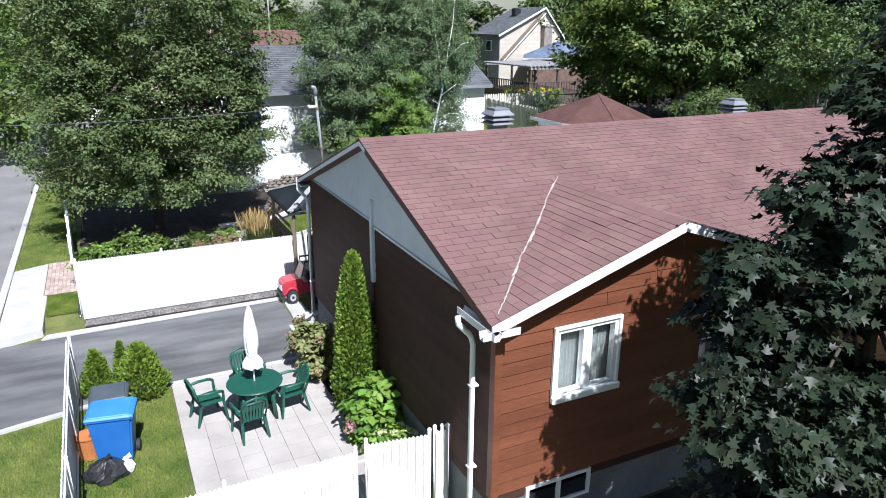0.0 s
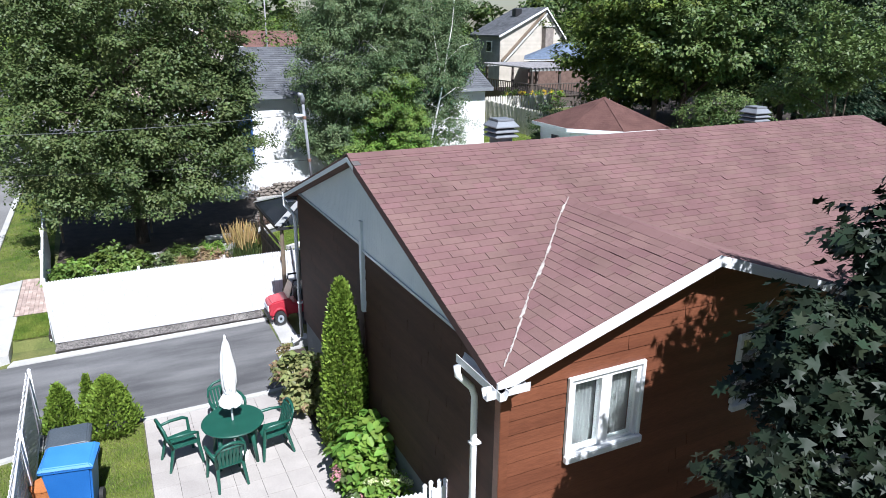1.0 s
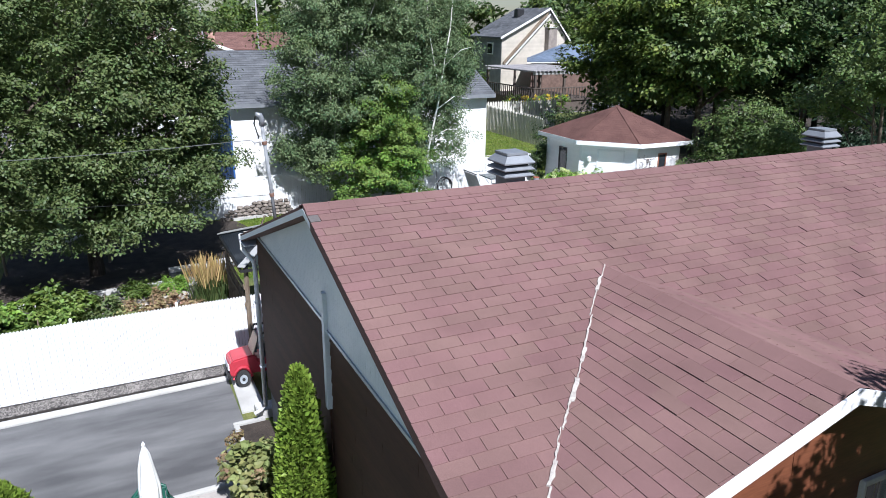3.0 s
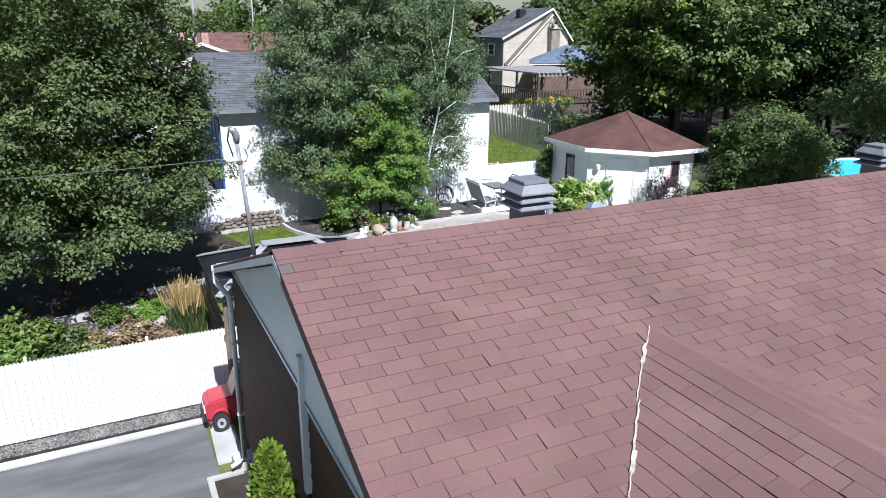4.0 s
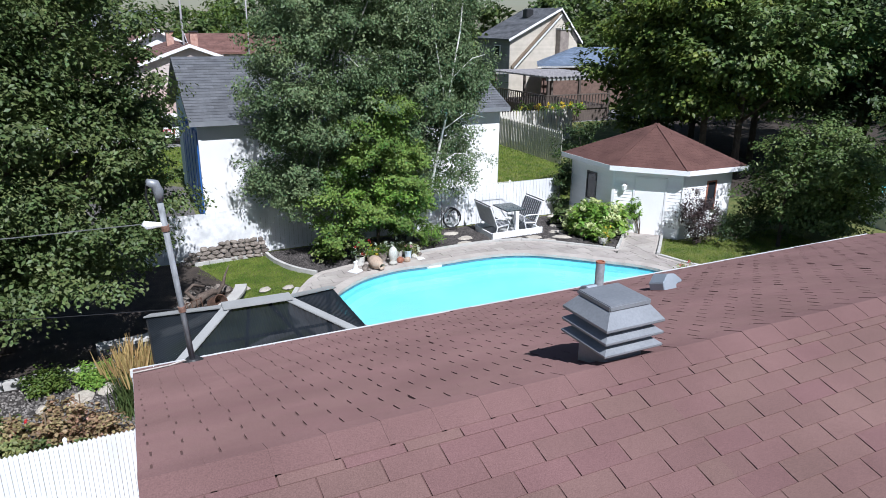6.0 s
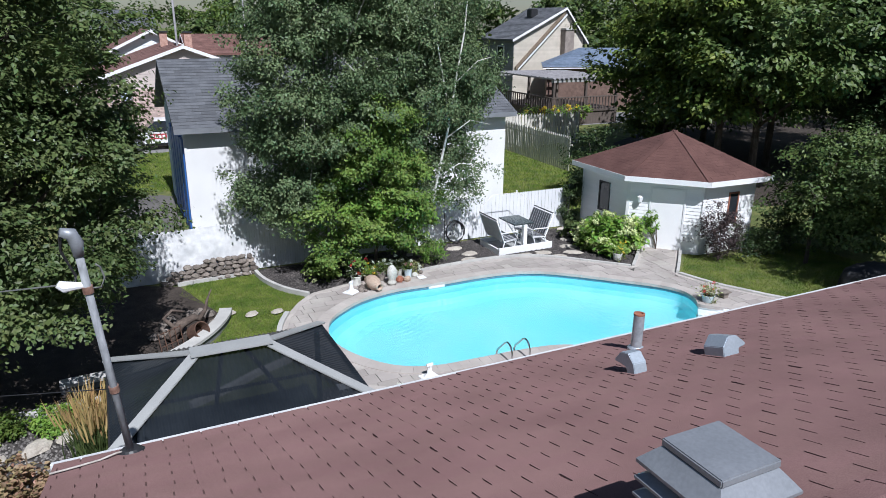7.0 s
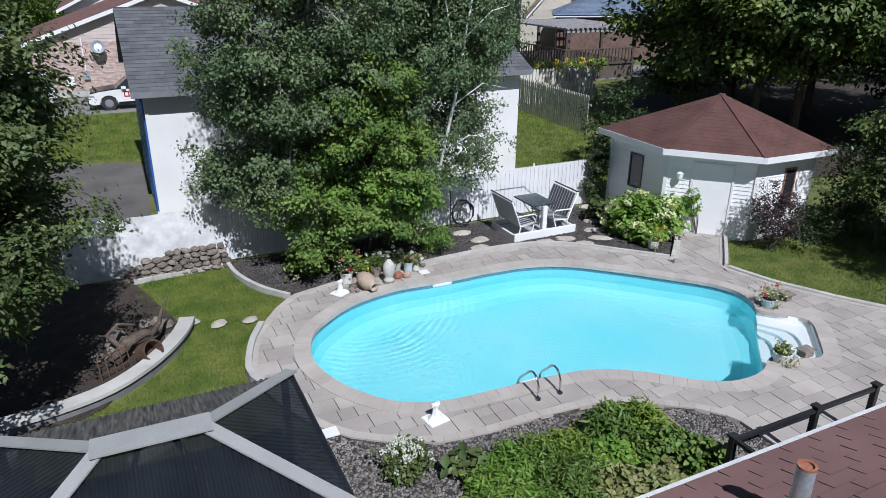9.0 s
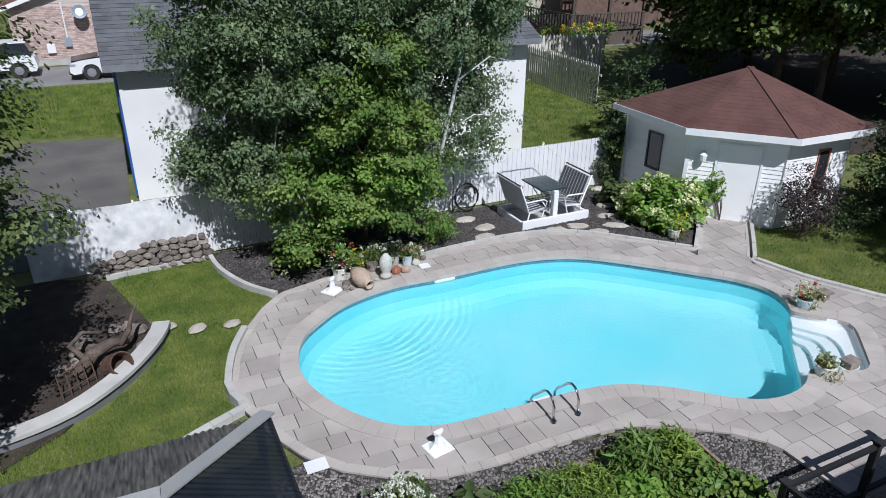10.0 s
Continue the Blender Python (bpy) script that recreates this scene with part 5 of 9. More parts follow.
for pts_, r_ in (([(13.35, 28.75, 1.0), (13.55, 28.5, 2.6), (13.85, 28.35, 4.2), (14.05, 28.3, 5.6), (14.3, 28.3, 6.9), (14.5, 28.4, 8.6)], 0.045), ([(13.85, 28.35, 4.2), (13.72, 28.3, 5.2), (13.45, 28.3, 6.6), (13.3, 28.3, 8.0)], 0.03),
                 ([(13.55, 28.5, 2.7), (14.2, 28.3, 3.1), (14.9, 28.4, 3.0)], 0.018), ([(14.05, 28.3, 5.5), (14.7, 28.2, 6.1), (15.2, 28.3, 6.2)], 0.018), ([(13.8, 28.35, 3.9), (14.5, 28.2, 4.4), (15.3, 28.4, 4.2)], 0.02)):
    part("limb", Shape().tube(pts_, [r_ * (1 - 0.6 * i / (len(pts_) - 1)) for i in range(len(pts_))], 7), m_birch_pale, tall_birch, "pale bare birch stem", smooth=True)
tree("birch_tree", "bushy birch clump with pale stems behind the pool", (10.6, 29.4, -0.05), (10.2, 29.6, 8.2), 0.10,
     [(9.9, 29.4, 4.8, 1.8, 1.6, 2.6), (11.3, 29.2, 5.6, 2.0, 1.6, 3.0), (8.9, 29.6, 3.0, 0.9, 1.0, 1.6), (10.3, 29.6, 8.2, 2.1, 1.7, 2.0), (8.7, 29.7, 5.0, 0.8, 0.9, 1.3), (9.8, 29.2, 2.6, 1.0, 0.9, 1.0)],
     2000, 60, 0.24, 0.090, m_leaf_birch, m_birch, up=0.3, droop=0.4, limbs=20, flat=0.75, shell=0.5, bottom=1.4, lump=14, heart=6000)
tree("young_maple", "bright green shrubby young tree in front of the birches", (11.6, 28.7, -0.05), (11.6, 28.7, 3.6), 0.06,
     [(11.8, 28.1, 2.4, 1.4, 0.9, 1.6), (12.3, 28.2, 1.5, 1.0, 0.7, 0.9), (10.5, 28.2, 1.8, 1.0, 0.7, 1.2), (11.6, 28.1, 4.0, 1.1, 0.9, 1.2)],
     640, 56, 0.20, 0.097, m_leaf_young, up=0.42, limbs=12, extra=(m_leaf_lime, 0.10), bottom=0.62, lump=10, heart=2600)
# maple at the front wall
# Right-hand and sunward crown lobes are unseen, added to shade leaves and wall.
tree("maple_tree", "dark-leaved maple close to the front wall", (7.4, 4.0, GF), (7.3, 4.1, 5.8), 0.10,
     [(6.85, 4.1, 5.95, 0.42, 0.35, 0.55), (6.3, 4.1, 5.35, 0.55, 0.45, 0.5), (7.3, 4.0, 5.2, 1.0, 0.6, 1.0), (6.2, 4.2, 4.3, 0.8, 0.5, 0.75), (5.45, 4.4, 4.5, 0.36, 0.28, 0.5), (6.1, 4.2, 3.2, 1.05, 0.6, 0.85), (7.3, 3.9, 3.7, 1.4, 0.7, 1.3),
      (8.1, 3.9, 5.1, 1.2, 0.7, 1.3), (6.4, 4.0, 1.9, 1.2, 0.7, 0.9), (8.1, 3.8, 2.5, 1.4, 0.8, 1.4), (9.1, 3.9, 4.3, 1.1, 0.7, 1.3), (8.5, 4.1, 6.4, 0.8, 0.55, 0.8), (7.6, 4.1, 6.6, 0.75, 0.5, 0.75), (5.4, 4.4, 3.4, 0.4, 0.35, 0.5), (8.3, 2.6, 5.2, 1.3, 0.9, 1.1), (9.3, 2.6, 5.3, 1.3, 0.9, 1.0), (8.0, 2.3, 4.4, 1.2, 0.9, 1.2), (10.2, 3.4, 5.6, 1.3, 1.2, 1.8), (10.0, 3.6, 2.6, 1.4, 1.2, 1.6), (11.6, 4.0, 4.4, 1.4, 1.2, 2.2)],
     6600, 12, 0.15, 0.125, m_leaf_maple, up=0.5, limbs=18, template=LOBED, faces=LOBED_F, shell=0.5, flat=0.4)
# woods behind the shed
wood = [((31.4, 34.2), 10.0, 3.2, m_leaf_forest), ((32.5, 33.0), 11.5, 4.2, m_leaf_yard), ((32.6, 39.0), 12.5, 4.2, m_leaf_forest), ((36.5, 35.5), 12.5, 4.5, m_leaf_dark), ((38.5, 42.0), 11.0, 4.0, m_leaf_dark), 
        ((37.5, 30.0), 12.0, 4.2, m_leaf_dark), ((42.0, 26.5), 12.0, 4.4, m_leaf_dark), ((44.0, 34.0), 13.0, 5.0, m_leaf_dark), ((45.0, 20.0), 12.0, 4.6, m_leaf_dark), ((47, 13), 12.0, 4.6, m_leaf_dark)]
for (x, y), h, r, lm in wood:
    tree("broadleaf_tree", "tall dark green broadleaf tree in the wood behind the shed", (x, y, -0.05), (x, y, h * 0.75), 0.2,
         [(x, y - 0.4, h * 0.66, r, r * 1.1, h * 0.32), (x + 0.8, y + 1.0, h * 0.32, r * 0.8, r * 0.45, h * 0.27), (x - 0.9, y + 1.2, h * 0.36, r * 0.7, r * 0.45, h * 0.3), (x - 0.5 * r, y - 0.5 * r, h * 0.6, r * 0.5, r * 0.5, h * 0.14), (x + 0.55 * r, y - 0.45 * r, h * 0.56, r * 0.5, r * 0.5, h * 0.14)],
         560, 40, 0.50, 0.25, lm, up=0.5, limbs=8, lump=10, group="wood behind the shed", bottom=2.8 if y < 36 and x < 38 else 1.0, heart=3000)
tree("broadleaf_tree", "rounded leafy small tree beside the shed", (24.3, 23.6, -0.05), (24.3, 23.6, 3.0), 0.07,
     [(25.1, 23.6, 2.3, 1.4, 1.4, 1.8), (25.7, 22.7, 1.9, 1.4, 1.3, 1.6), (24.8, 24.8, 1.4, 0.6, 0.6, 1.1), (26.6, 23.2, 2.2, 1.3, 1.3, 1.6), (25.4, 23.4, 3.3, 1.2, 1.2, 1.0)], 760, 40, 0.25, 0.12, m_leaf_yard, up=0.45, limbs=8, heart=2000)

# Tree added mostly out of view to throw shade on the side lawn.
tree("broadleaf_tree", "added slender high-crowned tree that shades the side lawn", (24.6, 17.6, -0.05), (24.3, 17.8, 6.2), 0.09,
     [(23.5, 17.9, 6.5, 1.3, 1.4, 1.2), (25.2, 18.2, 6.3, 1.5, 1.3, 1.2), (24.2, 16.9, 5.8, 1.5, 1.2, 1.1), (24.6, 19.6, 4.6, 1.3, 1.0, 0.7)], 420, 40, 0.25, 0.12, m_leaf_yard, up=0.45, limbs=8, bottom=3.6, heart=1500)


def shrub(name, label, base, blobs, clumps, per, spread, size, leafm, up=0.5, template=LEAF, faces=LEAF_F, flowers=None, category="shrub", flat=0.8, stems=6, shell=0.5, group="", droop=0.0):
    t = thing(name, label, category, base, group=group)
    C, P, N = crown_points(blobs, clumps, per, spread, shell, flat, base[2] + 0.05, 3)
    s = Shape()
    for i in NR.permutation(len(C))[:stems]:
        lp, lr = limb(base, C[i], 0.018, 0.005, 0.1, 3)
        s.tube(lp, lr, 5)
    part("stem", s, m_bark, t)
    part("foliage", leaves("foliage", P, size, template, faces, up, N * 0.5, droop), leafm, t)
    if flowers:
        fm, count, fr, fs = flowers
        C2, _, _ = crown_points([(*b[:3], b[3] * 1.15, b[4] * 1.15, b[5] * 1.2) for b in blobs], count, 1, 0.01, 0.95, flat, base[2] + 0.1, 1)
        for c in C2:
            d = NR.normal(size=(46, 3))
            d /= np.linalg.norm(d, axis=1)[:, None]
            part("bloom", leaves("bloom", c + d * fr * NR.uniform(0.75, 1.0, 46)[:, None] * np.array([1, 1, 0.8]), fs, LEAF, LEAF_F, 0.2, d * 1.5), fm, t)
    return t


# spruce on the far right
def spruce(x, y, h, r, leafm, n=2600, label="tall dark green spruce behind the houses"):
    t = thing("spruce_tree", label, "tree", (x, y, -0.05))
    part("trunk", Shape().tube([(x, y, -0.1), (x, y, h * 0.5), (x, y, h * 0.98)], [0.16, 0.1, 0.02], 8), m_bark, t, smooth=True)
    k = NR.random(n) ** 0.75
    a = NR.uniform(0, 2 * math.pi, n)
    q = NR.uniform(0.25, 1.0, n)
    zz = h * (1 - k) + 0.2
    rr = r * k * q * (1 + 0.15 * np.sin(9 * k * 6))
    P = np.stack([x + rr * np.cos(a), y + rr * np.sin(a), zz - 0.25 * rr], 1)
    P = (P[:, None, :] + NR.normal(size=(n, 14, 3)) * np.array([0.16, 0.16, 0.08])).reshape(-1, 3)
    aa = np.repeat(a, 14) + NR.normal(size=n * 14) * 0.6
    D = np.stack([np.cos(aa), np.sin(aa), -0.35 + 0.2 * NR.normal(size=n * 14)], 1)
    part("foliage", leaves("needles", P, 0.26, NEEDLE, LEAF_F, 0.5, None, 0, D), leafm, t)
    return t


spruce(37.0, 26.0, 11.5, 3.0, m_leaf_spruce)
spruce(40.5, 21.0, 12.0, 3.2, m_leaf_spruce)
spruce(43.5, 16.0, 12.0, 3.2, m_leaf_spruce)

# ---- neighbouring houses ----
def lap_wall(shape, a, b, z0, z1, step, normal, proud=0.02):
    """Lap boards between two plan points."""
    a, b, nrm = Vector((*a, 0)), Vector((*b, 0)), Vector((*normal, 0))
    z = z0
    while z < z1 - 0.01:
        e = min(z + step, z1)
        q = [a + nrm * proud + Vector((0, 0, z)), b + nrm * proud + Vector((0, 0, z)), b + nrm * proud * 0.3 + Vector((0, 0, e)), a + nrm * proud * 0.3 + Vector((0, 0, e))]
        r = [a - nrm * .01 + Vector((0, 0, z)), b - nrm * .01 + Vector((0, 0, z)), b - nrm * .01 + Vector((0, 0, e)), a - nrm * .01 + Vector((0, 0, e))]
        shape.add(q + r, [(0, 1, 2, 3), (0, 4, 5, 1), (3, 2, 6, 7), (0, 3, 7, 4), (1, 5, 6, 2)])
        z = e


def shingle_strip(p0, pu, pv, ring3, mat_, parent_ob, tab=0.5, expo=0.2, seed=2, thick=0.016):
    o_, u, v, nrm = plane_of(p0, pu, pv)
    if nrm.z < 0:
        nrm = -nrm
    ring = [in_plane(p, o_, u, v) for p in ring3]
    if area(ring) < 0:
        ring = ring[::-1]
    s_ = Shape()
    for q, w, ex in courses(o_, u, v, nrm, ring, tab, expo, seed):
        tab_shape(q, w, ex, o_, u, v, nrm, thick, 0.004, s_)
    return tagged(part("shingle_field", s_, mat_, parent_ob), kind="stuff")


# white neighbour building with blue side
NX0, NX1, NY0, NYR, NEZ, NRZ = 7.0, 19.55, 34.6, 38.3, 3.75, 5.78
nb = thing("neighbour_house", "white stucco house with blue gable side and dark grey roof", "house", (13, 38, -0.06))
s = Shape()
s.box(NX0, NX1, NY0, NY0 + 0.2, -0.1, NEZ - 0.1)
part("wall", s, m_stucco, nb, "sunlit white stucco wall")
s = Shape()
s.solid([(NX0, NY0 + 0.2, -0.1), (NX0, 2 * NYR - NY0, -0.1), (NX0, 2 * NYR - NY0, NEZ - 0.1), (NX0, NYR, NRZ - 0.15), (NX0, NY0 + 0.2, NEZ)], (0.2, 0, 0))
part("side_wall", s, m_paleblue, nb, "pale blue gable side")
part("end_wall", Shape().box(NX1 - 0.2, NX1, NY0 + 0.2, 2 * NYR - NY0, -0.1, NEZ - 0.1), m_stucco, nb)
part("rear_wall", Shape().box(NX0 + 0.2, NX1 - 0.2, 2 * NYR - NY0 - 0.2, 2 * NYR - NY0, -0.1, NEZ - 0.1), m_stucco, nb)
for k in range(5):
    y0 = NY0 + 0.15 + k * 1.0
    part("blue_panel", Shape().box(NX0 - 0.09, NX0, y0, y0 + 0.78, 0.0, 3.3), m_navy, nb, "dark blue painted panel", bevel=0.01)
part("corner_board", Shape().box(NX0 - 0.04, NX0 + 0.05, NY0 - 0.03, NY0 + 0.14, -0.08, NEZ - 0.1), m_stucco, nb)
nroof = part("roof", Shape().solid([(NX0 - 0.35, NY0 - 0.45, NEZ), (NX0 - 0.35, NYR, NRZ), (NX0 - 0.35, 2 * NYR - NY0 + 0.45, NEZ), (NX0 - 0.35, 2 * NYR - NY0 + 0.45, NEZ - 0.14), (NX0 - 0.35, NYR, NRZ - 0.14), (NX0 - 0.35, NY0 - 0.45, NEZ - 0.14)], (NX1 - NX0 + 0.6, 0, 0)), m_slate, nb)
shingle_strip((NX0 - 0.35, NY0 - 0.45, NEZ), (NX1, NY0 - 0.45, NEZ), (NX0 - 0.35, NYR, NRZ), [(NX0 - 0.35, NY0 - 0.45, NEZ), (NX1 + 0.25, NY0 - 0.45, NEZ), (NX1 + 0.25, NYR, NRZ), (NX0 - 0.35, NYR, NRZ)], m_slate, nroof)
part("eave_board", Shape().box(NX0 - 0.35, NX1 + 0.25, NY0 - 0.47, NY0 - 0.452, NEZ - 0.17, NEZ + 0.01), m_vent, nroof)
part("soffit", Shape().box(NX0 - 0.3, NX1 + 0.2, NY0 - 0.44, NY0, NEZ - 0.18, NEZ - 0.145), m_paleblue, nroof)
for wx in (15.2,):
    w_ = part("window", Shape().box(wx, wx + 1.0, NY0 - 0.05, NY0 + 0.0, 1.0, 2.5), m_navy, nb, "blue framed window")
    part("pane", Shape().box(wx + 0.08, wx + 0.92, NY0 - 0.06, NY0 - 0.052, 1.08, 2.42), m_pane_dark, w_)


def gable_house(name, label, x0, x1, y0, y1, ez, rz, ridge_axis, wallm, roofm, step=0.2, over=0.4, base=-0.06, fasciam=None, windows=(), peak=None):
    h_ = thing(name, label, "house", ((x0 + x1) / 2, (y0 + y1) / 2, base))
    if ridge_axis == "y":
        xm = peak or (x0 + x1) / 2
        tri = lambda y: [(x0, y, ez), (x1, y, ez), (xm, y, rz - 0.15)]
        A = [(x0 - over, ez - over * (rz - ez) / (xm - x0)), (xm, rz), (x1 + over, ez - over * (rz - ez) / (x1 - xm))]
        rp = [(A[0][0], y0 - over, A[0][1]), (A[1][0], y0 - over, A[1][1]), (A[2][0], y0 - over, A[2][1])]
        d = (0, y1 - y0 + 2 * over, 0)
    else:
        ym = (y0 + y1) / 2
        tri = lambda x: [(x, y0, ez), (x, y1, ez), (x, ym, rz - 0.15)]
        A = [(y0 - over, ez - over * (rz - ez) / (ym - y0)), (ym, rz), (y1 + over, ez - over * (rz - ez) / (ym - y0))]
        rp = [(x0 - over, A[0][0], A[0][1]), (x0 - over, A[1][0], A[1][1]), (x0 - over, A[2][0], A[2][1])]
        d = (x1 - x0 + 2 * over, 0, 0)
    core = Shape().box(x0, x1, y0, y1, base - 0.05, ez)
    if ridge_axis == "y":
        core.solid(tri(y0), (0, y1 - y0, 0))
    else:
        core.solid(tri(x0), (x1 - x0, 0, 0))
    part("wall", core, wallm, h_)
    lap = Shape()
    lap_wall(lap, (x0, y0), (x1, y0), base, ez, step, (0, -1))
    lap_wall(lap, (x0, y1), (x0, y0), base, ez, step, (-1, 0))
    if ridge_axis == "y":
        z = ez
        while z < rz - 0.3:
            k = (rz - z - 0.2) / (rz - ez)
            lap_wall(lap, (xm - (xm - x0) * k, y0), (xm + (x1 - xm) * k, y0), z, z + step, step, (0, -1))
            z += step
    else:
        z = ez
        while z < rz - 0.3:
            k = (rz - z - 0.2) / (rz - ez)
            lap_wall(lap, (x0, ym + (ym - y0) * k), (x0, ym - (ym - y0) * k), z, z + step, step, (-1, 0))
            z += step
    tagged(part("siding_field", lap, wallm, h_), kind="stuff")
    lo = [Vector(p) - Vector((0, 0, 0.16)) for p in rp]
    rf = part("roof", Shape().solid([rp[0], rp[1], rp[2], lo[2], lo[1], lo[0]], d), roofm, h_)
    D = Vector(d)
    shingle_strip(rp[0], Vector(rp[0]) + D, rp[1], [rp[0], Vector(rp[0]) + D, Vector(rp[1]) + D, rp[1]], roofm, rf, 0.6, 0.25, 3, 0.02)
    shingle_strip(rp[2], Vector(rp[2]) + D, rp[1], [rp[2], Vector(rp[2]) + D, Vector(rp[1]) + D, rp[1]], roofm, rf, 0.6, 0.25, 4, 0.02)
    back = Vector((0, -0.03, 0)) if ridge_axis == "y" else Vector((-0.03, 0, 0))
    for i in (0, 1):
        p, q = Vector(rp[i]), Vector(rp[i + 1])
        part("fascia", Shape().solid([p + back, q + back, q + back - Vector((0, 0, 0.22)), p + back - Vector((0, 0, 0.22))], -back * 0.95), fasciam or m_white, rf)
    for face, a, b, z0, z1 in windows:
        if face == "y":
            w_ = part("window", Shape().box(a, b, y0 - 0.07, y0 - 0.0, z0, z1), m_white, h_, "white framed window")
            part("pane", Shape().box(a + 0.1, b - 0.1, y0 - 0.085, y0 - 0.072, z0 + 0.1, z1 - 0.1), m_pane_dark, w_)
        else:
            w_ = part("window", Shape().box(x0 - 0.07, x0, a, b, z0, z1), m_white, h_, "white framed window")
            part("pane", Shape().box(x0 - 0.085, x0 - 0.072, a + 0.1, b - 0.1, z0 + 0.1, z1 - 0.1), m_pane_dark, w_)
    return h_


# tall beige house in the distance
bh = gable_house("neighbour_house", "two-storey beige house with grey side wall and dark roof", 40.2, 48.1, 68.0, 74.0, 6.0, 8.75, "y", m_beige_siding, m_slate, peak=45.75)
lap = Shape()
lap_wall(lap, (40.15, 74.0), (40.15, 68.0), -0.06, 5.9, 0.2, (-1, 0))
tagged(part("grey_siding_field", lap, m_grey_siding, bh), kind="stuff")
w_ = part("window", Shape().box(40.02, 40.12, 69.6, 70.8, 4.0, 5.2), m_white, bh, "white framed window")
part("pane", Shape().box(40.0, 40.015, 69.7, 70.7, 4.1, 5.1), m_pane_dark, w_)
part("diagonal_flashing", Shape().solid([(45.9, 67.72, 8.15), (40.6, 67.72, 3.1), (40.6, 67.72, 2.96), (45.9, 67.72, 8.01)], (0, 0.2, 0)), m_white, bh, "white edge of the sloping trim")
part("roof_hood", Shape().box(43.6, 44.4, 70.6, 71.4, 7.8, 8.6), m_dark, bh, "dark roof ventilator", bevel=0.05)
part("diagonal_fascia", Shape().solid([(45.6, 67.7, 8.35), (40.3, 67.7, 3.3), (40.3, 67.7, 3.0), (45.6, 67.7, 8.05)], (0, 0.2, 0)), m_wood, bh, "dark brown sloping trim")
m_brown_brick = mat("brown_brick", (0.115, 0.072, 0.058), (0.17, 0.11, 0.09), scale=3, rough=0.95, fine=20, grain=0.25)
m_chimney = mat("grey_brown_brick", (0.20, 0.17, 0.15), (0.30, 0.26, 0.23), scale=3, rough=0.95, fine=20, grain=0.25)
ch = thing("brick_chimney", "tall brown brick chimney on the beige house", "chimney", (46.0, 67.6, -0.06))
part("shaft", Shape().box(45.45, 46.5, 67.2, 67.95, -0.06, 6.7), m_chimney, ch, bevel=0.03)
part("cap", Shape().box(45.38, 46.57, 67.1, 68.05, 6.7, 6.85), m_concrete, ch)
ext = thing("house_extension", "low brick extension with a blue hipped shingle roof", "house", (45.5, 64.5, -0.06))
part("wall", Shape().prism([(39.5, 61.2), (52.6, 61.2), (52.6, 66.9), (43.2, 66.9)], -0.1, 3.5), m_brown_brick, ext)
HE, HR = [(38.6, 60.6, 3.72), (53.2, 60.6, 3.5), (53.2, 67.0, 3.6), (42.7, 67.0, 3.72)], [(45.0, 64.2, 5.15), (53.2, 64.2, 5.1)]
xr = part("roof", Shape().solid(HE, (0, 0, -0.14)), m_white, ext)
for p0, p1, ring in ((HE[0], HE[1], (HE[0], HE[1], HR[1], HR[0])), (HE[3], HE[0], (HE[3], HE[0], HR[0]))):
    part("roof_plane", Shape().solid(ring, (0, 0, -0.06)), m_blue_roof, xr)
    shingle_strip(p0, p1, HR[0], ring, m_blue_roof, xr, 0.6, 0.22, 6, 0.02)
# pink brick bungalow beyond the lawn
bb = gable_house("neighbour_house", "pink brick bungalow with brown roof", 2.6, 16.7, 58.5, 70.0, 3.15, 5.72, "y", m_pink_siding, m_brown_roof, over=0.4)
lay = Shape()
zb, rowk = 0.3, 0
while zb < 3.0:
    xb = 2.6 - (0.12 if rowk % 2 else 0)
    while xb < 16.5:
        lay.box(max(2.6, xb), min(16.7, xb + 0.232), 58.43, 58.49, zb, zb + 0.075)
        xb += 0.245
    zb += 0.088
    rowk += 1
m_pink_brick = mat("pink_brick", (0.46, 0.34, 0.30), (0.60, 0.47, 0.42), scale=5, rough=0.95, fine=30, vary=0.22, by="island", grain=0.15)
tagged(part("brickwork", lay, m_pink_brick, bb), kind="stuff")
part("brick_footing", Shape().box(2.6, 16.7, 58.44, 58.485, -0.06, 0.29), m_concrete, bb)
gable_house("neighbour_house", "low house with white gable and brown roof", 4.2, 13.2, 72.0, 82.0, 4.3, 6.54, "y", m_white, m_brown_roof, over=0.5)
gable_house("neighbour_house", "low brown-roofed house behind the bungalow", 12.0, 20.0, 75.0, 82.0, 4.7, 6.1, "x", m_white, m_brown_roof)
gable_house("neighbour_house", "distant house with a dark roof", 4.5, 11.5, 108.0, 116.0, 6.3, 8.5, "x", m_grey_siding, m_slate)

# far woods closing the view
def far_wood(name, label, spots, size, leafm):
    P, T_ = [], []
    for x, y, r, h in spots:
        C, Q, M_ = crown_points([(x, y, h * 0.55, r, r, h * 0.45), (x + r * .4, y, h * 0.35, r, r, h * 0.35)], 130, 22, 0.75, 0.6, 0.7, 0.3)
        P.append(Q)
        T_.append(M_)
    part_ob = whole(name, leaves(name, np.concatenate(P), size, LEAF, LEAF_F, 0.45, np.concatenate(T_) * 0.7), leafm, label, "trees", kind="stuff")
    return part_ob


spots = []
fr = random.Random(9)
for k in range(64):
    a = -62 + 114 * k / 63
    d = fr.uniform(95, 125)
    yaw = radians(26.2 + a)
    spots.append((d * math.sin(yaw), d * math.cos(yaw), fr.uniform(3.5, 5.5), fr.uniform(8.5, 11.5)))
far_wood("far_woods", "distant belt of green trees beyond the houses", spots, 0.75, m_leaf_far)
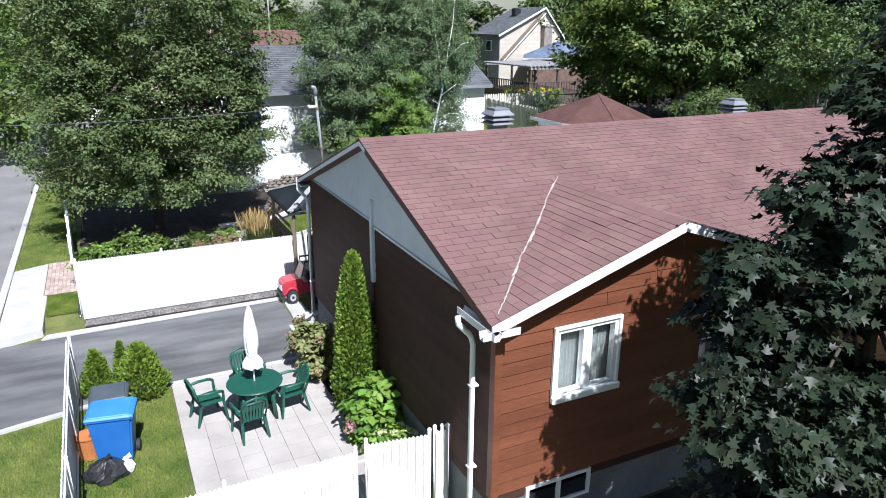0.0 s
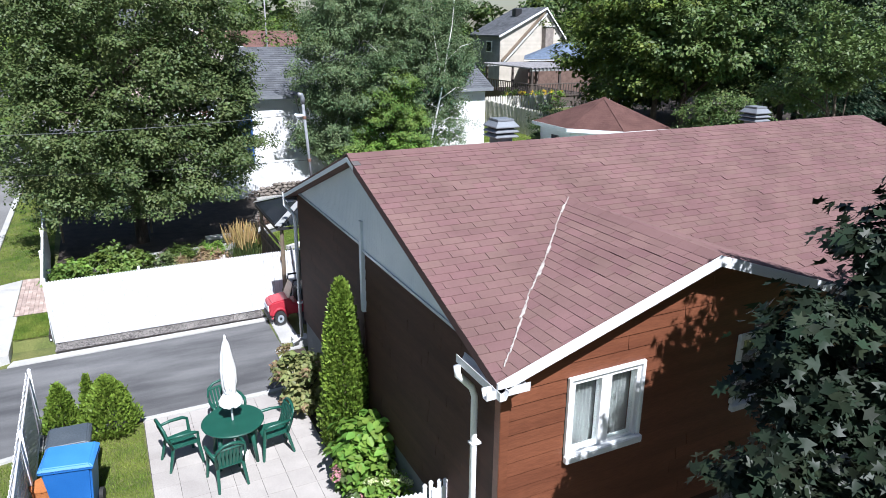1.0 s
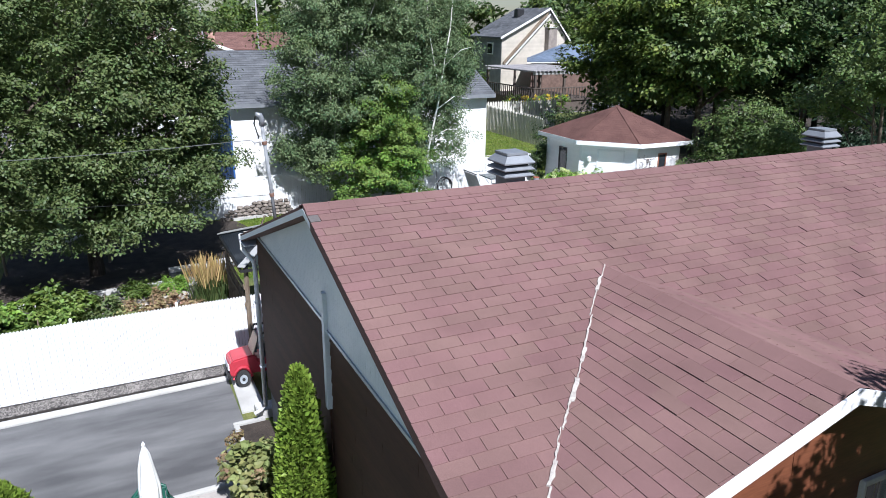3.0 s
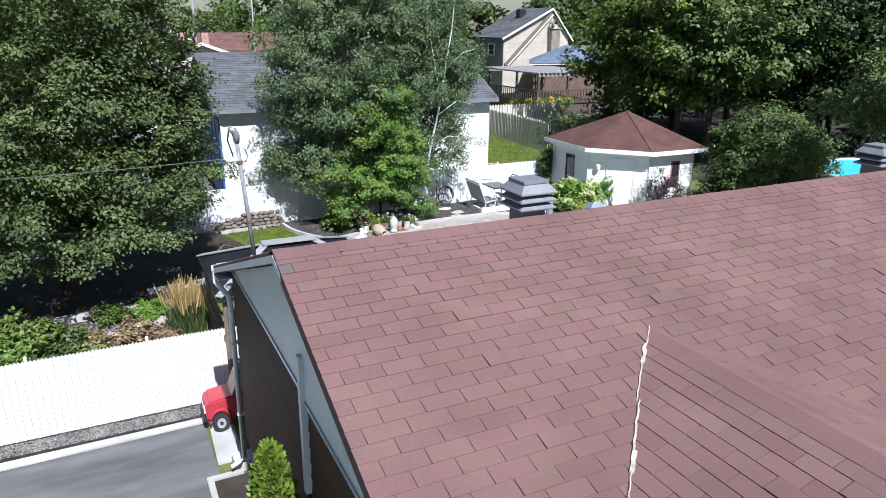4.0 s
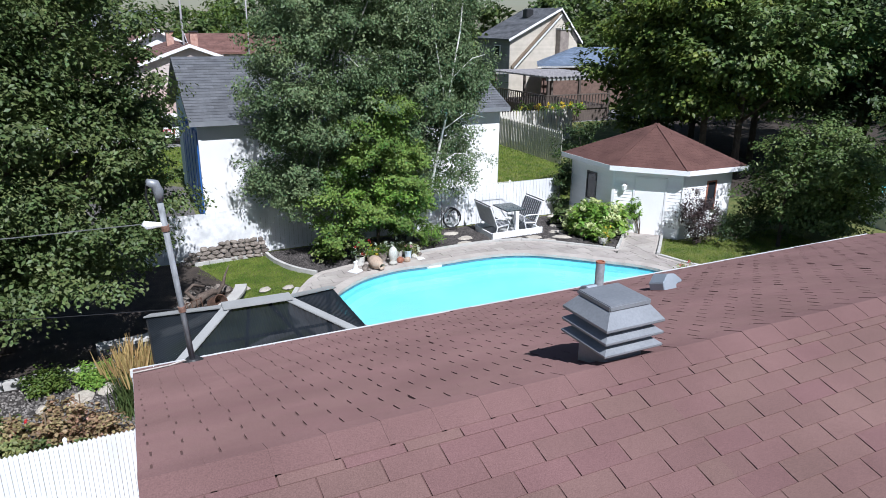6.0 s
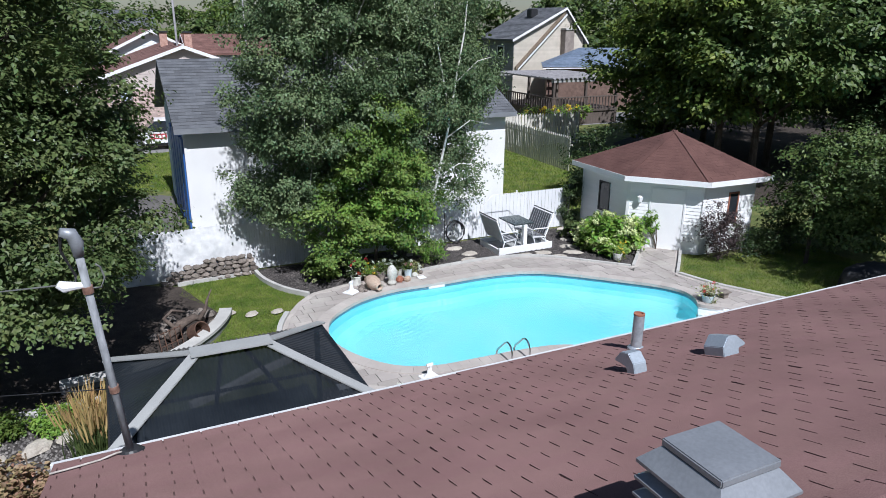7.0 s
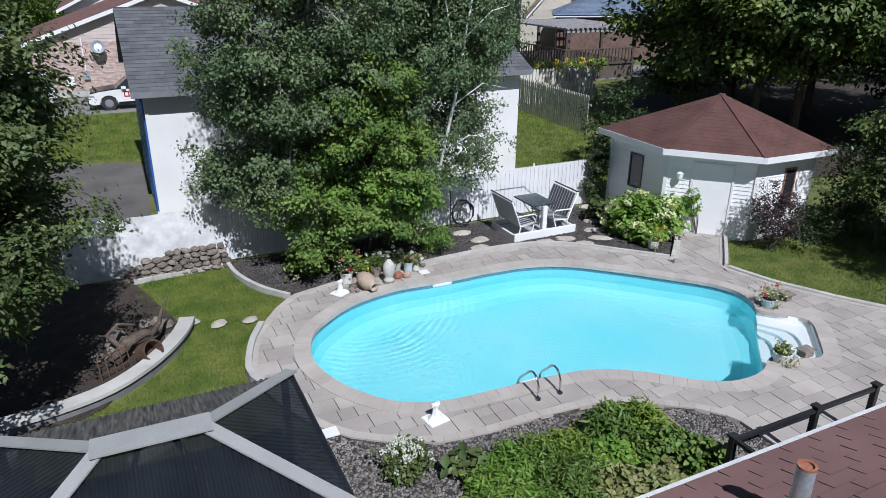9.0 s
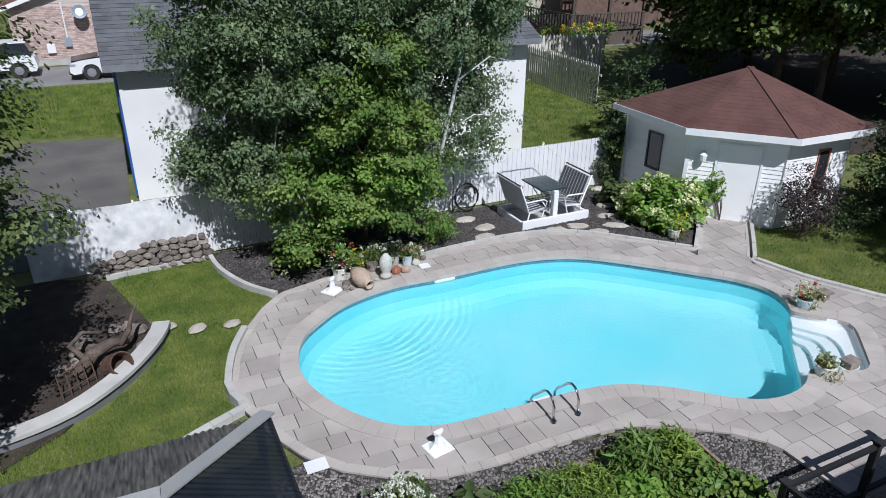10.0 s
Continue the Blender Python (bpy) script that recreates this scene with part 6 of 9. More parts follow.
mid = [(16.5, 50, 3.0, 8.0), (20.5, 52, 3.2, 8.0), (25, 55, 3.2, 8.0), (-5, 42, 3.2, 9), (-7, 50, 4, 9), (-3.5, 64, 4, 10), (20, 68, 4.5, 9), (27, 74, 4.5, 9.5), (34, 84, 5, 10), (19, 90, 4, 9), (15, 96, 5, 10), (-9, 70, 4, 9), (44, 46, 4, 10), (50, 48, 4, 10.5), (56, 42, 5, 12), (58, 78, 4, 9), (-9, 86, 4, 9), (-3, 90, 4, 8.5), (3, 94, 4.5, 9), (10, 100, 4.5, 9), (-14, 60, 4, 9), (24, 100, 5, 10)]
far_wood("middle_woods", "green garden trees among the neighbouring houses", mid, 0.42, m_leaf_wood)

# ---- fences ----
def slat_fence(name, label, a, b, base, top, posts, limit=300, pitch=0.062):
    """Chain-link fence filled with white privacy slats, with a saw-toothed top."""
    a, b = Vector((*a, 0)), Vector((*b, 0))
    d = (b - a)
    L = d.length
    d.normalize()
    nrm = Vector((-d.y, d.x, 0))
    t = thing(name, label, "fence", (a + b) / 2 + Vector((0, 0, base)))
    n_ = int(L / pitch)
    for i in range(n_):
        c = a + d * (pitch * (i + 0.5))
        w = pitch * 0.468
        o_ = nrm * (0.004 if i % 2 else -0.004)
        q = [c - d * w + o_ + Vector((0, 0, base)), c + d * w + o_ + Vector((0, 0, base)), c + d * w + o_ + Vector((0, 0, top - 0.02)), c + o_ + Vector((0, 0, top + 0.015)), c - d * w + o_ + Vector((0, 0, top - 0.02))]
        part("slat", Shape().solid(q, nrm * 0.008), m_white_slat, t)
    for k in posts:
        c = a + d * k + nrm * 0.055
        p_ = part("post", Shape().tube([c + Vector((0, 0, base - 0.1)), c + Vector((0, 0, top + 0.04))], 0.028, 10), m_white, t, smooth=True)
        part("post_cap", Shape().lathe([(0.034, 0), (0.034, 0.02), (0.015, 0.045)], 10, Matrix.Translation(c + Vector((0, 0, top + 0.035)))), m_white, p_)
    for z in (base + 0.06, top - 0.06):
        part("rail", Shape().tube([a + nrm * 0.04 + Vector((0, 0, z)), b + nrm * 0.04 + Vector((0, 0, z))], 0.016, 8), m_white, t)
    return t


slat_fence("slat_fence", "white privacy-slat fence between driveway and side garden", (-1.08, 18.36), (4.75, 18.36), GF + 0.04, 1.33, (0, 2.0, 4.0, 5.7))
slat_fence("slat_fence", "white slat fence running along the side garden", (-1.12, 18.45), (-1.45, 25.5), GF + 0.04, 1.33, (2.3, 4.6, 6.9))
slat_fence("slat_fence", "white slat fence beside the bins and front lawn", (-1.21, 14.25), (-1.13, 7.6), GF + 0.04, 1.05, (0.02, 2.2, 4.4, 6.6))
slat_fence("slat_fence", "white slat fence along the front of the patio", (-1.06, 8.36), (2.74, 8.36), GF + 0.04, 0.98, (0.05, 1.9, 3.78))
g = slat_fence("fence_gate", "white slatted gate between patio fence and house", (2.88, 8.36), (3.86, 8.20), GF + 0.06, 1.06, (0.0, 0.98))
for z in (GF + 0.3, 0.8):
    part("hinge", Shape().tube([(2.74, 8.36, z), (2.84, 8.36, z)], 0.02, 8), m_white, g)
slat_fence("slat_fence", "short white slat fence panel against the house", (3.93, 8.19), (4.14, 8.15), GF + 0.04, 1.10, (0.0, 0.12, 0.2))
slat_fence("slat_fence", "white slat fence behind the pool garden", (8.0, 30.25), (19.95, 30.35), -0.05, 1.42, (0.0, 2.4, 4.8, 7.2, 9.6, 11.9), pitch=0.075)
sf = thing("sheet_fence", "white metal sheet fence with reflection blotches in its colour behind the stone wall", "fence", (6.3, 30.2, -0.05))
for j, (x0, x1, tp) in enumerate(((4.55, 5.5, 1.46), (5.51, 6.75, 1.43), (6.76, 8.0, 1.45))):
    k = 10
    pts = [(x0 + (x1 - x0) * i / k, 30.2 + 0.012 * math.sin(i * 1.3 + j)) for i in range(k + 1)]
    vs = [(x, y + dy, z) for dy in (0, 0.02) for z in (-0.08, tp) for x, y in pts]
    q = k + 1
    s = Shape().add(vs, [(i, i + 1, i + 1 + q, i + q) for i in range(k)] + [(i + 2 * q, i + 3 * q, i + 1 + 3 * q, i + 1 + 2 * q) for i in range(k)] + [(i + q, i + 1 + q, i + 1 + 3 * q, i + 3 * q) for i in range(k)])
    part("sheet", s, m_sheet, sf)
    part("post", Shape().tube([(x0, 30.25, -0.1), (x0, 30.25, tp + 0.03)], 0.025, 8), m_white, sf)

# grey-white picket fence further back
pf = thing("picket_fence", "weathered pale picket fence at the neighbour's lawn", "fence", (25.5, 43.5, -0.06))
a, b = Vector((26.25, 46.2, -0.06)), Vector((25.9, 38.6, -0.06))
d = (b - a).normalized()
nrm = Vector((-d.y, d.x, 0))
m = int((b - a).length / 0.2)
for i in range(m):
    c = a + d * 0.2 * i
    q = [c - d * .07, c + d * .07, c + d * .07 + Vector((0, 0, 1.65)), c + Vector((0, 0, 1.78)), c - d * .07 + Vector((0, 0, 1.65))]
    part("picket", Shape().solid(q, nrm * 0.02), m_picket, pf)
for z in (0.35, 1.3):
    part("rail", Shape().solid([a + nrm * .03 + Vector((0, 0, z)), b + nrm * .03 + Vector((0, 0, z)), b + nrm * .03 + Vector((0, 0, z + .09)), a + nrm * .03 + Vector((0, 0, z + .09))], nrm * 0.04), m_picket, pf)
a2, b2 = Vector((26.0, 46.4, 0.0)), Vector((32.0, 46.0, 0.0))
pf2 = thing("picket_fence", "sunlit cream picket fence below the deck", "fence", (27.5, 46, -0.06))
d = (b2 - a2).normalized()
nrm = Vector((-d.y, d.x, 0))
for i in range(int((b2 - a2).length / 0.2)):
    c = a2 + d * 0.2 * i
    q = [c - d * .08 - Vector((0, 0, .16)), c + d * .08 - Vector((0, 0, .16)), c + d * .08 + Vector((0, 0, 1.8)), c + Vector((0, 0, 1.92)), c - d * .08 + Vector((0, 0, 1.8))]
    part("picket", Shape().solid(q, nrm * 0.02), m_picket, pf2)

# ---- back garden ----
# hard-top gazebo beside the house
GX0, GX1, GY1, GY2, GZE, GZR = 4.26, 7.70, 18.14, 20.9, 2.05, 2.60
R0, R1 = Vector((5.48, 19.42, GZR)), Vector((6.43, 19.40, GZR))
gz = thing("gazebo", "hip-roofed garden gazebo with smoked corrugated panels and grey bars", "gazebo", ((GX0 + GX1) / 2, 19.5, -0.05))
cor = [Vector((GX0, GY1, GZE)), Vector((GX1, GY1, GZE)), Vector((GX1, GY2, GZE)), Vector((GX0, GY2, GZE))]


def corrugated(quad, pitch=0.076, amp=0.012):
    """A corrugated sheet over a quad: two eave corners, then the two upper points."""
    e0, e1, t1, t0 = quad
    n_ = max(8, int((e1 - e0).length / pitch * 4))
    u = (e1 - e0).normalized()
    up_ = (t0 - e0)
    nrm = u.cross((t0 + t1) / 2 - (e0 + e1) / 2).normalized()
    s_ = Shape()
    L = (e1 - e0).length
    a0, a1 = (t0 - e0).dot(u), (t1 - e0).dot(u)
    rise = ((t0 - e0) - u * a0)
    for i in range(n_ + 1):
        x = L * i / n_
        if x < a0:
            k = x / max(a0, 1e-6)
        elif x > a1:
            k = (L - x) / max(L - a1, 1e-6)
        else:
            k = 1.0
        w = amp * math.sin(2 * math.pi * x / pitch)
        s_.v += [tuple(e0 + u * x + nrm * w), tuple(e0 + u * x + rise * k + nrm * w)]
    s_.f = [(2 * i, 2 * i + 2, 2 * i + 3, 2 * i + 1) for i in range(n_)]
    return s_


def bar(a, b, w, h):
    a, b = Vector(a), Vector(b)
    d = (b - a).normalized()
    sd = d.cross(Vector((0, 0, 1))).normalized() * (w / 2)
    up_ = sd.cross(d).normalized() * h
    if up_.z < 0:
        up_ = -up_
    return Shape().add([a - sd, a + sd, b + sd, b - sd, a - sd + up_, a + sd + up_, b + sd + up_, b - sd + up_], [(3, 2, 1, 0), (4, 5, 6, 7), (0, 1, 5, 4), (2, 3, 7, 6), (0, 4, 7, 3), (1, 2, 6, 5)])


# Far panel: dark and pale streaks running up the slope.
m_far_panel = mat("streaked_panel", (0.03, 0.03, 0.03), (0.17, 0.165, 0.15), scale=7, rough=0.6, bump=0.2, grain=0.3, stretch=(4, 0.25, 1))
for quad, mm in (((cor[0], cor[1], R1, R0), m_tinted), ((cor[1], cor[2], R1, R1), m_tinted), ((cor[2], cor[3], R0, R1), m_far_panel), ((cor[3], cor[0], R0, R0), m_tinted)):
    part("roof_panel", corrugated(quad), mm, gz, "dark corrugated smoked panel", smooth=True)
for a, b in ((cor[0], R0), (cor[1], R1), (cor[2], R1), (cor[3], R0)):
    part("hip_bar", bar(a + Vector((0, 0, 0.014)), b + Vector((0, 0, 0.014)), 0.17, 0.03), m_gaz_bar, gz, bevel=0.006)
part("ridge_bar", bar(R0 - Vector((0.1, 0, -0.02)), R1 + Vector((0.1, 0, 0.02)), 0.31, 0.035), m_gaz_bar, gz, bevel=0.006)
for i in range(4):
    a, b = cor[i], cor[(i + 1) % 4]
    part("eave_bar", bar(a - Vector((0, 0, 0.09)), b - Vector((0, 0, 0.09)), 0.05, 0.06), m_dark, gz)
    part("post", Shape().tube([(a.x + (0.12 if a.x < 6 else -0.12), a.y + (0.12 if a.y < 19 else -0.12), -0.08), (a.x + (0.12 if a.x < 6 else -0.12), a.y + (0.12 if a.y < 19 else -0.12), GZE + 0.02)], 0.05, 4), m_wood, gz, "dark weathered wooden post")
for k in (0.35, 0.7):
    a, b = cor[0].lerp(cor[1], k), R0.lerp(R1, k)
    part("rafter", bar(a - Vector((0, 0, 0.06)), b - Vector((0, 0, 0.06)), 0.05, 0.04), m_dark, gz)
part("purlin", bar(cor[0].lerp(R0, 0.5) - Vector((0, 0, 0.05)), cor[1].lerp(R1, 0.5) - Vector((0, 0, 0.05)), 0.05, 0.03), m_dark, gz)
for i in range(15):
    y = GY1 + 0.15 + i * 0.175
    part("screen_board", Shape().box(GX0 + 0.08, GX0 + 0.105, y, y + 0.12, 0.0, 1.35), m_wood, gz, "dark weathered screen board")
for z in (0.2, 1.1, 1.5):
    part("screen_rail", Shape().box(GX0 + 0.05, GX0 + 0.078, GY1 + 0.15, GY2 - 0.15, z, z + 0.08), m_wood, gz)

# corner shed with clipped front
shed = thing("garden_shed", "white five-sided garden shed with brown hipped roof", "shed", (22, 27.8, -0.05))
SW = [(20.12, 29.85), (20.12, 27.42), (21.72, 25.68), (23.95, 25.62), (23.95, 29.85)]
SE = [(19.76, 30.15), (19.70, 27.18), (21.52, 25.26), (24.25, 25.2), (24.3, 30.15)]
SPK, SEZ = Vector((22.05, 27.6, 3.76)), 2.45
core = Shape().prism(SW, -0.1, SEZ - 0.05)
part("wall", core, m_white, shed)
m_lap_white = mat("white_lap", (0.84, 0.84, 0.84), (0.88, 0.88, 0.88), scale=1.5, rough=0.5, bump=0.05, grain=0.04, vary=0.03)
DOOR = (0.30, 0.78)
for i in range(5):
    a, b = Vector((*SW[i], 0)), Vector((*SW[(i + 1) % 5], 0))
    nrm = Vector(((b - a).y, -(b - a).x, 0)).normalized()
    if nrm.dot(Vector((22, 27.6, 0)) - a) > 0:
        nrm = -nrm
    if i > 2:
        continue
    z = -0.02
    while z < SEZ - 0.12:
        spans = [(0.0, 1.0)]
        if i == 1 and z < 2.02:
            spans = [(0.0, DOOR[0]), (DOOR[1], 1.0)]
        if i == 0 and 0.85 < z < 1.95:
            spans = [(0.0, 0.38), (0.62, 1.0)]
        if i == 2 and 0.85 < z < 1.95:
            spans = [(0.0, 0.48), (0.68, 1.0)]
        for u0, u1 in spans:
            p, q = a.lerp(b, u0), a.lerp(b, u1)
            vs = [p + nrm * .022 + Vector((0, 0, z)), q + nrm * .022 + Vector((0, 0, z)), q + nrm * .006 + Vector((0, 0, z + .118)), p + nrm * .006 + Vector((0, 0, z + .118)),
                  p - nrm * .01 + Vector((0, 0, z)), q - nrm * .01 + Vector((0, 0, z)), q - nrm * .01 + Vector((0, 0, z + .118)), p - nrm * .01 + Vector((0, 0, z + .118))]
            part("siding_board", Shape().add(vs, [(0, 1, 2, 3), (4, 7, 6, 5), (0, 4, 5, 1), (3, 2, 6, 7), (0, 3, 7, 4), (1, 5, 6, 2)]), m_lap_white, shed)
        z += 0.118
    M = Matrix((((b - a).normalized().x, nrm.x, 0, a.x), ((b - a).normalized().y, nrm.y, 0, a.y), (0, 0, 1, 0), (0, 0, 0, 1)))
    L = (b - a).length
    part("corner_board", Shape().box(-0.04, 0.06, -0.01, 0.035, -0.03, SEZ - 0.06, M), m_white, shed)
    if i == 1:
        d0, d1 = DOOR[0] * L, DOOR[1] * L
        dr = part("door", Shape().box(d0 + 0.06, d1 - 0.06, 0.0, 0.03, 0.0, 2.02, M), m_lap_white, shed, "plain white shed door", bevel=0.005)
        part("door_frame", Shape().box(d0, d0 + 0.055, -0.01, 0.05, 0.0, 2.08, M).box(d1 - 0.055, d1, -0.01, 0.05, 0.0, 2.08, M).box(d0 + 0.055, d1 - 0.055, -0.01, 0.05, 2.024, 2.08, M), m_white, dr)
        part("door_handle", Shape().tube([M @ Vector((d0 + 0.14, 0.03, 0.95)), M @ Vector((d0 + 0.14, 0.09, 0.95)), M @ Vector((d0 + 0.14, 0.09, 1.05))], 0.018, 8), m_dark, dr)
        part("lock_plate", Shape().box(d0 + 0.11, d0 + 0.17, 0.03, 0.04, 0.86, 0.92, M), m_dark, dr)
        lamp = part("wall_lamp", Shape().box(d0 - 0.36, d0 - 0.26, 0.02, 0.05, 1.62, 1.80, M), m_white, shed, "white outdoor wall lantern")
        part("shade", Shape().lathe([(0.02, 0.08), (0.10, 0.0), (0.075, -0.16), (0.03, -0.20)], 8, M @ Matrix.Translation((d0 - 0.31, 0.13, 1.74))), m_white, lamp)
    if i in (0, 2):
        w0, w1 = (0.38 * L, 0.62 * L) if i == 0 else (0.48 * L, 0.68 * L)
        w_ = part("window", Shape().box(w0, w0 + 0.05, 0, 0.04, 0.9, 1.95, M).box(w1 - 0.05, w1, 0, 0.04, 0.9, 1.95, M).box(w0 + 0.05, w1 - 0.05, 0, 0.04, 0.9, 0.95, M).box(w0 + 0.05, w1 - 0.05, 0, 0.04, 1.9, 1.95, M), m_dark if i == 0 else m_rust, shed, "dark narrow shed window")
        part("pane", Shape().box(w0 + 0.05, w1 - 0.05, 0.005, 0.015, 0.95, 1.9, M), m_pane_dark, w_)
srf = part("roof", Shape().solid([(*p, SEZ - 0.06) for p in SE], (0, 0, 0.05)), m_white, shed)
run = Shape()
for i in range(5):
    a, b = Vector((*SE[i], SEZ)), Vector((*SE[(i + 1) % 5], SEZ))
    part("roof_plane", Shape().solid([a, b, SPK], (0, 0, -0.03)), m_roof_felt, srf)
    if i < 3:
        o_, u, v, nrm = plane_of(a, b, SPK)
        if nrm.z < 0:
            nrm = -nrm
        ring = [in_plane(p, o_, u, v) for p in (a, b, SPK)]
        if area(ring) < 0:
            ring = ring[::-1]
        for q, w, ex in courses(o_, u, v, nrm, ring, seed=20 + i):
            tab_shape(q, w, ex, o_, u, v, nrm, 0.004, 0.003, run)
    nr = (b - a).normalized().cross(Vector((0, 0, 1)))
    mid = (a + b) / 2
    if nr.dot(mid - SPK) < 0:
        nr = -nr
    nr.z = 0
    part("fascia", Shape().solid([a + nr * .012 + Vector((0, 0, .02)), b + nr * .012 + Vector((0, 0, .02)), b + nr * .012 - Vector((0, 0, .15)), a + nr * .012 - Vector((0, 0, .15))], -nr * 0.024), m_white, srf)
m_shed_shingle = mat("shed_shingle", (0.092, 0.048, 0.042), (0.130, 0.069, 0.059), scale=1.6, rough=0.95, bump=0.5, fine=120, vary=0.05, by="island", grain=0.2, spec=0.2)
tagged(part("shingle_field", run, m_shed_shingle, srf), kind="stuff")
for i in (1, 2):
    a = Vector((*SE[i], SEZ + 0.006))
    part("hip_cap", bar(a.lerp(SPK, 0.01), SPK + Vector((0, 0, 0.006)), 0.16, 0.006), m_shed_shingle, srf)


def kerb_line(name, label, pts, w, z0, z1, n, mat_=m_concrete, closed=False):
    """A low kerb built of short blocks along a smooth line."""
    line = smooth_line(pts, n + 1)
    t = line[1:] - line[:-1]
    t = np.vstack([t, t[-1:]])
    t /= np.linalg.norm(t, axis=1)[:, None]
    nr = np.stack([-t[:, 1], t[:, 0]], 1) * w / 2
    k_ = thing(name, label, "edging", (*line[n // 2], z0))
    for i in range(n):
        a, b = line[i], line[i + 1]
        g_ = (b - a) * 0.012
        q = [tuple(a - nr[i] + g_), tuple(b - nr[i + 1] - g_), tuple(b + nr[i + 1] - g_), tuple(a + nr[i] + g_)]
        part("kerb_block", Shape().prism(q if area(q) > 0 else q[::-1], z0, z1), mat_, k_)
    return k_


kerb_line("garden_kerb", "pale concrete kerb round the mulch bed", [(8.17, 30.0), (8.24, 29.2), (8.45, 28.5), (8.75, 27.9), (9.14, 27.4)], 0.10, -0.1, 0.06, 9)
kerb_line("garden_kerb", "pale concrete kerb between lawn and pavers", [(8.27, 26.25), (7.95, 25.6), (7.74, 24.9), (7.66, 24.4), (7.78, 23.95)], 0.12, -0.1, 0.10, 8)
kerb_line("garden_kerb", "pale concrete edging along the gazebo gravel", [(7.86, 23.9), (7.4, 23.7), (6.95, 23.5), (6.3, 23.1), (5.5, 22.7)], 0.14, -0.1, 0.04, 8)
kerb_line("garden_kerb", "thin pale edging under the stone wall", [(5.95, 29.72), (7.0, 29.82), (8.12, 29.92)], 0.08, -0.1, 0.03, 5)
kerb_line("garden_kerb", "pale concrete kerb behind the vegetable bed", [(-1.05, 23.3), (1.2, 23.4), (4.0, 23.48)], 0.16, -0.1, 0.13, 10)
kerb_line("garden_kerb", "brown-grey timber edging of the shed path", [(21.42, 26.12), (20.5, 25.2), (19.68, 24.42)], 0.09, -0.1, 0.10, 3)
kerb_line("garden_kerb", "grey kerb between right lawn and deck", [(19.70, 24.36), (19.98, 23.3), (20.38, 22.5), (20.75, 21.8), (22.0, 19.9)], 0.12, -0.1, 0.07, 14)
kerb_line("garden_kerb", "grey kerb of the hydrangea bed", [(20.3, 26.85), (19.6, 26.15), (18.86, 25.46)], 0.09, -0.1, 0.08, 4)
kerb_line("garden_kerb", "grey kerb of the mulch bed along the deck", [(18.80, 25.50), (17.7, 26.63), (17.1, 27.23), (16.3, 27.72), (15.1, 27.95), (13.4, 27.9), (12.55, 27.8)], 0.09, -0.1, 0.075, 18)
bench = thing("curved_bench_wall", "low curved wall with a white stone cap round the pond", "wall", (5.6, 25.2, -0.05))
arc = smooth_line([(6.86, 26.95), (6.72, 26.5), (6.36, 25.85), (5.85, 25.22), (5.2, 24.72), (4.3, 24.45), (3.2, 24.35)], 19)
t_ = np.gradient(arc, axis=0)
t_ /= np.linalg.norm(t_, axis=1)[:, None]
nr_ = np.stack([-t_[:, 1], t_[:, 0]], 1)
part("base", strip_between(arc - nr_ * 0.11, arc + nr_ * 0.11, -0.1, 0.20), m_foundation, bench, "dark grey wall below the cap")
part("cap", strip_between(arc - nr_ * 0.155, arc + nr_ * 0.155, 0.10, 0.07), m_concrete, bench, "pale stone cap")
rng = random.Random(21)
rw = thing("stone_wall", "dry stacked brown field-stone wall below the fence", "stone wall", (6.9, 30.0, -0.05))
for row in range(5):
    x = 5.5 + row * 0.16
    while x < 8.15:
        w = rng.uniform(0.16, 0.30)
        if row * 0.115 < 0.22 + 0.2 * (x - 5.4):
            part("stone", Shape().rock((x + w / 2, 29.88 + row * 0.05 + rng.uniform(-.03, .03), -0.06 + row * 0.115), w * 0.56, 0.13, 0.11, rng, 7, pose(0, 0, 0, rng.uniform(-12, 12), rng.uniform(-15, 15), rng.uniform(0, 40))), m_stone, rw)
        x += w * 0.98
for x, y, w, l, a in ((6.97, 27.03, .13, .10, 10), (7.45, 26.72, .145, .11, 40), (8.09, 26.63, .13, .10, 20), (14.84, 28.74, .25, .16, 10), (14.55, 28.2, .26, .17, 15), (16.44, 27.86, .24, .14, -10), (17.12, 27.84, .26, .15, -20), (17.4, 27.3, .22, .16, -30),
                      (18.05, 27.46, .26, .14, -30), (18.27, 28.08, .24, .14, -20), (18.7, 28.72, .24, .15, -15), (19.0, 29.2, .2, .14, -10), (19.4, 29.9, .24, .16, 0), (14.66, 29.42, .24, .15, 5), (12.35, 27.98, .2, .16, 0)):
    whole("flagstone", Shape().rock((x, y, -0.05), w * 1.25, l * 1.25, 0.085, rng, 8, pose(0, 0, 0, 0, 0, a)), m_flag, "pale irregular sandstone stepping stone", "stepping stone", group="stepping stones")
for x, y, w in ((1.9, 20.95, .3), (2.9, 22.3, .32), (3.35, 22.5, .25), (2.3, 22.1, .2), (0.6, 22.2, .3), (1.5, 21.8, .2), (2.75, 21.4, .22)):
    whole("flagstone", Shape().rock((x, y, -0.04), w, w * 0.7, 0.12, rng, 8, pose(0, 0, 0, 0, 0, rng.uniform(0, 90))), m_flag, "pale flat stone in the vegetable bed", "stepping stone", group="bed stones")
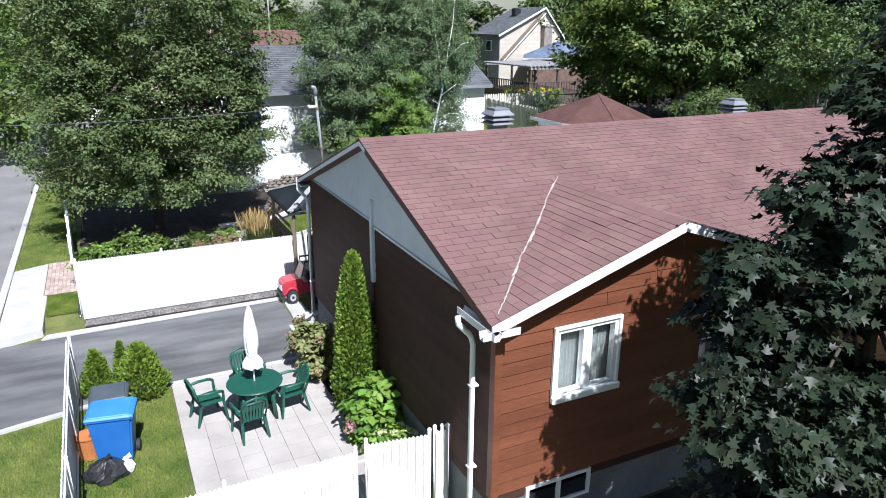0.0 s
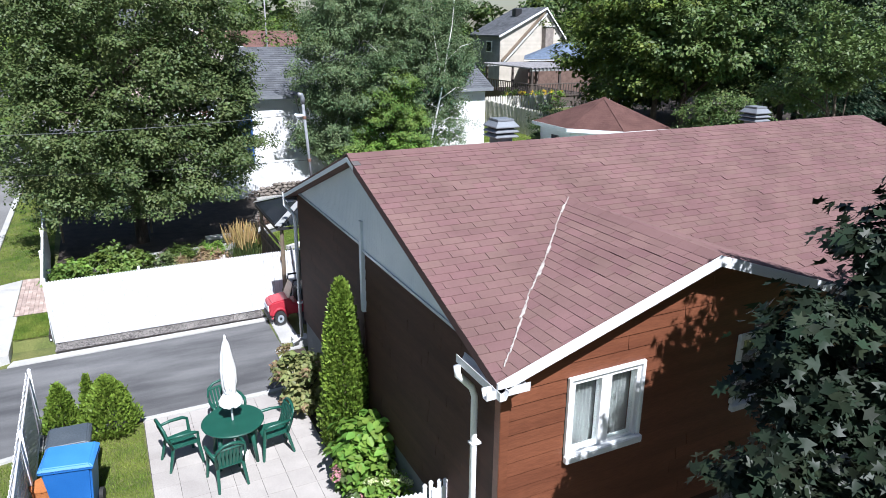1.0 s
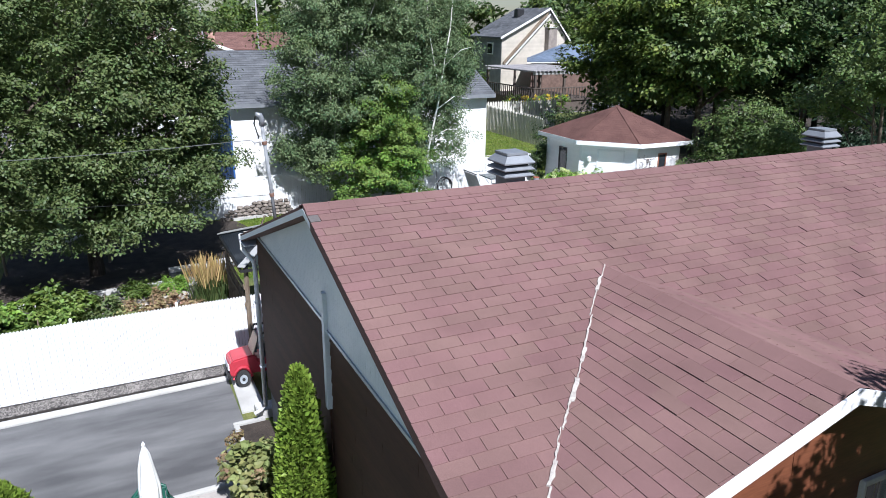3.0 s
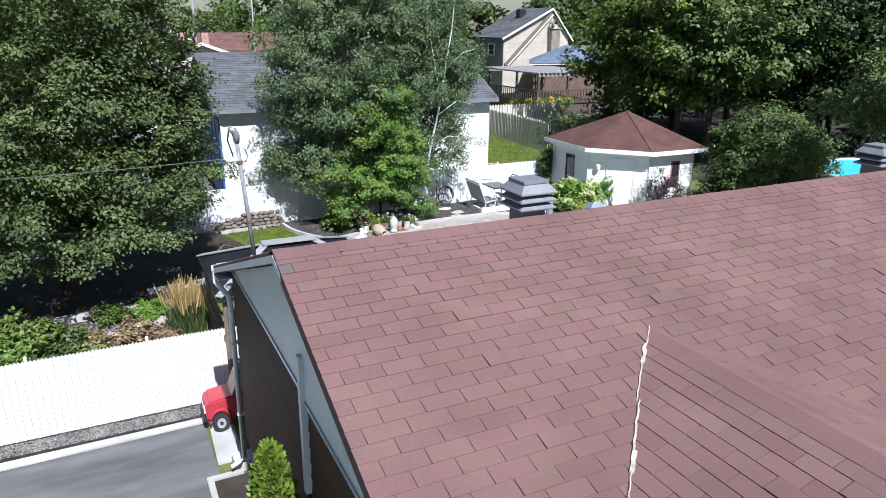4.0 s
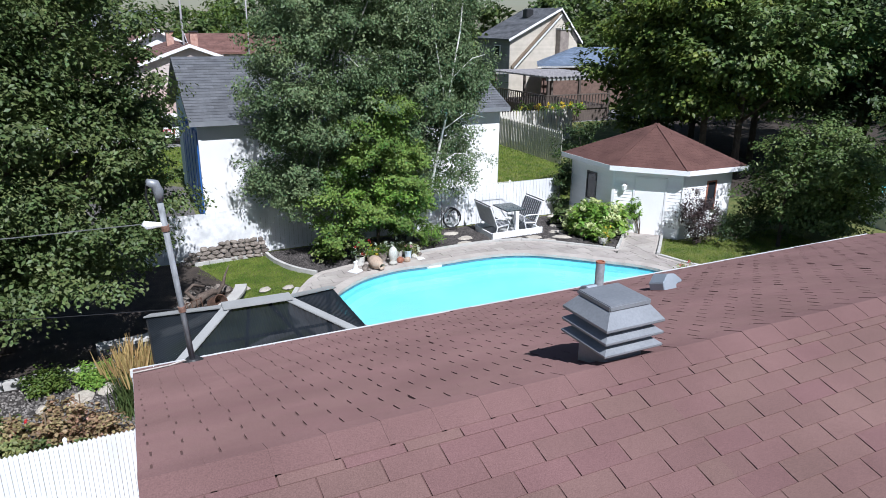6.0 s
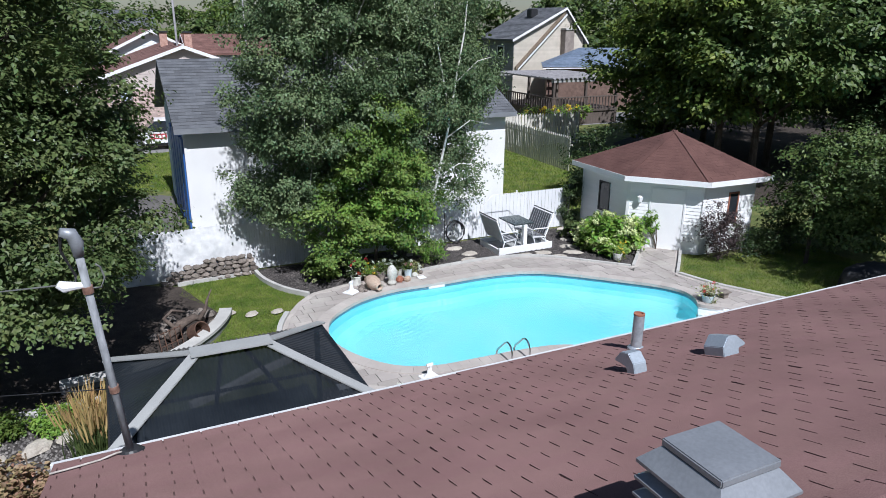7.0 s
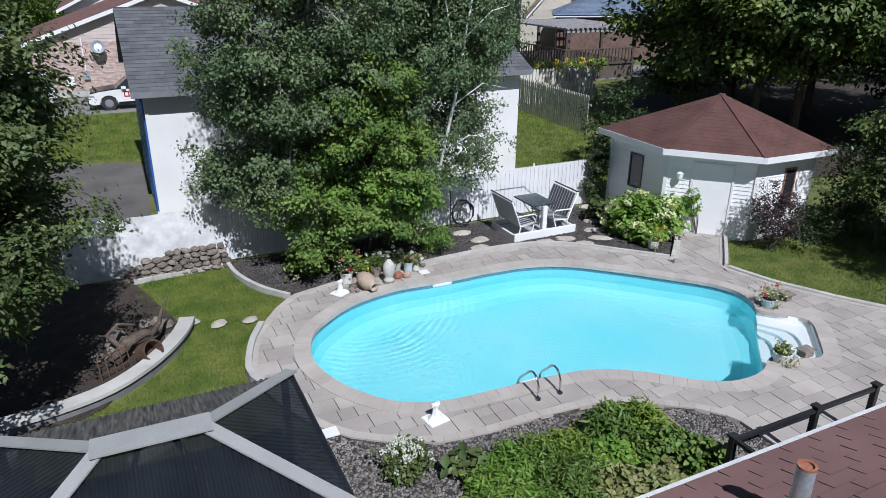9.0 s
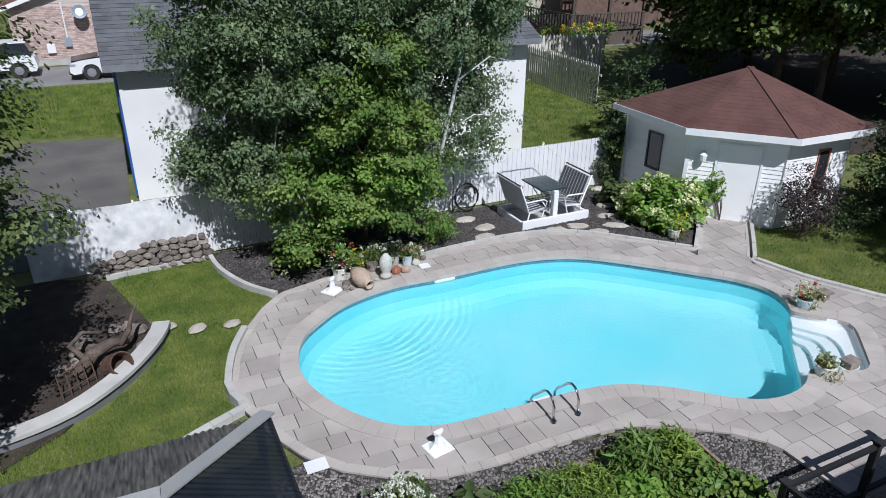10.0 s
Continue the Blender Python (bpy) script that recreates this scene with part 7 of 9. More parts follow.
for i in range(22):
    x, y = 5.1 + rng.uniform(0, 1.5), 26.0 + rng.uniform(-0.3, 1.6)
    if y > 26.2 + (x - 5.1) * -0.2:
        whole("pond_stone", Shape().rock((x, y, -0.06), rng.uniform(.10, .24), rng.uniform(.10, .2), rng.uniform(.1, .26), rng, 7, pose(0, 0, 0, 0, 0, rng.uniform(0, 180))), m_stone, "rough grey field stone beside the pond", "stone", group="pond stones")
m_iron = mat("rusty_iron", (0.06, 0.034, 0.024), (0.13, 0.07, 0.045), scale=9, rough=0.9, bump=0.5, fine=40)
m_drift = mat("dark_driftwood", (0.07, 0.05, 0.04), (0.13, 0.10, 0.08), scale=7, rough=0.9, bump=0.6, fine=30, depth=0.01)
dw = thing("driftwood_stump", "dark twisted driftwood root beside the pond wall", "driftwood", (5.85, 26.2, -0.05))
part("root", Shape().tube([(5.4, 25.9, 0.0), (5.7, 26.1, 0.28), (6.0, 26.2, 0.36), (6.25, 26.4, 0.2)], [0.14, 0.12, 0.09, 0.05], 8), m_drift, dw, smooth=True)
part("horn", Shape().tube([(6.12, 26.25, 0.25), (6.3, 26.35, 0.45), (6.38, 26.42, 0.68), (6.52, 26.55, 0.9)], [0.06, 0.05, 0.03, 0.01], 7), m_drift, dw, smooth=True)
part("branch", Shape().tube([(5.6, 26.0, 0.2), (5.35, 26.25, 0.42), (5.55, 26.5, 0.5), (5.85, 26.55, 0.4)], [0.06, 0.05, 0.04, 0.03], 7), m_drift, dw, smooth=True)
dr_ = thing("rusty_tub", "rusty brown metal tub lying by the pond", "tub", (5.95, 25.75, -0.05))
part("shell", Shape().lathe([(0.20, 0.0), (0.21, 0.34), (0.185, 0.34), (0.18, 0.05)], 16, Matrix.Translation((5.95, 25.82, 0.12)) @ pose(0, 0, 0, 62, 0, 35)), m_iron, dr_)
fr_ = thing("iron_frame", "dark rusted iron lattice frame leaning by the pond", "iron frame", (5.45, 25.45, -0.05))
for i in range(5):
    k = i / 4
    part("rod", Shape().tube([(5.2 + 0.5 * k, 25.3 + 0.35 * k, -0.05), (5.15 + 0.5 * k, 25.42 + 0.35 * k, 0.42)], 0.012, 6), m_iron, fr_)
for z in (0.1, 0.4):
    part("cross_rod", Shape().tube([(5.19, 25.32 + z * .2, z), (5.67, 25.66 + z * .2, z)], 0.012, 6), m_iron, fr_)

ham = thing("hammock", "pale cloth hammock hung in the shade of the large tree", "hammock", (0.2, 26.4, -0.05))
s = Shape()
k = 14
for i in range(k + 1):
    u = i / k
    w, sag = 0.10 + 0.36 * math.sin(math.pi * u), 0.45 * math.sin(math.pi * u)
    for j in range(5):
        q = (j - 2) / 2
        s.v.append((-0.85 + 2.3 * u, 26.4 + w * q, 1.15 - sag + 0.16 * q * q * math.sin(math.pi * u)))
s.f = [(i * 5 + j, i * 5 + j + 1, (i + 1) * 5 + j + 1, (i + 1) * 5 + j) for i in range(k) for j in range(4)]
part("cloth", s, m_cloth, ham, smooth=True)
for x0, x1 in ((-0.85, -1.1), (1.45, 1.65)):
    part("rope", Shape().tube([(x0, 26.4, 1.15), (x1, 26.4, 1.4)], 0.012, 6), m_cloth, ham)
    part("post", Shape().tube([(x1, 26.4, -0.1), (x1, 26.4, 1.5)], 0.04, 8), m_wood, ham)

# glider swing for four
sw = thing("garden_swing", "white metal glider swing with facing striped benches and green table", "garden swing", (16.68, 28.85, -0.05))
part("platform", Shape().box(15.72, 17.66, 28.3, 29.42, 0.02, 0.07), m_gaz_bar, sw, "grey ribbed footboard")
for a, b in (((15.66, 28.2), (17.72, 28.27)), ((15.66, 29.45), (17.72, 29.52))):
    part("base_rail", Shape().box(a[0], b[0], a[1], b[1], -0.05, 0.20), m_white, sw, bevel=0.01)
for x in (15.66, 17.65):
    part("base_rail", Shape().box(x, x + 0.07, 28.275, 29.445, -0.05, 0.16), m_white, sw, bevel=0.01)
m_table_dark = mat("dark_glass_table", (0.045, 0.06, 0.06), (0.065, 0.085, 0.082), scale=3, rough=0.25, bump=0.03)
part("table_post", Shape().box(16.62, 16.76, 28.28, 28.42, 0.07, 0.86), m_white, sw, bevel=0.01)
part("table_top", Shape().box(16.28, 17.08, 28.34, 29.4, 0.86, 0.90), m_table_dark, sw, "dark green table top", bevel=0.02)
for x in (16.32, 17.0):
    part("table_brace", Shape().tube([(x, 28.9, 0.86), (16.69, 28.6, 0.2)], 0.016, 6), m_white, sw)
m_stripe_d = mat("cushion_dark", (0.07, 0.075, 0.085), (0.10, 0.105, 0.115), scale=8, rough=0.9, grain=0.1)
m_stripe_l = mat("cushion_light", (0.42, 0.43, 0.44), (0.50, 0.51, 0.52), scale=8, rough=0.9, grain=0.08)
for sgn, cx in ((1, 15.95), (-1, 17.42)):
    X = lambda q: cx + sgn * q
    seat = part("seat", Shape().solid([(X(0.42), 28.34, 0.44), (X(0.42), 29.44, 0.44), (X(-0.05), 29.44, 0.38), (X(-0.05), 28.34, 0.38)], (0, 0, -0.05)), m_stripe_l, sw, "pale bench cushion")
    back_ = part("backrest", Shape().solid([(X(-0.05), 28.34, 0.42), (X(-0.05), 29.44, 0.42), (X(-0.30), 29.44, 1.10), (X(-0.30), 28.34, 1.10)], (-0.05 * sgn, 0, -0.02)), m_stripe_l, sw, "striped bench back cushion")
    for i in range(9):
        y = 28.36 + i * 0.122
        part("stripe", Shape().solid([(X(-0.044), y, 0.44), (X(-0.044), y + 0.078, 0.44), (X(-0.288), y + 0.078, 1.10), (X(-0.288), y, 1.10)], (-0.012 * sgn, 0, -0.004)), m_stripe_d, back_)
        part("stripe", Shape().solid([(X(0.41), y, 0.444), (X(0.41), y + 0.078, 0.444), (X(-0.04), y + 0.078, 0.387), (X(-0.04), y, 0.387)], (0, 0, -0.012)), m_stripe_d, seat)
    for y in (28.3, 29.48):
        part("side_frame", Shape().tube([(X(-0.36), y, 1.14), (X(-0.06), y, 0.36), (X(0.42), y, 0.40), (X(0.46), y, 0.62), (X(0.36), y, 0.68), (X(-0.18), y, 0.66)], 0.02, 7), m_white, sw, smooth=True)
        part("leg", Shape().tube([(X(0.40), y, 0.40), (X(0.30), y, 0.06)], 0.018, 6), m_white, sw)
        part("leg", Shape().tube([(X(-0.04), y, 0.38), (X(-0.12), y, 0.06)], 0.018, 6), m_white, sw)
    part("top_rail", Shape().tube([(X(-0.36), 28.3, 1.14), (X(-0.36), 29.48, 1.14)], 0.02, 7), m_dark, sw)
part("canopy_bar", Shape().tube([(15.7, 29.5, 0.2), (15.75, 29.6, 1.3), (16.2, 29.65, 1.62), (17.2, 29.65, 1.62), (17.65, 29.6, 1.3), (17.7, 29.5, 0.2)], 0.010, 7), m_picket, sw, smooth=True)
hose = thing("coiled_hose", "black rubber hose hanging on the back fence", "hose", (15.0, 29.9, -0.05))
part("coil", Shape().tube([(14.9 + 0.35 * math.cos(a * 0.5) * (1 - a * .01), 30.05 - 0.02 * a, 0.42 + 0.36 * math.sin(a * 0.5)) for a in range(0, 20)] , 0.03, 7), m_dark, hose, smooth=True)
part("stake", Shape().tube([(14.55, 30.0, -0.1), (14.55, 30.0, 1.1)], 0.015, 7), m_dark, hose)


def flower_pot(x, y, r, h, potm, label, leafm=m_leaf_wood, bloom=m_flower_red, blooms=7, spread=0.2, tall=0.28, trail=0, edged=None):
    p_ = thing("flower_pot", label, "flower pot", (x, y, 0.02), group="flower pots")
    part("pot", Shape().lathe([(r * 0.80, 0.02), (r * 0.98, 0.02 + h * 0.9), (r * 1.06, 0.02 + h * 0.92), (r * 1.06, 0.02 + h), (r * 0.9, 0.02 + h), (r * 0.88, 0.02 + h * 0.85)], 16, Matrix.Translation((x, y, 0))), potm, p_, smooth=False)
    part("soil", Shape().lathe([(r * 0.89, 0.02 + h * 0.86), (r * 0.87, 0.02 + h * 0.88)], 14, Matrix.Translation((x, y, 0))), m_soil, p_)
    P = np.array([x, y, h + tall * 0.45]) + NR.normal(size=(260, 3)) * np.array([spread * .55, spread * .55, tall * 0.33])
    P[:, 2] = np.maximum(P[:, 2], h + 0.02)
    part("foliage", leaves("foliage", P, 0.062, LEAF, LEAF_F, 0.5), leafm, p_)
    if edged:
        part("pale_foliage", leaves("pale_foliage", P[:90] + NR.normal(size=(90, 3)) * 0.03, 0.05, LEAF, LEAF_F, 0.6), edged, p_)
    for i in range(blooms):
        c = np.array([x, y, h + tall * 0.75]) + NR.normal(size=3) * np.array([spread * .6, spread * .6, tall * 0.3])
        d = NR.normal(size=(22, 3))
        d /= np.linalg.norm(d, axis=1)[:, None]
        part("bloom", leaves("bloom", c + d * 0.03, 0.045, LEAF, LEAF_F, 0.2, d), bloom, p_)
    if trail:
        P = np.array([x, y - r, h * 0.6]) + NR.normal(size=(trail, 3)) * np.array([r * .6, r * .35, h * 0.35])
        P[:, 2] = np.maximum(P[:, 2], 0.05)
        part("trailing_foliage", leaves("trailing", P, 0.10, LANCE, LEAF_F, 0.3, None, 1.2), m_leaf_pale, p_)


m_pot_blue = mat("pale_blue_glaze", (0.45, 0.55, 0.60), (0.55, 0.63, 0.67), scale=5, rough=0.3, grain=0.05)
m_pot_white = mat("white_pot", (0.66, 0.65, 0.60), (0.74, 0.73, 0.69), scale=5, rough=0.5, grain=0.06)
m_stone_pale = mat("pale_stone", (0.42, 0.41, 0.37), (0.54, 0.53, 0.48), scale=5, rough=0.9, bump=0.4, fine=40)
flower_pot(18.84, 26.2, 0.15, 0.22, m_pot_white, "white pot with orange and yellow-green flowers", m_leaf_lime, m_flower_yellow, 6, 0.26, 0.36, 40)
flower_pot(18.78, 22.36, 0.17, 0.20, m_pot_blue, "pale blue pot with red and cream flowers", m_leaf_pale, m_flower_red, 5, 0.22, 0.30, 40, m_flower_green)
flower_pot(17.06, 20.56, 0.18, 0.21, m_pot_white, "cream pot with trailing yellow-green plant", m_leaf_pale, m_flower_green, 2, 0.16, 0.16, 80)
flower_pot(10.55, 27.5, 0.15, 0.28, m_pot_white, "pot of red geraniums beside the pool", m_leaf_apple, m_flower_red, 9, 0.24, 0.42, 0, m_flower_white)
flower_pot(10.95, 27.62, 0.13, 0.2, m_clay, "clay pot with yellow-green foliage", m_leaf_lime, m_flower_yellow, 3, 0.2, 0.3)
flower_pot(11.35, 27.62, 0.14, 0.26, m_stone, "dark stone pot with white-edged foliage", m_leaf_wood, m_flower_white, 7, 0.2, 0.3)
flower_pot(11.85, 27.6, 0.15, 0.28, m_stone_pale, "pale planter with mixed grey-green foliage", m_leaf_apple, m_flower_white, 6, 0.24, 0.3)
flower_pot(12.15, 27.5, 0.12, 0.26, m_pot_blue, "small bluish planter with foliage", m_leaf_wood, m_flower_pink, 3, 0.14, 0.2)
urn = thing("clay_urn", "large tan clay amphora lying beside the pool", "urn", (10.9, 27.0, 0.02))
mu = Matrix.Translation((10.88, 27.0, 0.215)) @ pose(0, 0, 0, 98, 0, 14)
part("body", Shape().lathe([(0.06, -0.26), (0.15, -0.2), (0.20, -0.05), (0.19, 0.10), (0.13, 0.22), (0.09, 0.27), (0.11, 0.34), (0.085, 0.34), (0.07, 0.27), (0.05, 0.2)], 20, mu), m_clay, urn, smooth=True)
# Dark disc in the neck stands for the urn's shaded hollow.
part("mouth", Shape().lathe([(0.072, 0.24), (0.070, 0.245)], 16, mu), m_dark, urn)
whole("garden_statue", Shape().lathe([(0.13, 0.0), (0.135, 0.07), (0.105, 0.10), (0.10, 0.14), (0.13, 0.20), (0.148, 0.30), (0.145, 0.40), (0.12, 0.48), (0.075, 0.53), (0.06, 0.56), (0.02, 0.58)], 16, Matrix.Translation((11.5, 27.14, 0.02)), 1.0, 0.85), m_stone_pale, "pale grey stone garden ornament", "statue", smooth=True)
for x, y, r, mm in ((11.78, 27.25, .13, m_rust), (12.0, 27.2, .12, m_clay), (10.58, 27.12, .10, m_stone), (10.5, 26.98, .08, m_stone), (10.62, 26.9, .06, m_stone), (11.25, 27.1, .05, m_caulk), (12.35, 27.45, .1, m_stone_pale), (12.6, 27.62, .08, m_stone)):
    whole("rounded_stone", Shape().rock((x, y, 0.012), r, r * 0.85, r * 1.3, rng, 9), mm, "rounded decorative stone at the pool edge", "stone", group="pool edge stones")
for x, y, a in ((10.24, 27.02, 35), (10.19, 21.70, 10)):
    b_ = thing("net_anchor", "white plastic pool net base plate with a short neck", "net base", (x, y, 0.012), group="net bases")
    M = Matrix.Translation((x, y, 0.012)) @ pose(0, 0, 0, 0, 0, a)
    part("plate", Shape().box(-0.19, 0.19, -0.17, 0.17, 0, 0.03, M), m_white, b_, bevel=0.01)
    part("neck", Shape().lathe([(0.15, 0.03), (0.07, 0.10), (0.045, 0.24), (0.06, 0.30), (0.03, 0.31)], 6, M), m_white, b_)
    part("clip", Shape().box(-0.08, 0.08, -0.02, 0.02, 0.28, 0.33, M), m_white, b_)
whole("access_cover", Shape().box(12.38, 12.62, 27.18, 27.42, 0.012, 0.028), m_white, "square white access cover set in the pavers", "pool cover", bevel=0.01)
whole("skimmer_mouth", Shape().box(12.45, 12.95, 26.66, 26.72, -0.17, -0.01).box(12.5, 12.9, 26.64, 26.66, -0.14, -0.05), m_white, "white skimmer frame in the pool wall", "skimmer")
lad = thing("pool_ladder", "stainless steel pool ladder handrails", "ladder", (12.3, 21.8, -0.1))
for x in (12.08, 12.54):
    part("handrail", Shape().tube([(x, 21.48, 0.0), (x, 21.50, 0.28), (x, 21.54, 0.37), (x, 21.61, 0.43), (x, 21.70, 0.445), (x - .01, 21.78, 0.41), (x - .05, 22.02, 0.16), (x - .06, 22.05, 0.08), (x - .06, 22.06, -0.9)], 0.022, 9), m_chrome, lad, smooth=True)
    part("escutcheon", Shape().lathe([(0.06, 0.012), (0.05, 0.035), (0.025, 0.04)], 12, Matrix.Translation((x, 21.48, 0))), m_chrome, lad)
for z in (-0.06, -0.34, -0.62):
    part("tread", Shape().box(12.02, 12.48, 22.03, 22.13, z, z + 0.03), m_white, lad)
whole("bird_block", Shape().box(17.55, 17.8, 20.42, 20.62, 0.012, 0.14).box(17.52, 17.84, 20.4, 20.65, 0.14, 0.17), m_stone, "small dark stone pedestal by the steps", "pedestal", bevel=0.01)
whole("bird_block", Shape().box(19.35, 19.53, 22.33, 22.50, 0.012, 0.16).box(19.29, 19.59, 22.28, 22.55, 0.16, 0.20), m_stone, "small dark stone pedestal beside the pot", "pedestal", bevel=0.01)
whole("deck_fitting", Shape().box(8.30, 8.62, 21.98, 22.22, 0.012, 0.03), m_white, "white board lying at the edge of the pavers", "board")

# raised back deck with dark railing
dk = thing("back_deck", "low back deck with dark stained railing", "deck", (15.0, 17.0, -0.05))
part("floor", Shape().box(12.3, 16.4, 15.75, 18.28, -0.06, 0.10), m_wood, dk)
RAIL_Y, RAIL_Z = 18.36, 1.0
for x in (13.22, 14.92, 16.3):
    part("post", Shape().box(x - 0.045, x + 0.045, RAIL_Y - 0.045, RAIL_Y + 0.045, -0.1, RAIL_Z), m_dark, dk, bevel=0.006)
    part("post_cap", Shape().box(x - 0.065, x + 0.065, RAIL_Y - 0.065, RAIL_Y + 0.065, RAIL_Z, RAIL_Z + 0.03), m_dark, dk)
part("top_rail", Shape().box(13.22, 16.3, RAIL_Y - 0.03, RAIL_Y + 0.03, RAIL_Z - 0.09, RAIL_Z - 0.03), m_dark, dk)
part("low_rail", Shape().box(13.22, 16.3, RAIL_Y - 0.03, RAIL_Y + 0.03, 0.14, 0.19), m_dark, dk)
part("return_rail", bar((13.22, RAIL_Y - 0.05, RAIL_Z - 0.06), (13.22, 16.1, RAIL_Z - 0.06), 0.06, 0.06), m_dark, dk)
bbq = thing("covered_barbecue", "barbecue under a loose black fabric cover on the grass", "barbecue", (23.75, 21.2, -0.08))
m_cover = mat("black_cover", (0.010, 0.010, 0.011), (0.018, 0.018, 0.020), scale=4, rough=0.75, bump=0.4, fine=14, depth=0.02)
s = Shape()
n_, rows = 28, [(1.0, 0.0), (0.98, 0.25), (0.95, 0.5), (0.88, 0.66), (0.66, 0.76), (0.3, 0.81), (0.05, 0.82)]
for r, z in rows:
    for k in range(n_):
        a = 2 * math.pi * k / n_
        f = r * (1 + (0.05 * math.sin(7 * a + 2 * z) + 0.03 * math.sin(12 * a)) * (z < 0.95))
        ca, sa = math.cos(a), math.sin(a)
        q = (abs(ca) ** 4 + abs(sa) ** 4) ** -0.25
        s.v.append((23.75 + 0.9 * f * q * ca, 21.2 + 0.5 * f * q * sa, -0.08 + z))
s.f = [(i * n_ + k, i * n_ + (k + 1) % n_, (i + 1) * n_ + (k + 1) % n_, (i + 1) * n_ + k) for i in range(len(rows) - 1) for k in range(n_)] + [tuple(range((len(rows) - 1) * n_, len(rows) * n_))]
part("cover", s, m_cover, bbq, smooth=True)
part("cart", Shape().box(23.1, 24.4, 20.9, 21.5, -0.08, 0.5), m_dark, bbq)
# above-ground pool of the other neighbour
ap = thing("round_pool", "round above-ground pool with bright blue water", "pool", (33.0, 22.6, -0.05))
part("wall", Shape().lathe([(3.4, -0.1), (3.4, 1.2), (3.3, 1.2), (3.3, 0.2)], 48, Matrix.Translation((33.0, 22.6, 0))), m_white, ap)
part("rim", Shape().tube([(33.0 + 3.36 * math.cos(2 * math.pi * k / 48), 22.6 + 3.36 * math.sin(2 * math.pi * k / 48), 1.19) for k in range(49)], 0.055, 6), m_white, ap)
part("water", Shape().lathe([(3.29, 1.0), (3.29, 1.15), (1.6, 1.152), (0.02, 1.155)], 48, Matrix.Translation((33.0, 22.6, 0))), mat("round_pool_water", (0.06, 0.50, 0.68), (0.09, 0.56, 0.74), scale=1.5, rough=0.4, spec=0.08, bump=0.2, fine=6, depth=0.03, grain=0.1), ap)

# ---- front patio and driveway ----
TC = Vector((1.95, 12.06, GF))
tb = thing("patio_table", "round dark green plastic patio table", "table", TC)
part("tabletop", Shape().lathe([(0.02, 0.69), (0.48, 0.69), (0.515, 0.70), (0.525, 0.72), (0.515, 0.735), (0.47, 0.738), (0.02, 0.738)], 40, Matrix.Translation(TC)), m_green_plastic, tb, smooth=False)
part("apron", Shape().lathe([(0.40, 0.62), (0.40, 0.69), (0.385, 0.69), (0.385, 0.62)], 32, Matrix.Translation(TC)), m_green_plastic, tb)
for k in range(4):
    a = radians(45 + 90 * k)
    p = TC + Vector((0.36 * math.cos(a), 0.36 * math.sin(a), 0))
    q = TC + Vector((0.44 * math.cos(a), 0.44 * math.sin(a), 0))
    part("leg", Shape().tube([p + Vector((0, 0, 0.70)), q + Vector((0, 0, 0.006))], [0.045, 0.03], 8), m_green_plastic, tb, smooth=True)
um = thing("patio_umbrella", "closed white patio umbrella standing in the table", "umbrella", TC)
part("pole", Shape().tube([TC + Vector((0, 0, 0.006)), TC + Vector((0, 0, 2.28))], 0.019, 10), m_white, um, smooth=True)
part("base", Shape().lathe([(0.22, 0.006), (0.22, 0.05), (0.05, 0.10), (0.03, 0.22)], 20, Matrix.Translation(TC)), m_white, um)
s = Shape()
n_, rows = 36, [(0.018, 2.28), (0.055, 2.18), (0.09, 1.98), (0.112, 1.70), (0.112, 1.46), (0.095, 1.34), (0.08, 1.30), (0.11, 1.24), (0.155, 1.13), (0.165, 1.05)]
for r, z in rows:
    for k in range(n_):
        a = 2 * math.pi * k / n_
        f = 1 + 0.22 * math.cos(a * 8) * (0.4 + 0.6 * (z < 1.9)) + 0.08 * math.sin(a * 3 + z * 9)
        s.v.append(tuple(TC + Vector((r * f * math.cos(a), r * f * math.sin(a), z + (0.035 * math.cos(a * 8) if z < 1.14 else 0)))))
s.f = [(i * n_ + k, i * n_ + (k + 1) % n_, (i + 1) * n_ + (k + 1) % n_, (i + 1) * n_ + k) for i in range(len(rows) - 1) for k in range(n_)]
part("canopy", s, m_cloth, um, "folded white fabric canopy", smooth=True)
part("strap", Shape().lathe([(0.098, 1.28), (0.103, 1.30), (0.103, 1.33), (0.098, 1.35)], 20, Matrix.Translation(TC)), m_cloth, um)
part("finial", Shape().lathe([(0.012, 2.27), (0.025, 2.31), (0.008, 2.35)], 10, Matrix.Translation(TC)), m_white, um)

# moulded garden chair, built once
ch = thing("garden_chair", "dark green moulded plastic garden armchair", "chair", (0, 0, 0), group="chairs round the patio table")
seat = Shape()
seat.prism([(-0.21, -0.20), (0.21, -0.20), (0.24, 0.22), (0.17, 0.25), (-0.17, 0.25), (-0.24, 0.22)], 0.395, 0.425)
part("seat", seat, m_green_plastic, ch, bevel=0.012)
for i in range(7):
    x = -0.165 + i * 0.055
    lean = 0.02 * abs(x) / 0.2
    part("back_slat", Shape().solid([(x - 0.018, -0.19 + lean, 0.42), (x + 0.018, -0.19 + lean, 0.42), (x * 1.15 + 0.020, -0.30 + lean, 0.80), (x * 1.15 - 0.020, -0.30 + lean, 0.80)], (0, 0.014, 0.002)), m_green_plastic, ch)
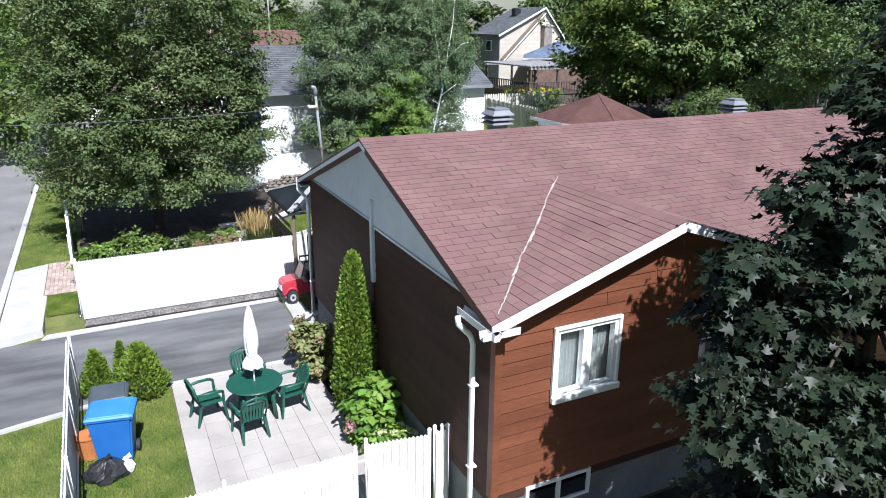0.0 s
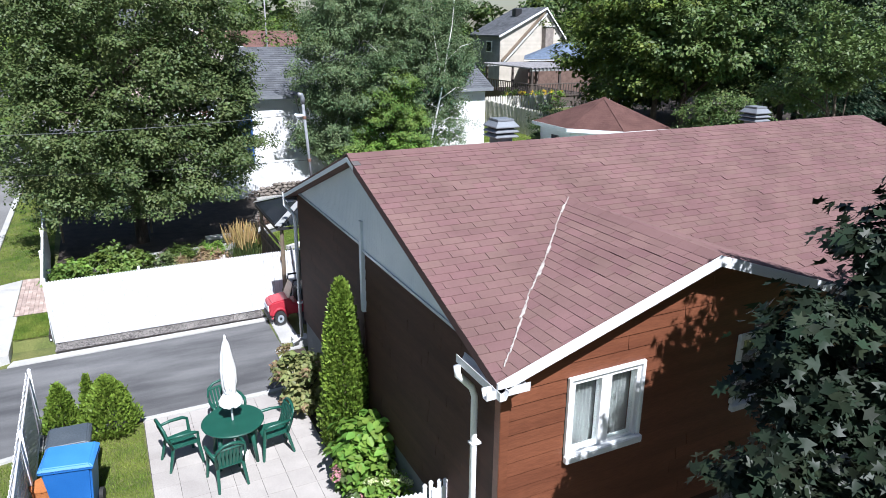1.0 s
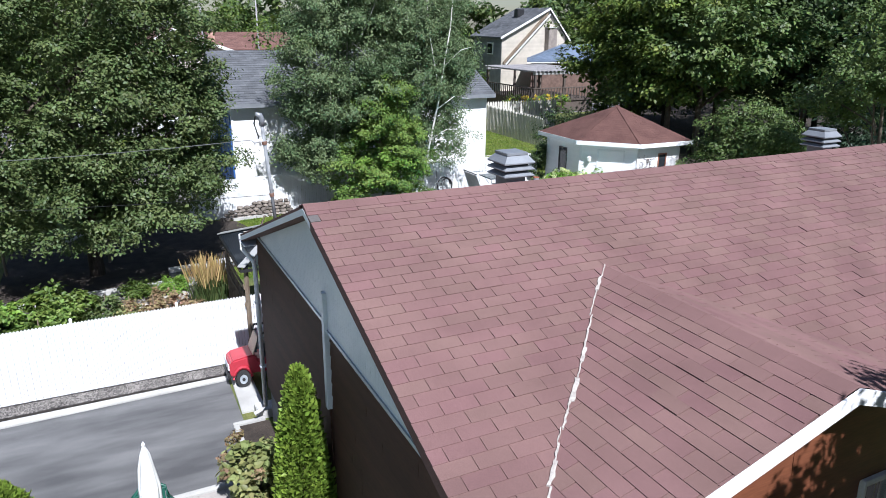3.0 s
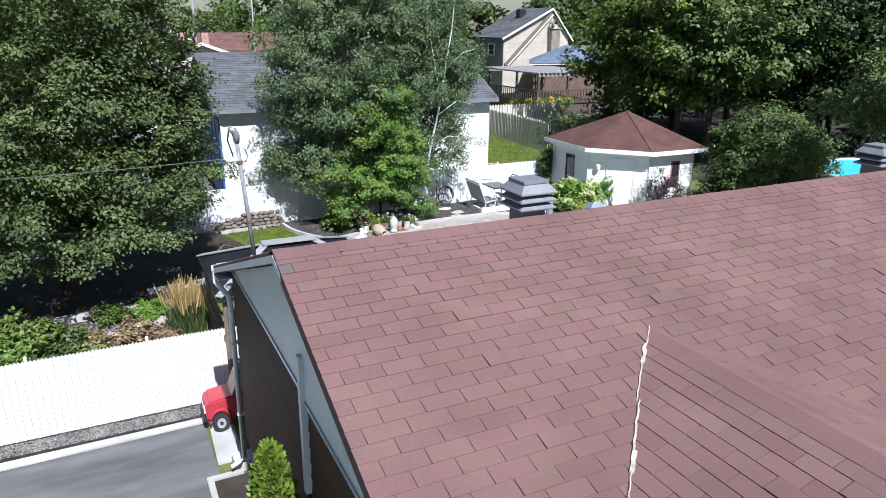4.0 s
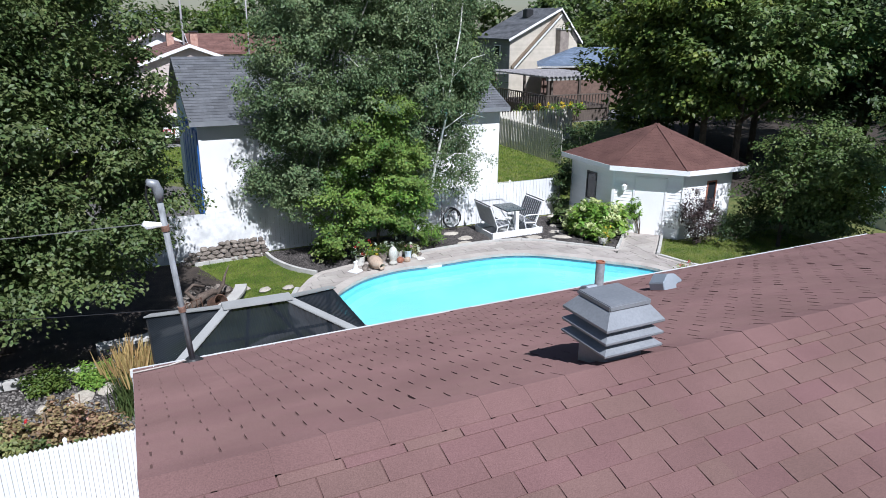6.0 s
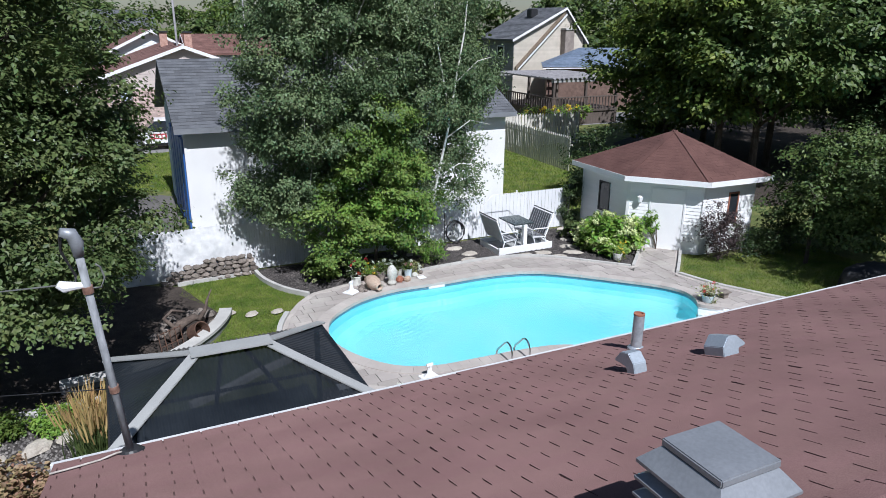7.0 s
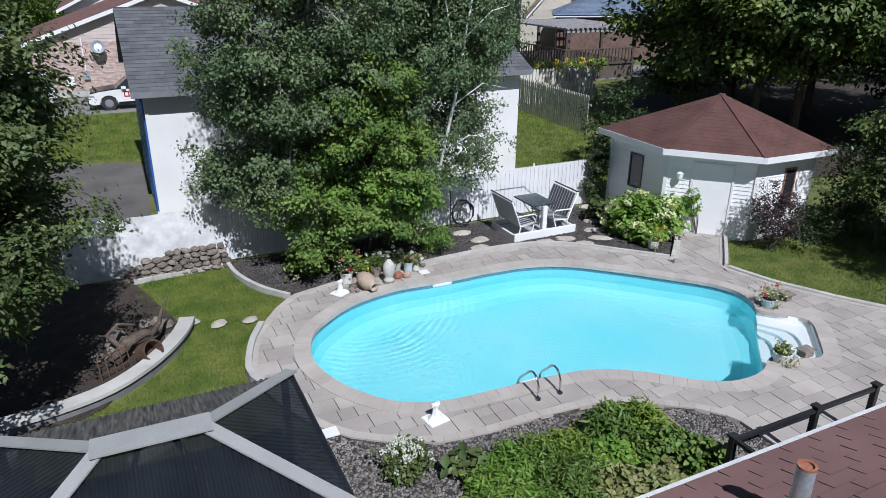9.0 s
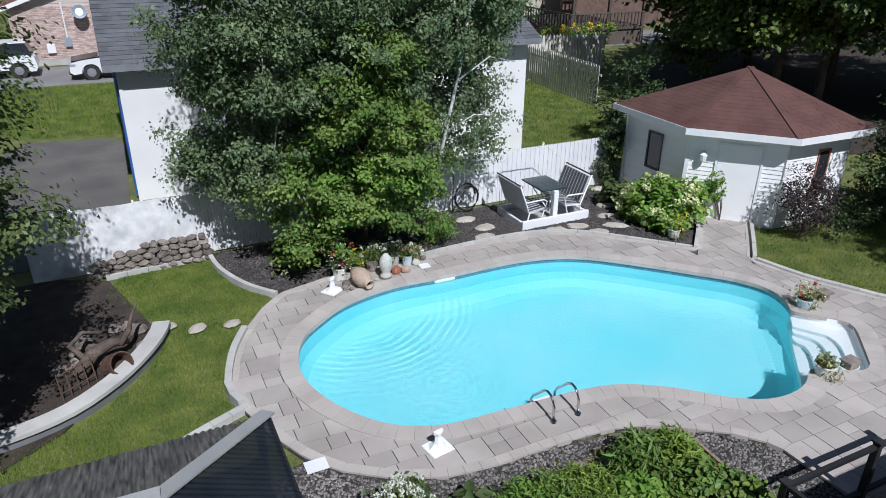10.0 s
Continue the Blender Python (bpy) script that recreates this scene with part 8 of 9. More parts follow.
part("back_frame", Shape().tube([(-0.215, -0.18, 0.41), (-0.245, -0.26, 0.66), (-0.22, -0.295, 0.80), (-0.12, -0.315, 0.875), (0, -0.32, 0.895), (0.12, -0.315, 0.875), (0.22, -0.295, 0.80), (0.245, -0.26, 0.66), (0.215, -0.18, 0.41)], 0.026, 7), m_green_plastic, ch, smooth=True)
part("back_rail", Shape().tube([(-0.23, -0.28, 0.79), (0, -0.30, 0.80), (0.23, -0.28, 0.79)], 0.022, 6), m_green_plastic, ch)
for sx in (-1, 1):
    part("arm", Shape().tube([(sx * 0.245, -0.25, 0.66), (sx * 0.285, -0.05, 0.665), (sx * 0.29, 0.16, 0.655), (sx * 0.275, 0.235, 0.62)], [0.022, 0.028, 0.03, 0.024], 7), m_green_plastic, ch, smooth=True)
    part("leg", Shape().tube([(sx * 0.275, 0.235, 0.63), (sx * 0.245, 0.24, 0.40), (sx * 0.275, 0.29, 0.0)], [0.022, 0.03, 0.024], 6), m_green_plastic, ch)
    part("leg", Shape().tube([(sx * 0.205, -0.17, 0.42), (sx * 0.24, -0.27, 0.0)], [0.032, 0.024], 6), m_green_plastic, ch)
z0 = GF + 0.006
ch.matrix_basis = pose(1.08, 12.33, z0, 0, 0, -78)
copy_thing(ch, pose(1.72, 11.42, z0, 0, 0, 8))
copy_thing(ch, pose(2.62, 11.98, z0, 0, 0, 95))
copy_thing(ch, pose(1.98, 12.95, z0, 0, 0, 190))


def wheeled_bin(x, y, turn, bodym, lidm, label, k=1.0, wide=1.0, deep=1.0):
    M = Matrix.Translation((x, y, GF - 0.03)) @ pose(0, 0, 0, 0, 0, turn) @ Matrix.Diagonal((wide, deep, 1.0, 1.0))
    b_ = thing("wheeled_bin", label, "bin", (x, y, GF - 0.03))
    lo, hi = [(-0.22, -0.25), (0.22, -0.25), (0.22, 0.25), (-0.22, 0.25)], [(-0.29, -0.33), (0.29, -0.33), (0.29, 0.33), (-0.29, 0.33)]
    vs = [M @ Vector((p[0] * k, p[1] * k, 0.04)) for p in lo] + [M @ Vector((p[0] * k, p[1] * k, 0.92 * k)) for p in hi]
    part("body", Shape().add(vs, [(3, 2, 1, 0), (4, 5, 6, 7), (0, 1, 5, 4), (1, 2, 6, 5), (2, 3, 7, 6), (3, 0, 4, 7)]), bodym, b_, bevel=0.03)
    part("rim", Shape().box(-0.315 * k, 0.315 * k, -0.355 * k, 0.355 * k, 0.90 * k, 0.95 * k, M), bodym, b_, bevel=0.012)
    lid = [(-0.33, -0.38, 0.95), (0.33, -0.38, 0.95), (0.33, 0.37, 0.99), (-0.33, 0.37, 0.99), (-0.27, -0.32, 1.0), (0.27, -0.32, 1.0), (0.27, 0.30, 1.06), (-0.27, 0.30, 1.06)]
    part("lid", Shape().add([M @ (Vector(p) * k) for p in lid], [(3, 2, 1, 0), (4, 5, 6, 7), (0, 1, 5, 4), (1, 2, 6, 5), (2, 3, 7, 6), (3, 0, 4, 7)]), lidm, b_, bevel=0.015)
    part("handle", Shape().tube([M @ (Vector((-0.25, 0.36, 0.97)) * k), M @ (Vector((-0.25, 0.44, 0.96)) * k), M @ (Vector((0.25, 0.44, 0.96)) * k), M @ (Vector((0.25, 0.36, 0.97)) * k)], 0.018, 7), bodym, b_)
    for sx in (-0.26, 0.26):
        part("wheel", Shape().tube([M @ (Vector((sx - 0.025, 0.26, 0.11)) * k), M @ (Vector((sx + 0.025, 0.26, 0.11)) * k)], 0.105, 14), m_tyre, b_)


wheeled_bin(-0.52, 11.70, -11, m_blue_bin, mat("blue_lid", (0.045, 0.20, 0.52), (0.06, 0.24, 0.58), scale=2, rough=0.4, bump=0.08, grain=0.06), "large blue plastic wheeled recycling bin on the grass", 1.0, 1.2, 0.8)
wheeled_bin(-0.54, 12.34, -4, m_grey_bin, m_grey_bin, "dark grey plastic wheeled bin with closed lid", 0.98, 1.03, 0.8)
tray = thing("orange_tub", "orange-brown plastic tub behind the blue bin", "tub", (-0.98, 11.95, GF - 0.03))
part("tub", Shape().lathe([(0.15, 0.0), (0.19, 0.42), (0.17, 0.42), (0.14, 0.04)], 18, Matrix.Translation((-0.96, 12.0, GF - 0.03))), m_orange, tray)
part("rim", Shape().lathe([(0.19, 0.40), (0.205, 0.415), (0.205, 0.435), (0.17, 0.435)], 18, Matrix.Translation((-0.96, 12.0, GF - 0.03))), m_orange, tray)


def soft_bag(name, label, c, sx, sy, sz, mm, seed):
    r = random.Random(seed)
    prof = [(0.5, 0.0), (0.95, 0.12), (1.0, 0.4), (0.75, 0.75), (0.3, 0.95), (0.12, 1.05)]
    s_ = Shape()
    n_ = 22
    for q, z in prof:
        for k in range(n_):
            a = 2 * math.pi * k / n_
            f = q * (1 + 0.13 * math.sin(5 * a + 7 * z + seed) + r.uniform(-0.09, 0.09))
            s_.v.append((c[0] + sx * f * math.cos(a), c[1] + sy * f * math.sin(a), c[2] + sz * z * (1 + r.uniform(-.08, .08))))
    s_.f = [(i * n_ + k, i * n_ + (k + 1) % n_, (i + 1) * n_ + (k + 1) % n_, (i + 1) * n_ + k) for i in range(len(prof) - 1) for k in range(n_)] + [tuple(range(n_))[::-1], tuple(range(5 * n_, 6 * n_))]
    b_ = thing(name, label, "bag", c)
    part("bag", s_, mm, b_)
    part("knot", Shape().tube([(c[0], c[1], c[2] + sz * 0.95), (c[0] + 0.03, c[1] - 0.02, c[2] + sz * 1.12), (c[0] + 0.09, c[1] - 0.01, c[2] + sz * 1.2)], [0.05, 0.03, 0.05], 8), mm, b_)


soft_bag("rubbish_bag", "crumpled black plastic rubbish bag on the grass", (-0.70, 11.22, GF - 0.03), 0.35, 0.26, 0.34, m_black_bag, 3)
soft_bag("rubbish_bag", "small white plastic bag beside the black bag", (-0.40, 11.24, GF - 0.03), 0.13, 0.11, 0.27, m_cloth, 5)

# red ride-on pickup against the fence
toy = thing("toy_car", "red plastic ride-on toy pickup with beige windscreen", "toy car", (4.15, 17.45, GF + 0.02))
zt = GF + 0.02
prof = [(3.72, 0.16), (3.70, 0.34), (3.76, 0.42), (4.08, 0.46), (4.20, 0.46), (4.24, 0.36), (4.60, 0.36), (4.64, 0.46), (4.86, 0.46), (4.88, 0.16)]
part("body", Shape().solid([(x, 17.18, zt + z) for x, z in prof], (0, 0.50, 0)), m_red, toy, bevel=0.025)
part("bumper", Shape().box(3.66, 3.74, 17.20, 17.66, zt + 0.13, zt + 0.22), m_dark, toy, bevel=0.02)
part("grille", Shape().box(3.685, 3.702, 17.28, 17.58, zt + 0.25, zt + 0.34), m_galv, toy)
for y in (17.21, 17.59):
    part("headlight", Shape().box(3.685, 3.705, y, y + 0.07, zt + 0.27, zt + 0.36), m_white, toy)
part("windscreen", Shape().solid([(4.14, 17.20, zt + 0.46), (4.14, 17.66, zt + 0.46), (4.26, 17.64, zt + 0.70), (4.26, 17.22, zt + 0.70)], (0.02, 0, 0)), m_beige, toy, "beige windscreen panel")
part("roll_bar", Shape().tube([(4.62, 17.20, zt + 0.44), (4.60, 17.20, zt + 0.78), (4.28, 17.20, zt + 0.78), (4.20, 17.20, zt + 0.50)], 0.022, 7), m_dark, toy)
part("roll_bar", Shape().tube([(4.62, 17.66, zt + 0.44), (4.60, 17.66, zt + 0.78), (4.28, 17.66, zt + 0.78), (4.20, 17.66, zt + 0.50)], 0.022, 7), m_dark, toy)
part("seat", Shape().box(4.34, 4.56, 17.26, 17.60, zt + 0.36, zt + 0.58), m_dark, toy, bevel=0.02)
for x in (3.93, 4.68):
    for y0, y1 in ((17.10, 17.20), (17.66, 17.76)):
        w_ = part("wheel", Shape().tube([(x, y0, zt + 0.13), (x, y1, zt + 0.13)], 0.13, 20), m_tyre, toy)
        part("rim", Shape().tube([(x, y0 - 0.006 if y0 < 17.4 else y1 - 0.02, zt + 0.13), (x, y0 + 0.02 if y0 < 17.4 else y1 + 0.006, zt + 0.13)], 0.075, 10), m_galv, w_)
        part("hub", Shape().tube([(x, y0 - 0.012 if y0 < 17.4 else y1, zt + 0.13), (x, y0 if y0 < 17.4 else y1 + 0.012, zt + 0.13)], 0.03, 8), m_dark, w_)
    part("fender", Shape().tube([(x + 0.17 * math.cos(a), 17.17, zt + 0.13 + 0.17 * math.sin(a)) for a in np.linspace(0, math.pi, 9)], 0.028, 6), m_red, toy)


toy.scale = (1.12, 1.12, 1.42)
toy.location = (4.22, 17.55, GF + 0.02)


# columnar and globe cedars
def cedar(label, x, y, z, h, r, n, size=0.10, power=0.55, name="cedar_shrub", m=m_leaf_cedar):
    t = thing(name, label, "shrub", (x, y, z))
    part("trunk", Shape().tube([(x, y, z - 0.05), (x, y, z + h * 0.7)], [0.05, 0.015], 7), m_bark, t)
    k = NR.random(n)
    a = NR.uniform(0, 2 * math.pi, n)
    prof = np.minimum(1.0, (1 - k) ** power * 1.1) * np.minimum(1.0, 0.72 + k * 2.5)
    rr = r * prof * (NR.uniform(0.45, 1.0, n) ** 0.5) * (1 + 0.10 * np.sin(5 * a + 9 * k) + 0.08 * np.sin(11 * a - 14 * k))
    P = np.stack([x + rr * np.cos(a), y + rr * np.sin(a), z + 0.04 + k * h], 1) + NR.normal(size=(n, 3)) * 0.015
    D = np.stack([np.cos(a) * 0.55, np.sin(a) * 0.55, np.full(n, 0.9)], 1) + NR.normal(size=(n, 3)) * 0.35
    part("foliage", leaves("foliage", P, size, LEAF, LEAF_F, 0.3, None, 0, D), m, t)


cedar("tall columnar bright green cedar against the dark wall", 3.80, 11.52, GF, 3.15, 0.44, 14000, 0.085)
cedar("rounded dense green cedar beside the driveway", 0.02, 14.02 - 0.15, GF, 1.05, 0.50, 6500, 0.075, 0.6)
cedar("small green cedar shrub beside the driveway", -0.78, 14.2, GF, 0.92, 0.34, 3500, 0.075, 0.8)
cedar("narrow pointed cedar shrub beside the driveway", -0.30, 14.15, GF, 1.02, 0.22, 2200, 0.075, 0.9)
BIG = np.array([(0, 0, 0), (-0.36, 0.40, 0.10), (-0.22, 0.78, 0.04), (0, 1.0, -0.1), (0.22, 0.78, 0.04), (0.36, 0.40, 0.10)])
BIG_F = [(0, 1, 2, 3), (0, 3, 4, 5)]
shrub("hydrangea_bush", "hydrangea bush with faded brown-pink flower heads", (3.45, 13.3, GF), [(3.45, 13.3, 0.35, 0.45, 0.50, 0.55), (3.55, 12.9, 0.3, 0.4, 0.4, 0.5)], 190, 9, 0.10, 0.13, m_leaf_pale, 0.6, BIG, BIG_F, (m_leaf_bronze, 24, 0.085, 0.068))
shrub("hydrangea_bush", "lush lime green broad-leaved hydrangea at the wall", (3.85, 10.55, GF), [(3.85, 10.6, 0.35, 0.46, 0.48, 0.52), (3.75, 10.3, 0.15, 0.4, 0.4, 0.35)], 210, 8, 0.10, 0.17, m_leaf_lime, 0.65, BIG, BIG_F)
shrub("hydrangea_bush", "low hydrangea with pink flower heads at the patio edge", (3.40, 10.35, GF), [(3.42, 10.25, 0.0, 0.26, 0.30, 0.2)], 40, 8, 0.07, 0.10, m_leaf_apple, 0.6, BIG, BIG_F, (m_flower_pink, 8, 0.085, 0.05))
shrub("hydrangea_bush", "pale green and cream flowering plant by the gate", (3.95, 9.7, GF), [(3.9, 9.65, 0.02, 0.36, 0.42, 0.24)], 70, 10, 0.08, 0.08, m_leaf_lime, 0.5, LEAF, LEAF_F, (m_flower_green, 14, 0.06, 0.04))

# feather reed grass and vegetable bed
BLADE = np.array([(-0.012, 0, 0), (0.012, 0, 0), (0.010, 0.5, 0.03), (0.0, 1.0, 0.16), (-0.010, 0.5, 0.03)])
BLADE_F = [(0, 1, 2, 4), (4, 2, 3)]
rg = thing("reed_grass", "tall golden feather reed grass clump beside the fence", "grass clump", (3.95, 21.4, -0.05))
n_ = 900
a = NR.uniform(0, 2 * math.pi, n_)
P = np.stack([3.95 + 0.17 * NR.normal(size=n_), 21.4 + 0.17 * NR.normal(size=n_), np.full(n_, -0.05)], 1)
D = np.stack([np.cos(a) * 0.22, np.sin(a) * 0.22, np.ones(n_)], 1) + NR.normal(size=(n_, 3)) * 0.06
part("blades", leaves("blades", P, 0.9, BLADE, BLADE_F, 0.3, None, 0, D), m_leaf_apple, rg)
n_ = 420
a = NR.uniform(0, 2 * math.pi, n_)
D = np.stack([np.cos(a) * 0.24, np.sin(a) * 0.24, np.ones(n_)], 1) + NR.normal(size=(n_, 3)) * 0.05
P = np.stack([3.95 + 0.14 * NR.normal(size=n_), 21.4 + 0.14 * NR.normal(size=n_), np.full(n_, -0.05)], 1) + D * NR.uniform(0.65, 0.98, n_)[:, None]
part("plumes", leaves("plumes", P, 0.46, np.array([(-0.03, 0, 0), (0.03, 0, 0), (0.025, 0.5, 0), (0, 1, 0.04), (-0.025, 0.5, 0)]), BLADE_F, 0.3, None, 0, D), m_straw, rg)
for x, y, r, h, mm, lab, sz in ((-0.55, 21.3, .35, .7, m_leaf_lime, "leafy green bean plants in the vegetable bed", .11), (0.25, 21.6, .4, .85, m_leaf_wood, "bushy green pepper plants in the vegetable bed", .11), (0.95, 21.2, .4, .8, m_leaf_wood, "leafy vegetable plants behind the fence", .10),
                                (1.6, 20.4, .42, .85, m_leaf_apple, "sprawling tomato plants behind the fence", .09), (2.2, 20.1, .42, .8, m_leaf_bronze, "withering tomato plants on stakes", .08), (2.8, 20.3, .4, .85, m_leaf_bronze, "tangled drying vegetable plants", .08), (1.3, 19.5, .45, .75, m_leaf_apple, "low tangled bean plants behind the fence", .09),
                                (1.9, 19.6, .45, .8, m_leaf_pale, "tangled yellowing bean plants behind the fence", .08), (3.3, 19.9, .4, .7, m_leaf_bronze, "dry tangled stems beside the reed grass", .07), (-0.7, 20.5, .42, .8, m_leaf_young, "bright leafy plants at the bed corner", .11), (0.4, 20.6, .4, .8, m_leaf_young, "upright green plants in the vegetable bed", .10), (0.4, 19.6, .45, .7, m_leaf_wood, "broad green vegetable plants behind the fence", .11), (-0.4, 19.7, .4, .65, m_leaf_wood, "low leafy plants behind the fence", .11), (2.6, 19.3, .45, .6, m_leaf_apple, "mixed low plants behind the fence", .08), (3.2, 22.9, .3, .3, m_leaf_lime, "low green ground cover by the kerb", .06), (2.3, 23.0, .3, .28, m_leaf_wood, "low green ground cover beside the bed", .06)):
    shrub("vegetable_plant", lab, (x, y, -0.04), [(x, y, h * 0.55, r * 1.25, r * 1.25, h * 0.62)], 135, 16, 0.09, sz, mm, 0.5, BIG, BIG_F, (m_flower_red, 3, 0.04, 0.03) if "tomato" in lab else None, "plant", group="vegetable bed")
for x, y in ((2.0, 20.2), (2.5, 20.0), (1.5, 20.5), (3.0, 20.4), (0.2, 19.6)):
    whole("plant_stake", Shape().tube([(x, y, -0.1), (x + 0.03, y, 1.05)], 0.012, 6), m_wood, "thin wooden plant stake", "stake", group="plant stakes")

# garden bed by the pool
bed = thing("raised_bed_edge", "weathered timber edging of the kitchen bed", "edging", (13.7, 19.8, -0.04))
for a, b in (((13.72, 20.42), (13.66, 18.9)), ((13.64, 20.46), (12.2, 20.62)), ((12.1, 20.5), (10.6, 20.4))):
    part("board", bar((a[0], a[1], -0.06), (b[0], b[1], -0.06), 0.05, 0.16), m_wood, bed)
for x, y, r, h, mm, sz, tmpl in ((10.25, 19.95, .40, .50, m_leaf_lime, .060, 0), (10.7, 20.2, .42, .60, m_leaf_lime, .055, 0), (11.2, 20.2, .42, .65, m_leaf_young, .050, 0), (11.65, 20.1, .36, .60, m_leaf_cedar, .050, 0), (11.3, 19.5, .48, .7, m_leaf_young, .055, 0),
                                 (12.55, 20.2, .38, .80, m_leaf_young, .085, 0), (13.05, 20.0, .40, .80, m_leaf_cedar, .085, 0), (12.9, 19.5, .45, .8, m_leaf_young, .10, 1), (12.15, 19.7, .40, .5, m_leaf_lime, .12, 1), (13.25, 19.05, .42, .75, m_leaf_young, .10, 1), (12.4, 18.9, .5, .5, m_leaf_pale, .12, 1),
                                 (9.8, 19.4, .45, .45, m_leaf_lime, .07, 0), (9.35, 19.15, .45, .4, m_leaf_cedar, .06, 0), (10.5, 19.3, .5, .5, m_leaf_lime, .06, 0), (11.9, 19.2, .42, .42, m_leaf_pale, .12, 1)):
    shrub("vegetable_plant", "leafy green kitchen garden plants in the gravel bed" if mm is not m_leaf_lime else "pale green broad-leaved garden plants", (x, y, -0.04), [(x, y - 0.1, h * 0.28, r * 0.85, r * 0.75, h * 0.34)], 110 if tmpl else 170, 13, 0.085, sz if tmpl else sz * 2.0, mm, 0.45, BIG if tmpl else LANCE, BIG_F if tmpl else LEAF_F, None, "plant", group="kitchen bed plants")
allium = shrub("allium_plant", "clump of white-flowered garlic chives in the gravel", (9.25, 20.75, -0.04), [(9.25, 20.75, 0.16, 0.34, 0.34, 0.16)], 90, 10, 0.09, 0.10, m_leaf_apple, 0.3, LEAF, LEAF_F, None, "plant")
for k in range(48):
    x, y = 9.25 + 0.17 * NR.normal(), 20.75 + 0.17 * NR.normal()
    z = NR.uniform(0.34, 0.5)
    al = part("flower_stalk", Shape().tube([(9.25 + (x - 9.25) * 0.6, 20.75 + (y - 20.75) * 0.6, 0.0), (x, y, z)], 0.006, 5), m_leaf_cedar, allium)
    d = NR.normal(size=(20, 3))
    d /= np.linalg.norm(d, axis=1)[:, None]
    part("bloom", leaves("bloom", np.array([x, y, z]) + d * 0.028, 0.035, LEAF, LEAF_F, 0.2, d * 1.5), m_flower_white, al)
shrub("rhubarb_plant", "large blue-green rhubarb leaves", (10.1, 20.3, -0.04), [(10.1, 20.3, 0.2, 0.2, 0.2, 0.15)], 14, 4, 0.08, 0.2, m_leaf_apple, 0.6, BIG, BIG_F, None, "plant")
# beds round the pool
shrub("hydrangea_bush", "big green hydrangea bush with cream and lime flower heads", (19.2, 27.3, -0.03), [(19.2, 27.3, 0.5, 0.65, 0.6, 0.6), (19.75, 26.95, 0.5, 0.5, 0.5, 0.55), (18.9, 27.8, 0.35, 0.4, 0.4, 0.4), (19.0, 26.75, 0.25, 0.45, 0.35, 0.3)], 330, 10, 0.13, 0.16, m_leaf_lime, 0.6, BIG, BIG_F, (m_flower_green, 80, 0.115, 0.08))
shrub("hosta_plant", "broad grey-green hosta leaves beside the hydrangea", (19.0, 28.7, -0.03), [(19.0, 28.7, 0.3, 0.4, 0.4, 0.3)], 40, 5, 0.12, 0.26, m_leaf_apple, 0.6, BIG, BIG_F, None, "plant")
shrub("purple_shrub", "dark purple-leaved shrub in front of the shed door", (21.9, 24.95, -0.05), [(21.6, 25.0, 1.25, 0.34, 0.32, 0.75), (22.2, 24.95, 0.95, 0.40, 0.34, 0.62), (21.9, 24.9, 0.55, 0.5, 0.38, 0.5)], 300, 18, 0.13, 0.065, m_leaf_purple, 0.4)
shrub("low_shrub", "low green shrubs beside the shed wall", (23.4, 24.7, -0.05), [(23.2, 24.7, 0.45, 0.8, 0.5, 0.5), (24.3, 24.9, 0.6, 0.7, 0.5, 0.7)], 220, 16, 0.15, 0.09, m_leaf_dark, 0.45)
shrub("climbing_vine", "ivy climbing the fence beside the shed", (19.75, 30.15, -0.05), [(19.75, 30.1, 0.8, 0.28, 0.18, 0.85), (19.85, 30.1, 1.5, 0.35, 0.25, 0.4)], 150, 16, 0.09, 0.09, m_leaf_dark, 0.3)
shrub("climbing_vine", "light green climber on the shed corner", (20.75, 26.55, -0.05), [(20.6, 26.75, 0.9, 0.14, 0.14, 0.45)], 40, 12, 0.07, 0.09, m_leaf_lime, 0.3)
shrub("dark_shrub", "dark shrub at the neighbour's fence", (23.4, 33.4, -0.05), [(23.5, 33.8, 1.5, 1.1, 1.1, 1.6), (22.6, 32.6, 1.0, 0.7, 0.7, 1.1)], 260, 16, 0.22, 0.14, m_leaf_dark, 0.4)
shrub("day_lily", "clump of arching yellow-green day lily leaves", (13.35, 28.5, -0.03), [(13.35, 28.5, 0.35, 0.4, 0.35, 0.35)], 60, 10, 0.1, 0.2, m_leaf_lime, 0.3, np.array([(-0.05, 0, 0), (0.05, 0, 0), (0.06, 0.5, 0.06), (0, 1.0, -0.15), (-0.06, 0.5, 0.06)]), BLADE_F, None, "plant")
shrub("hydrangea_bush", "low shaded hydrangea below the birches", (9.95, 28.35, -0.03), [(9.9, 28.35, 0.4, 0.5, 0.35, 0.4)], 110, 10, 0.1, 0.12, m_leaf_wood, 0.5, BIG, BIG_F, (m_flower_green, 6, 0.08, 0.05))

for x, y, fm, lab in ((11.15, 27.94, m_flower_yellow, "low yellow-green flowering plant among the pots"), (11.65, 28.17, m_flower_white, "white flowering plant behind the stone pots"), (12.08, 28.06, m_flower_white, "trailing white petunias beside the pots"), (12.4, 27.68, m_flower_white, "small white flowering plant at the bed edge")):
    shrub("flowering_plant", lab, (x, y, -0.03), [(x, y, 0.18, 0.20, 0.16, 0.2)], 44, 9, 0.06, 0.06, m_leaf_pale, 0.5, LEAF, LEAF_F, (fm, 14, 0.035, 0.045), "plant", group="plants among the pots")

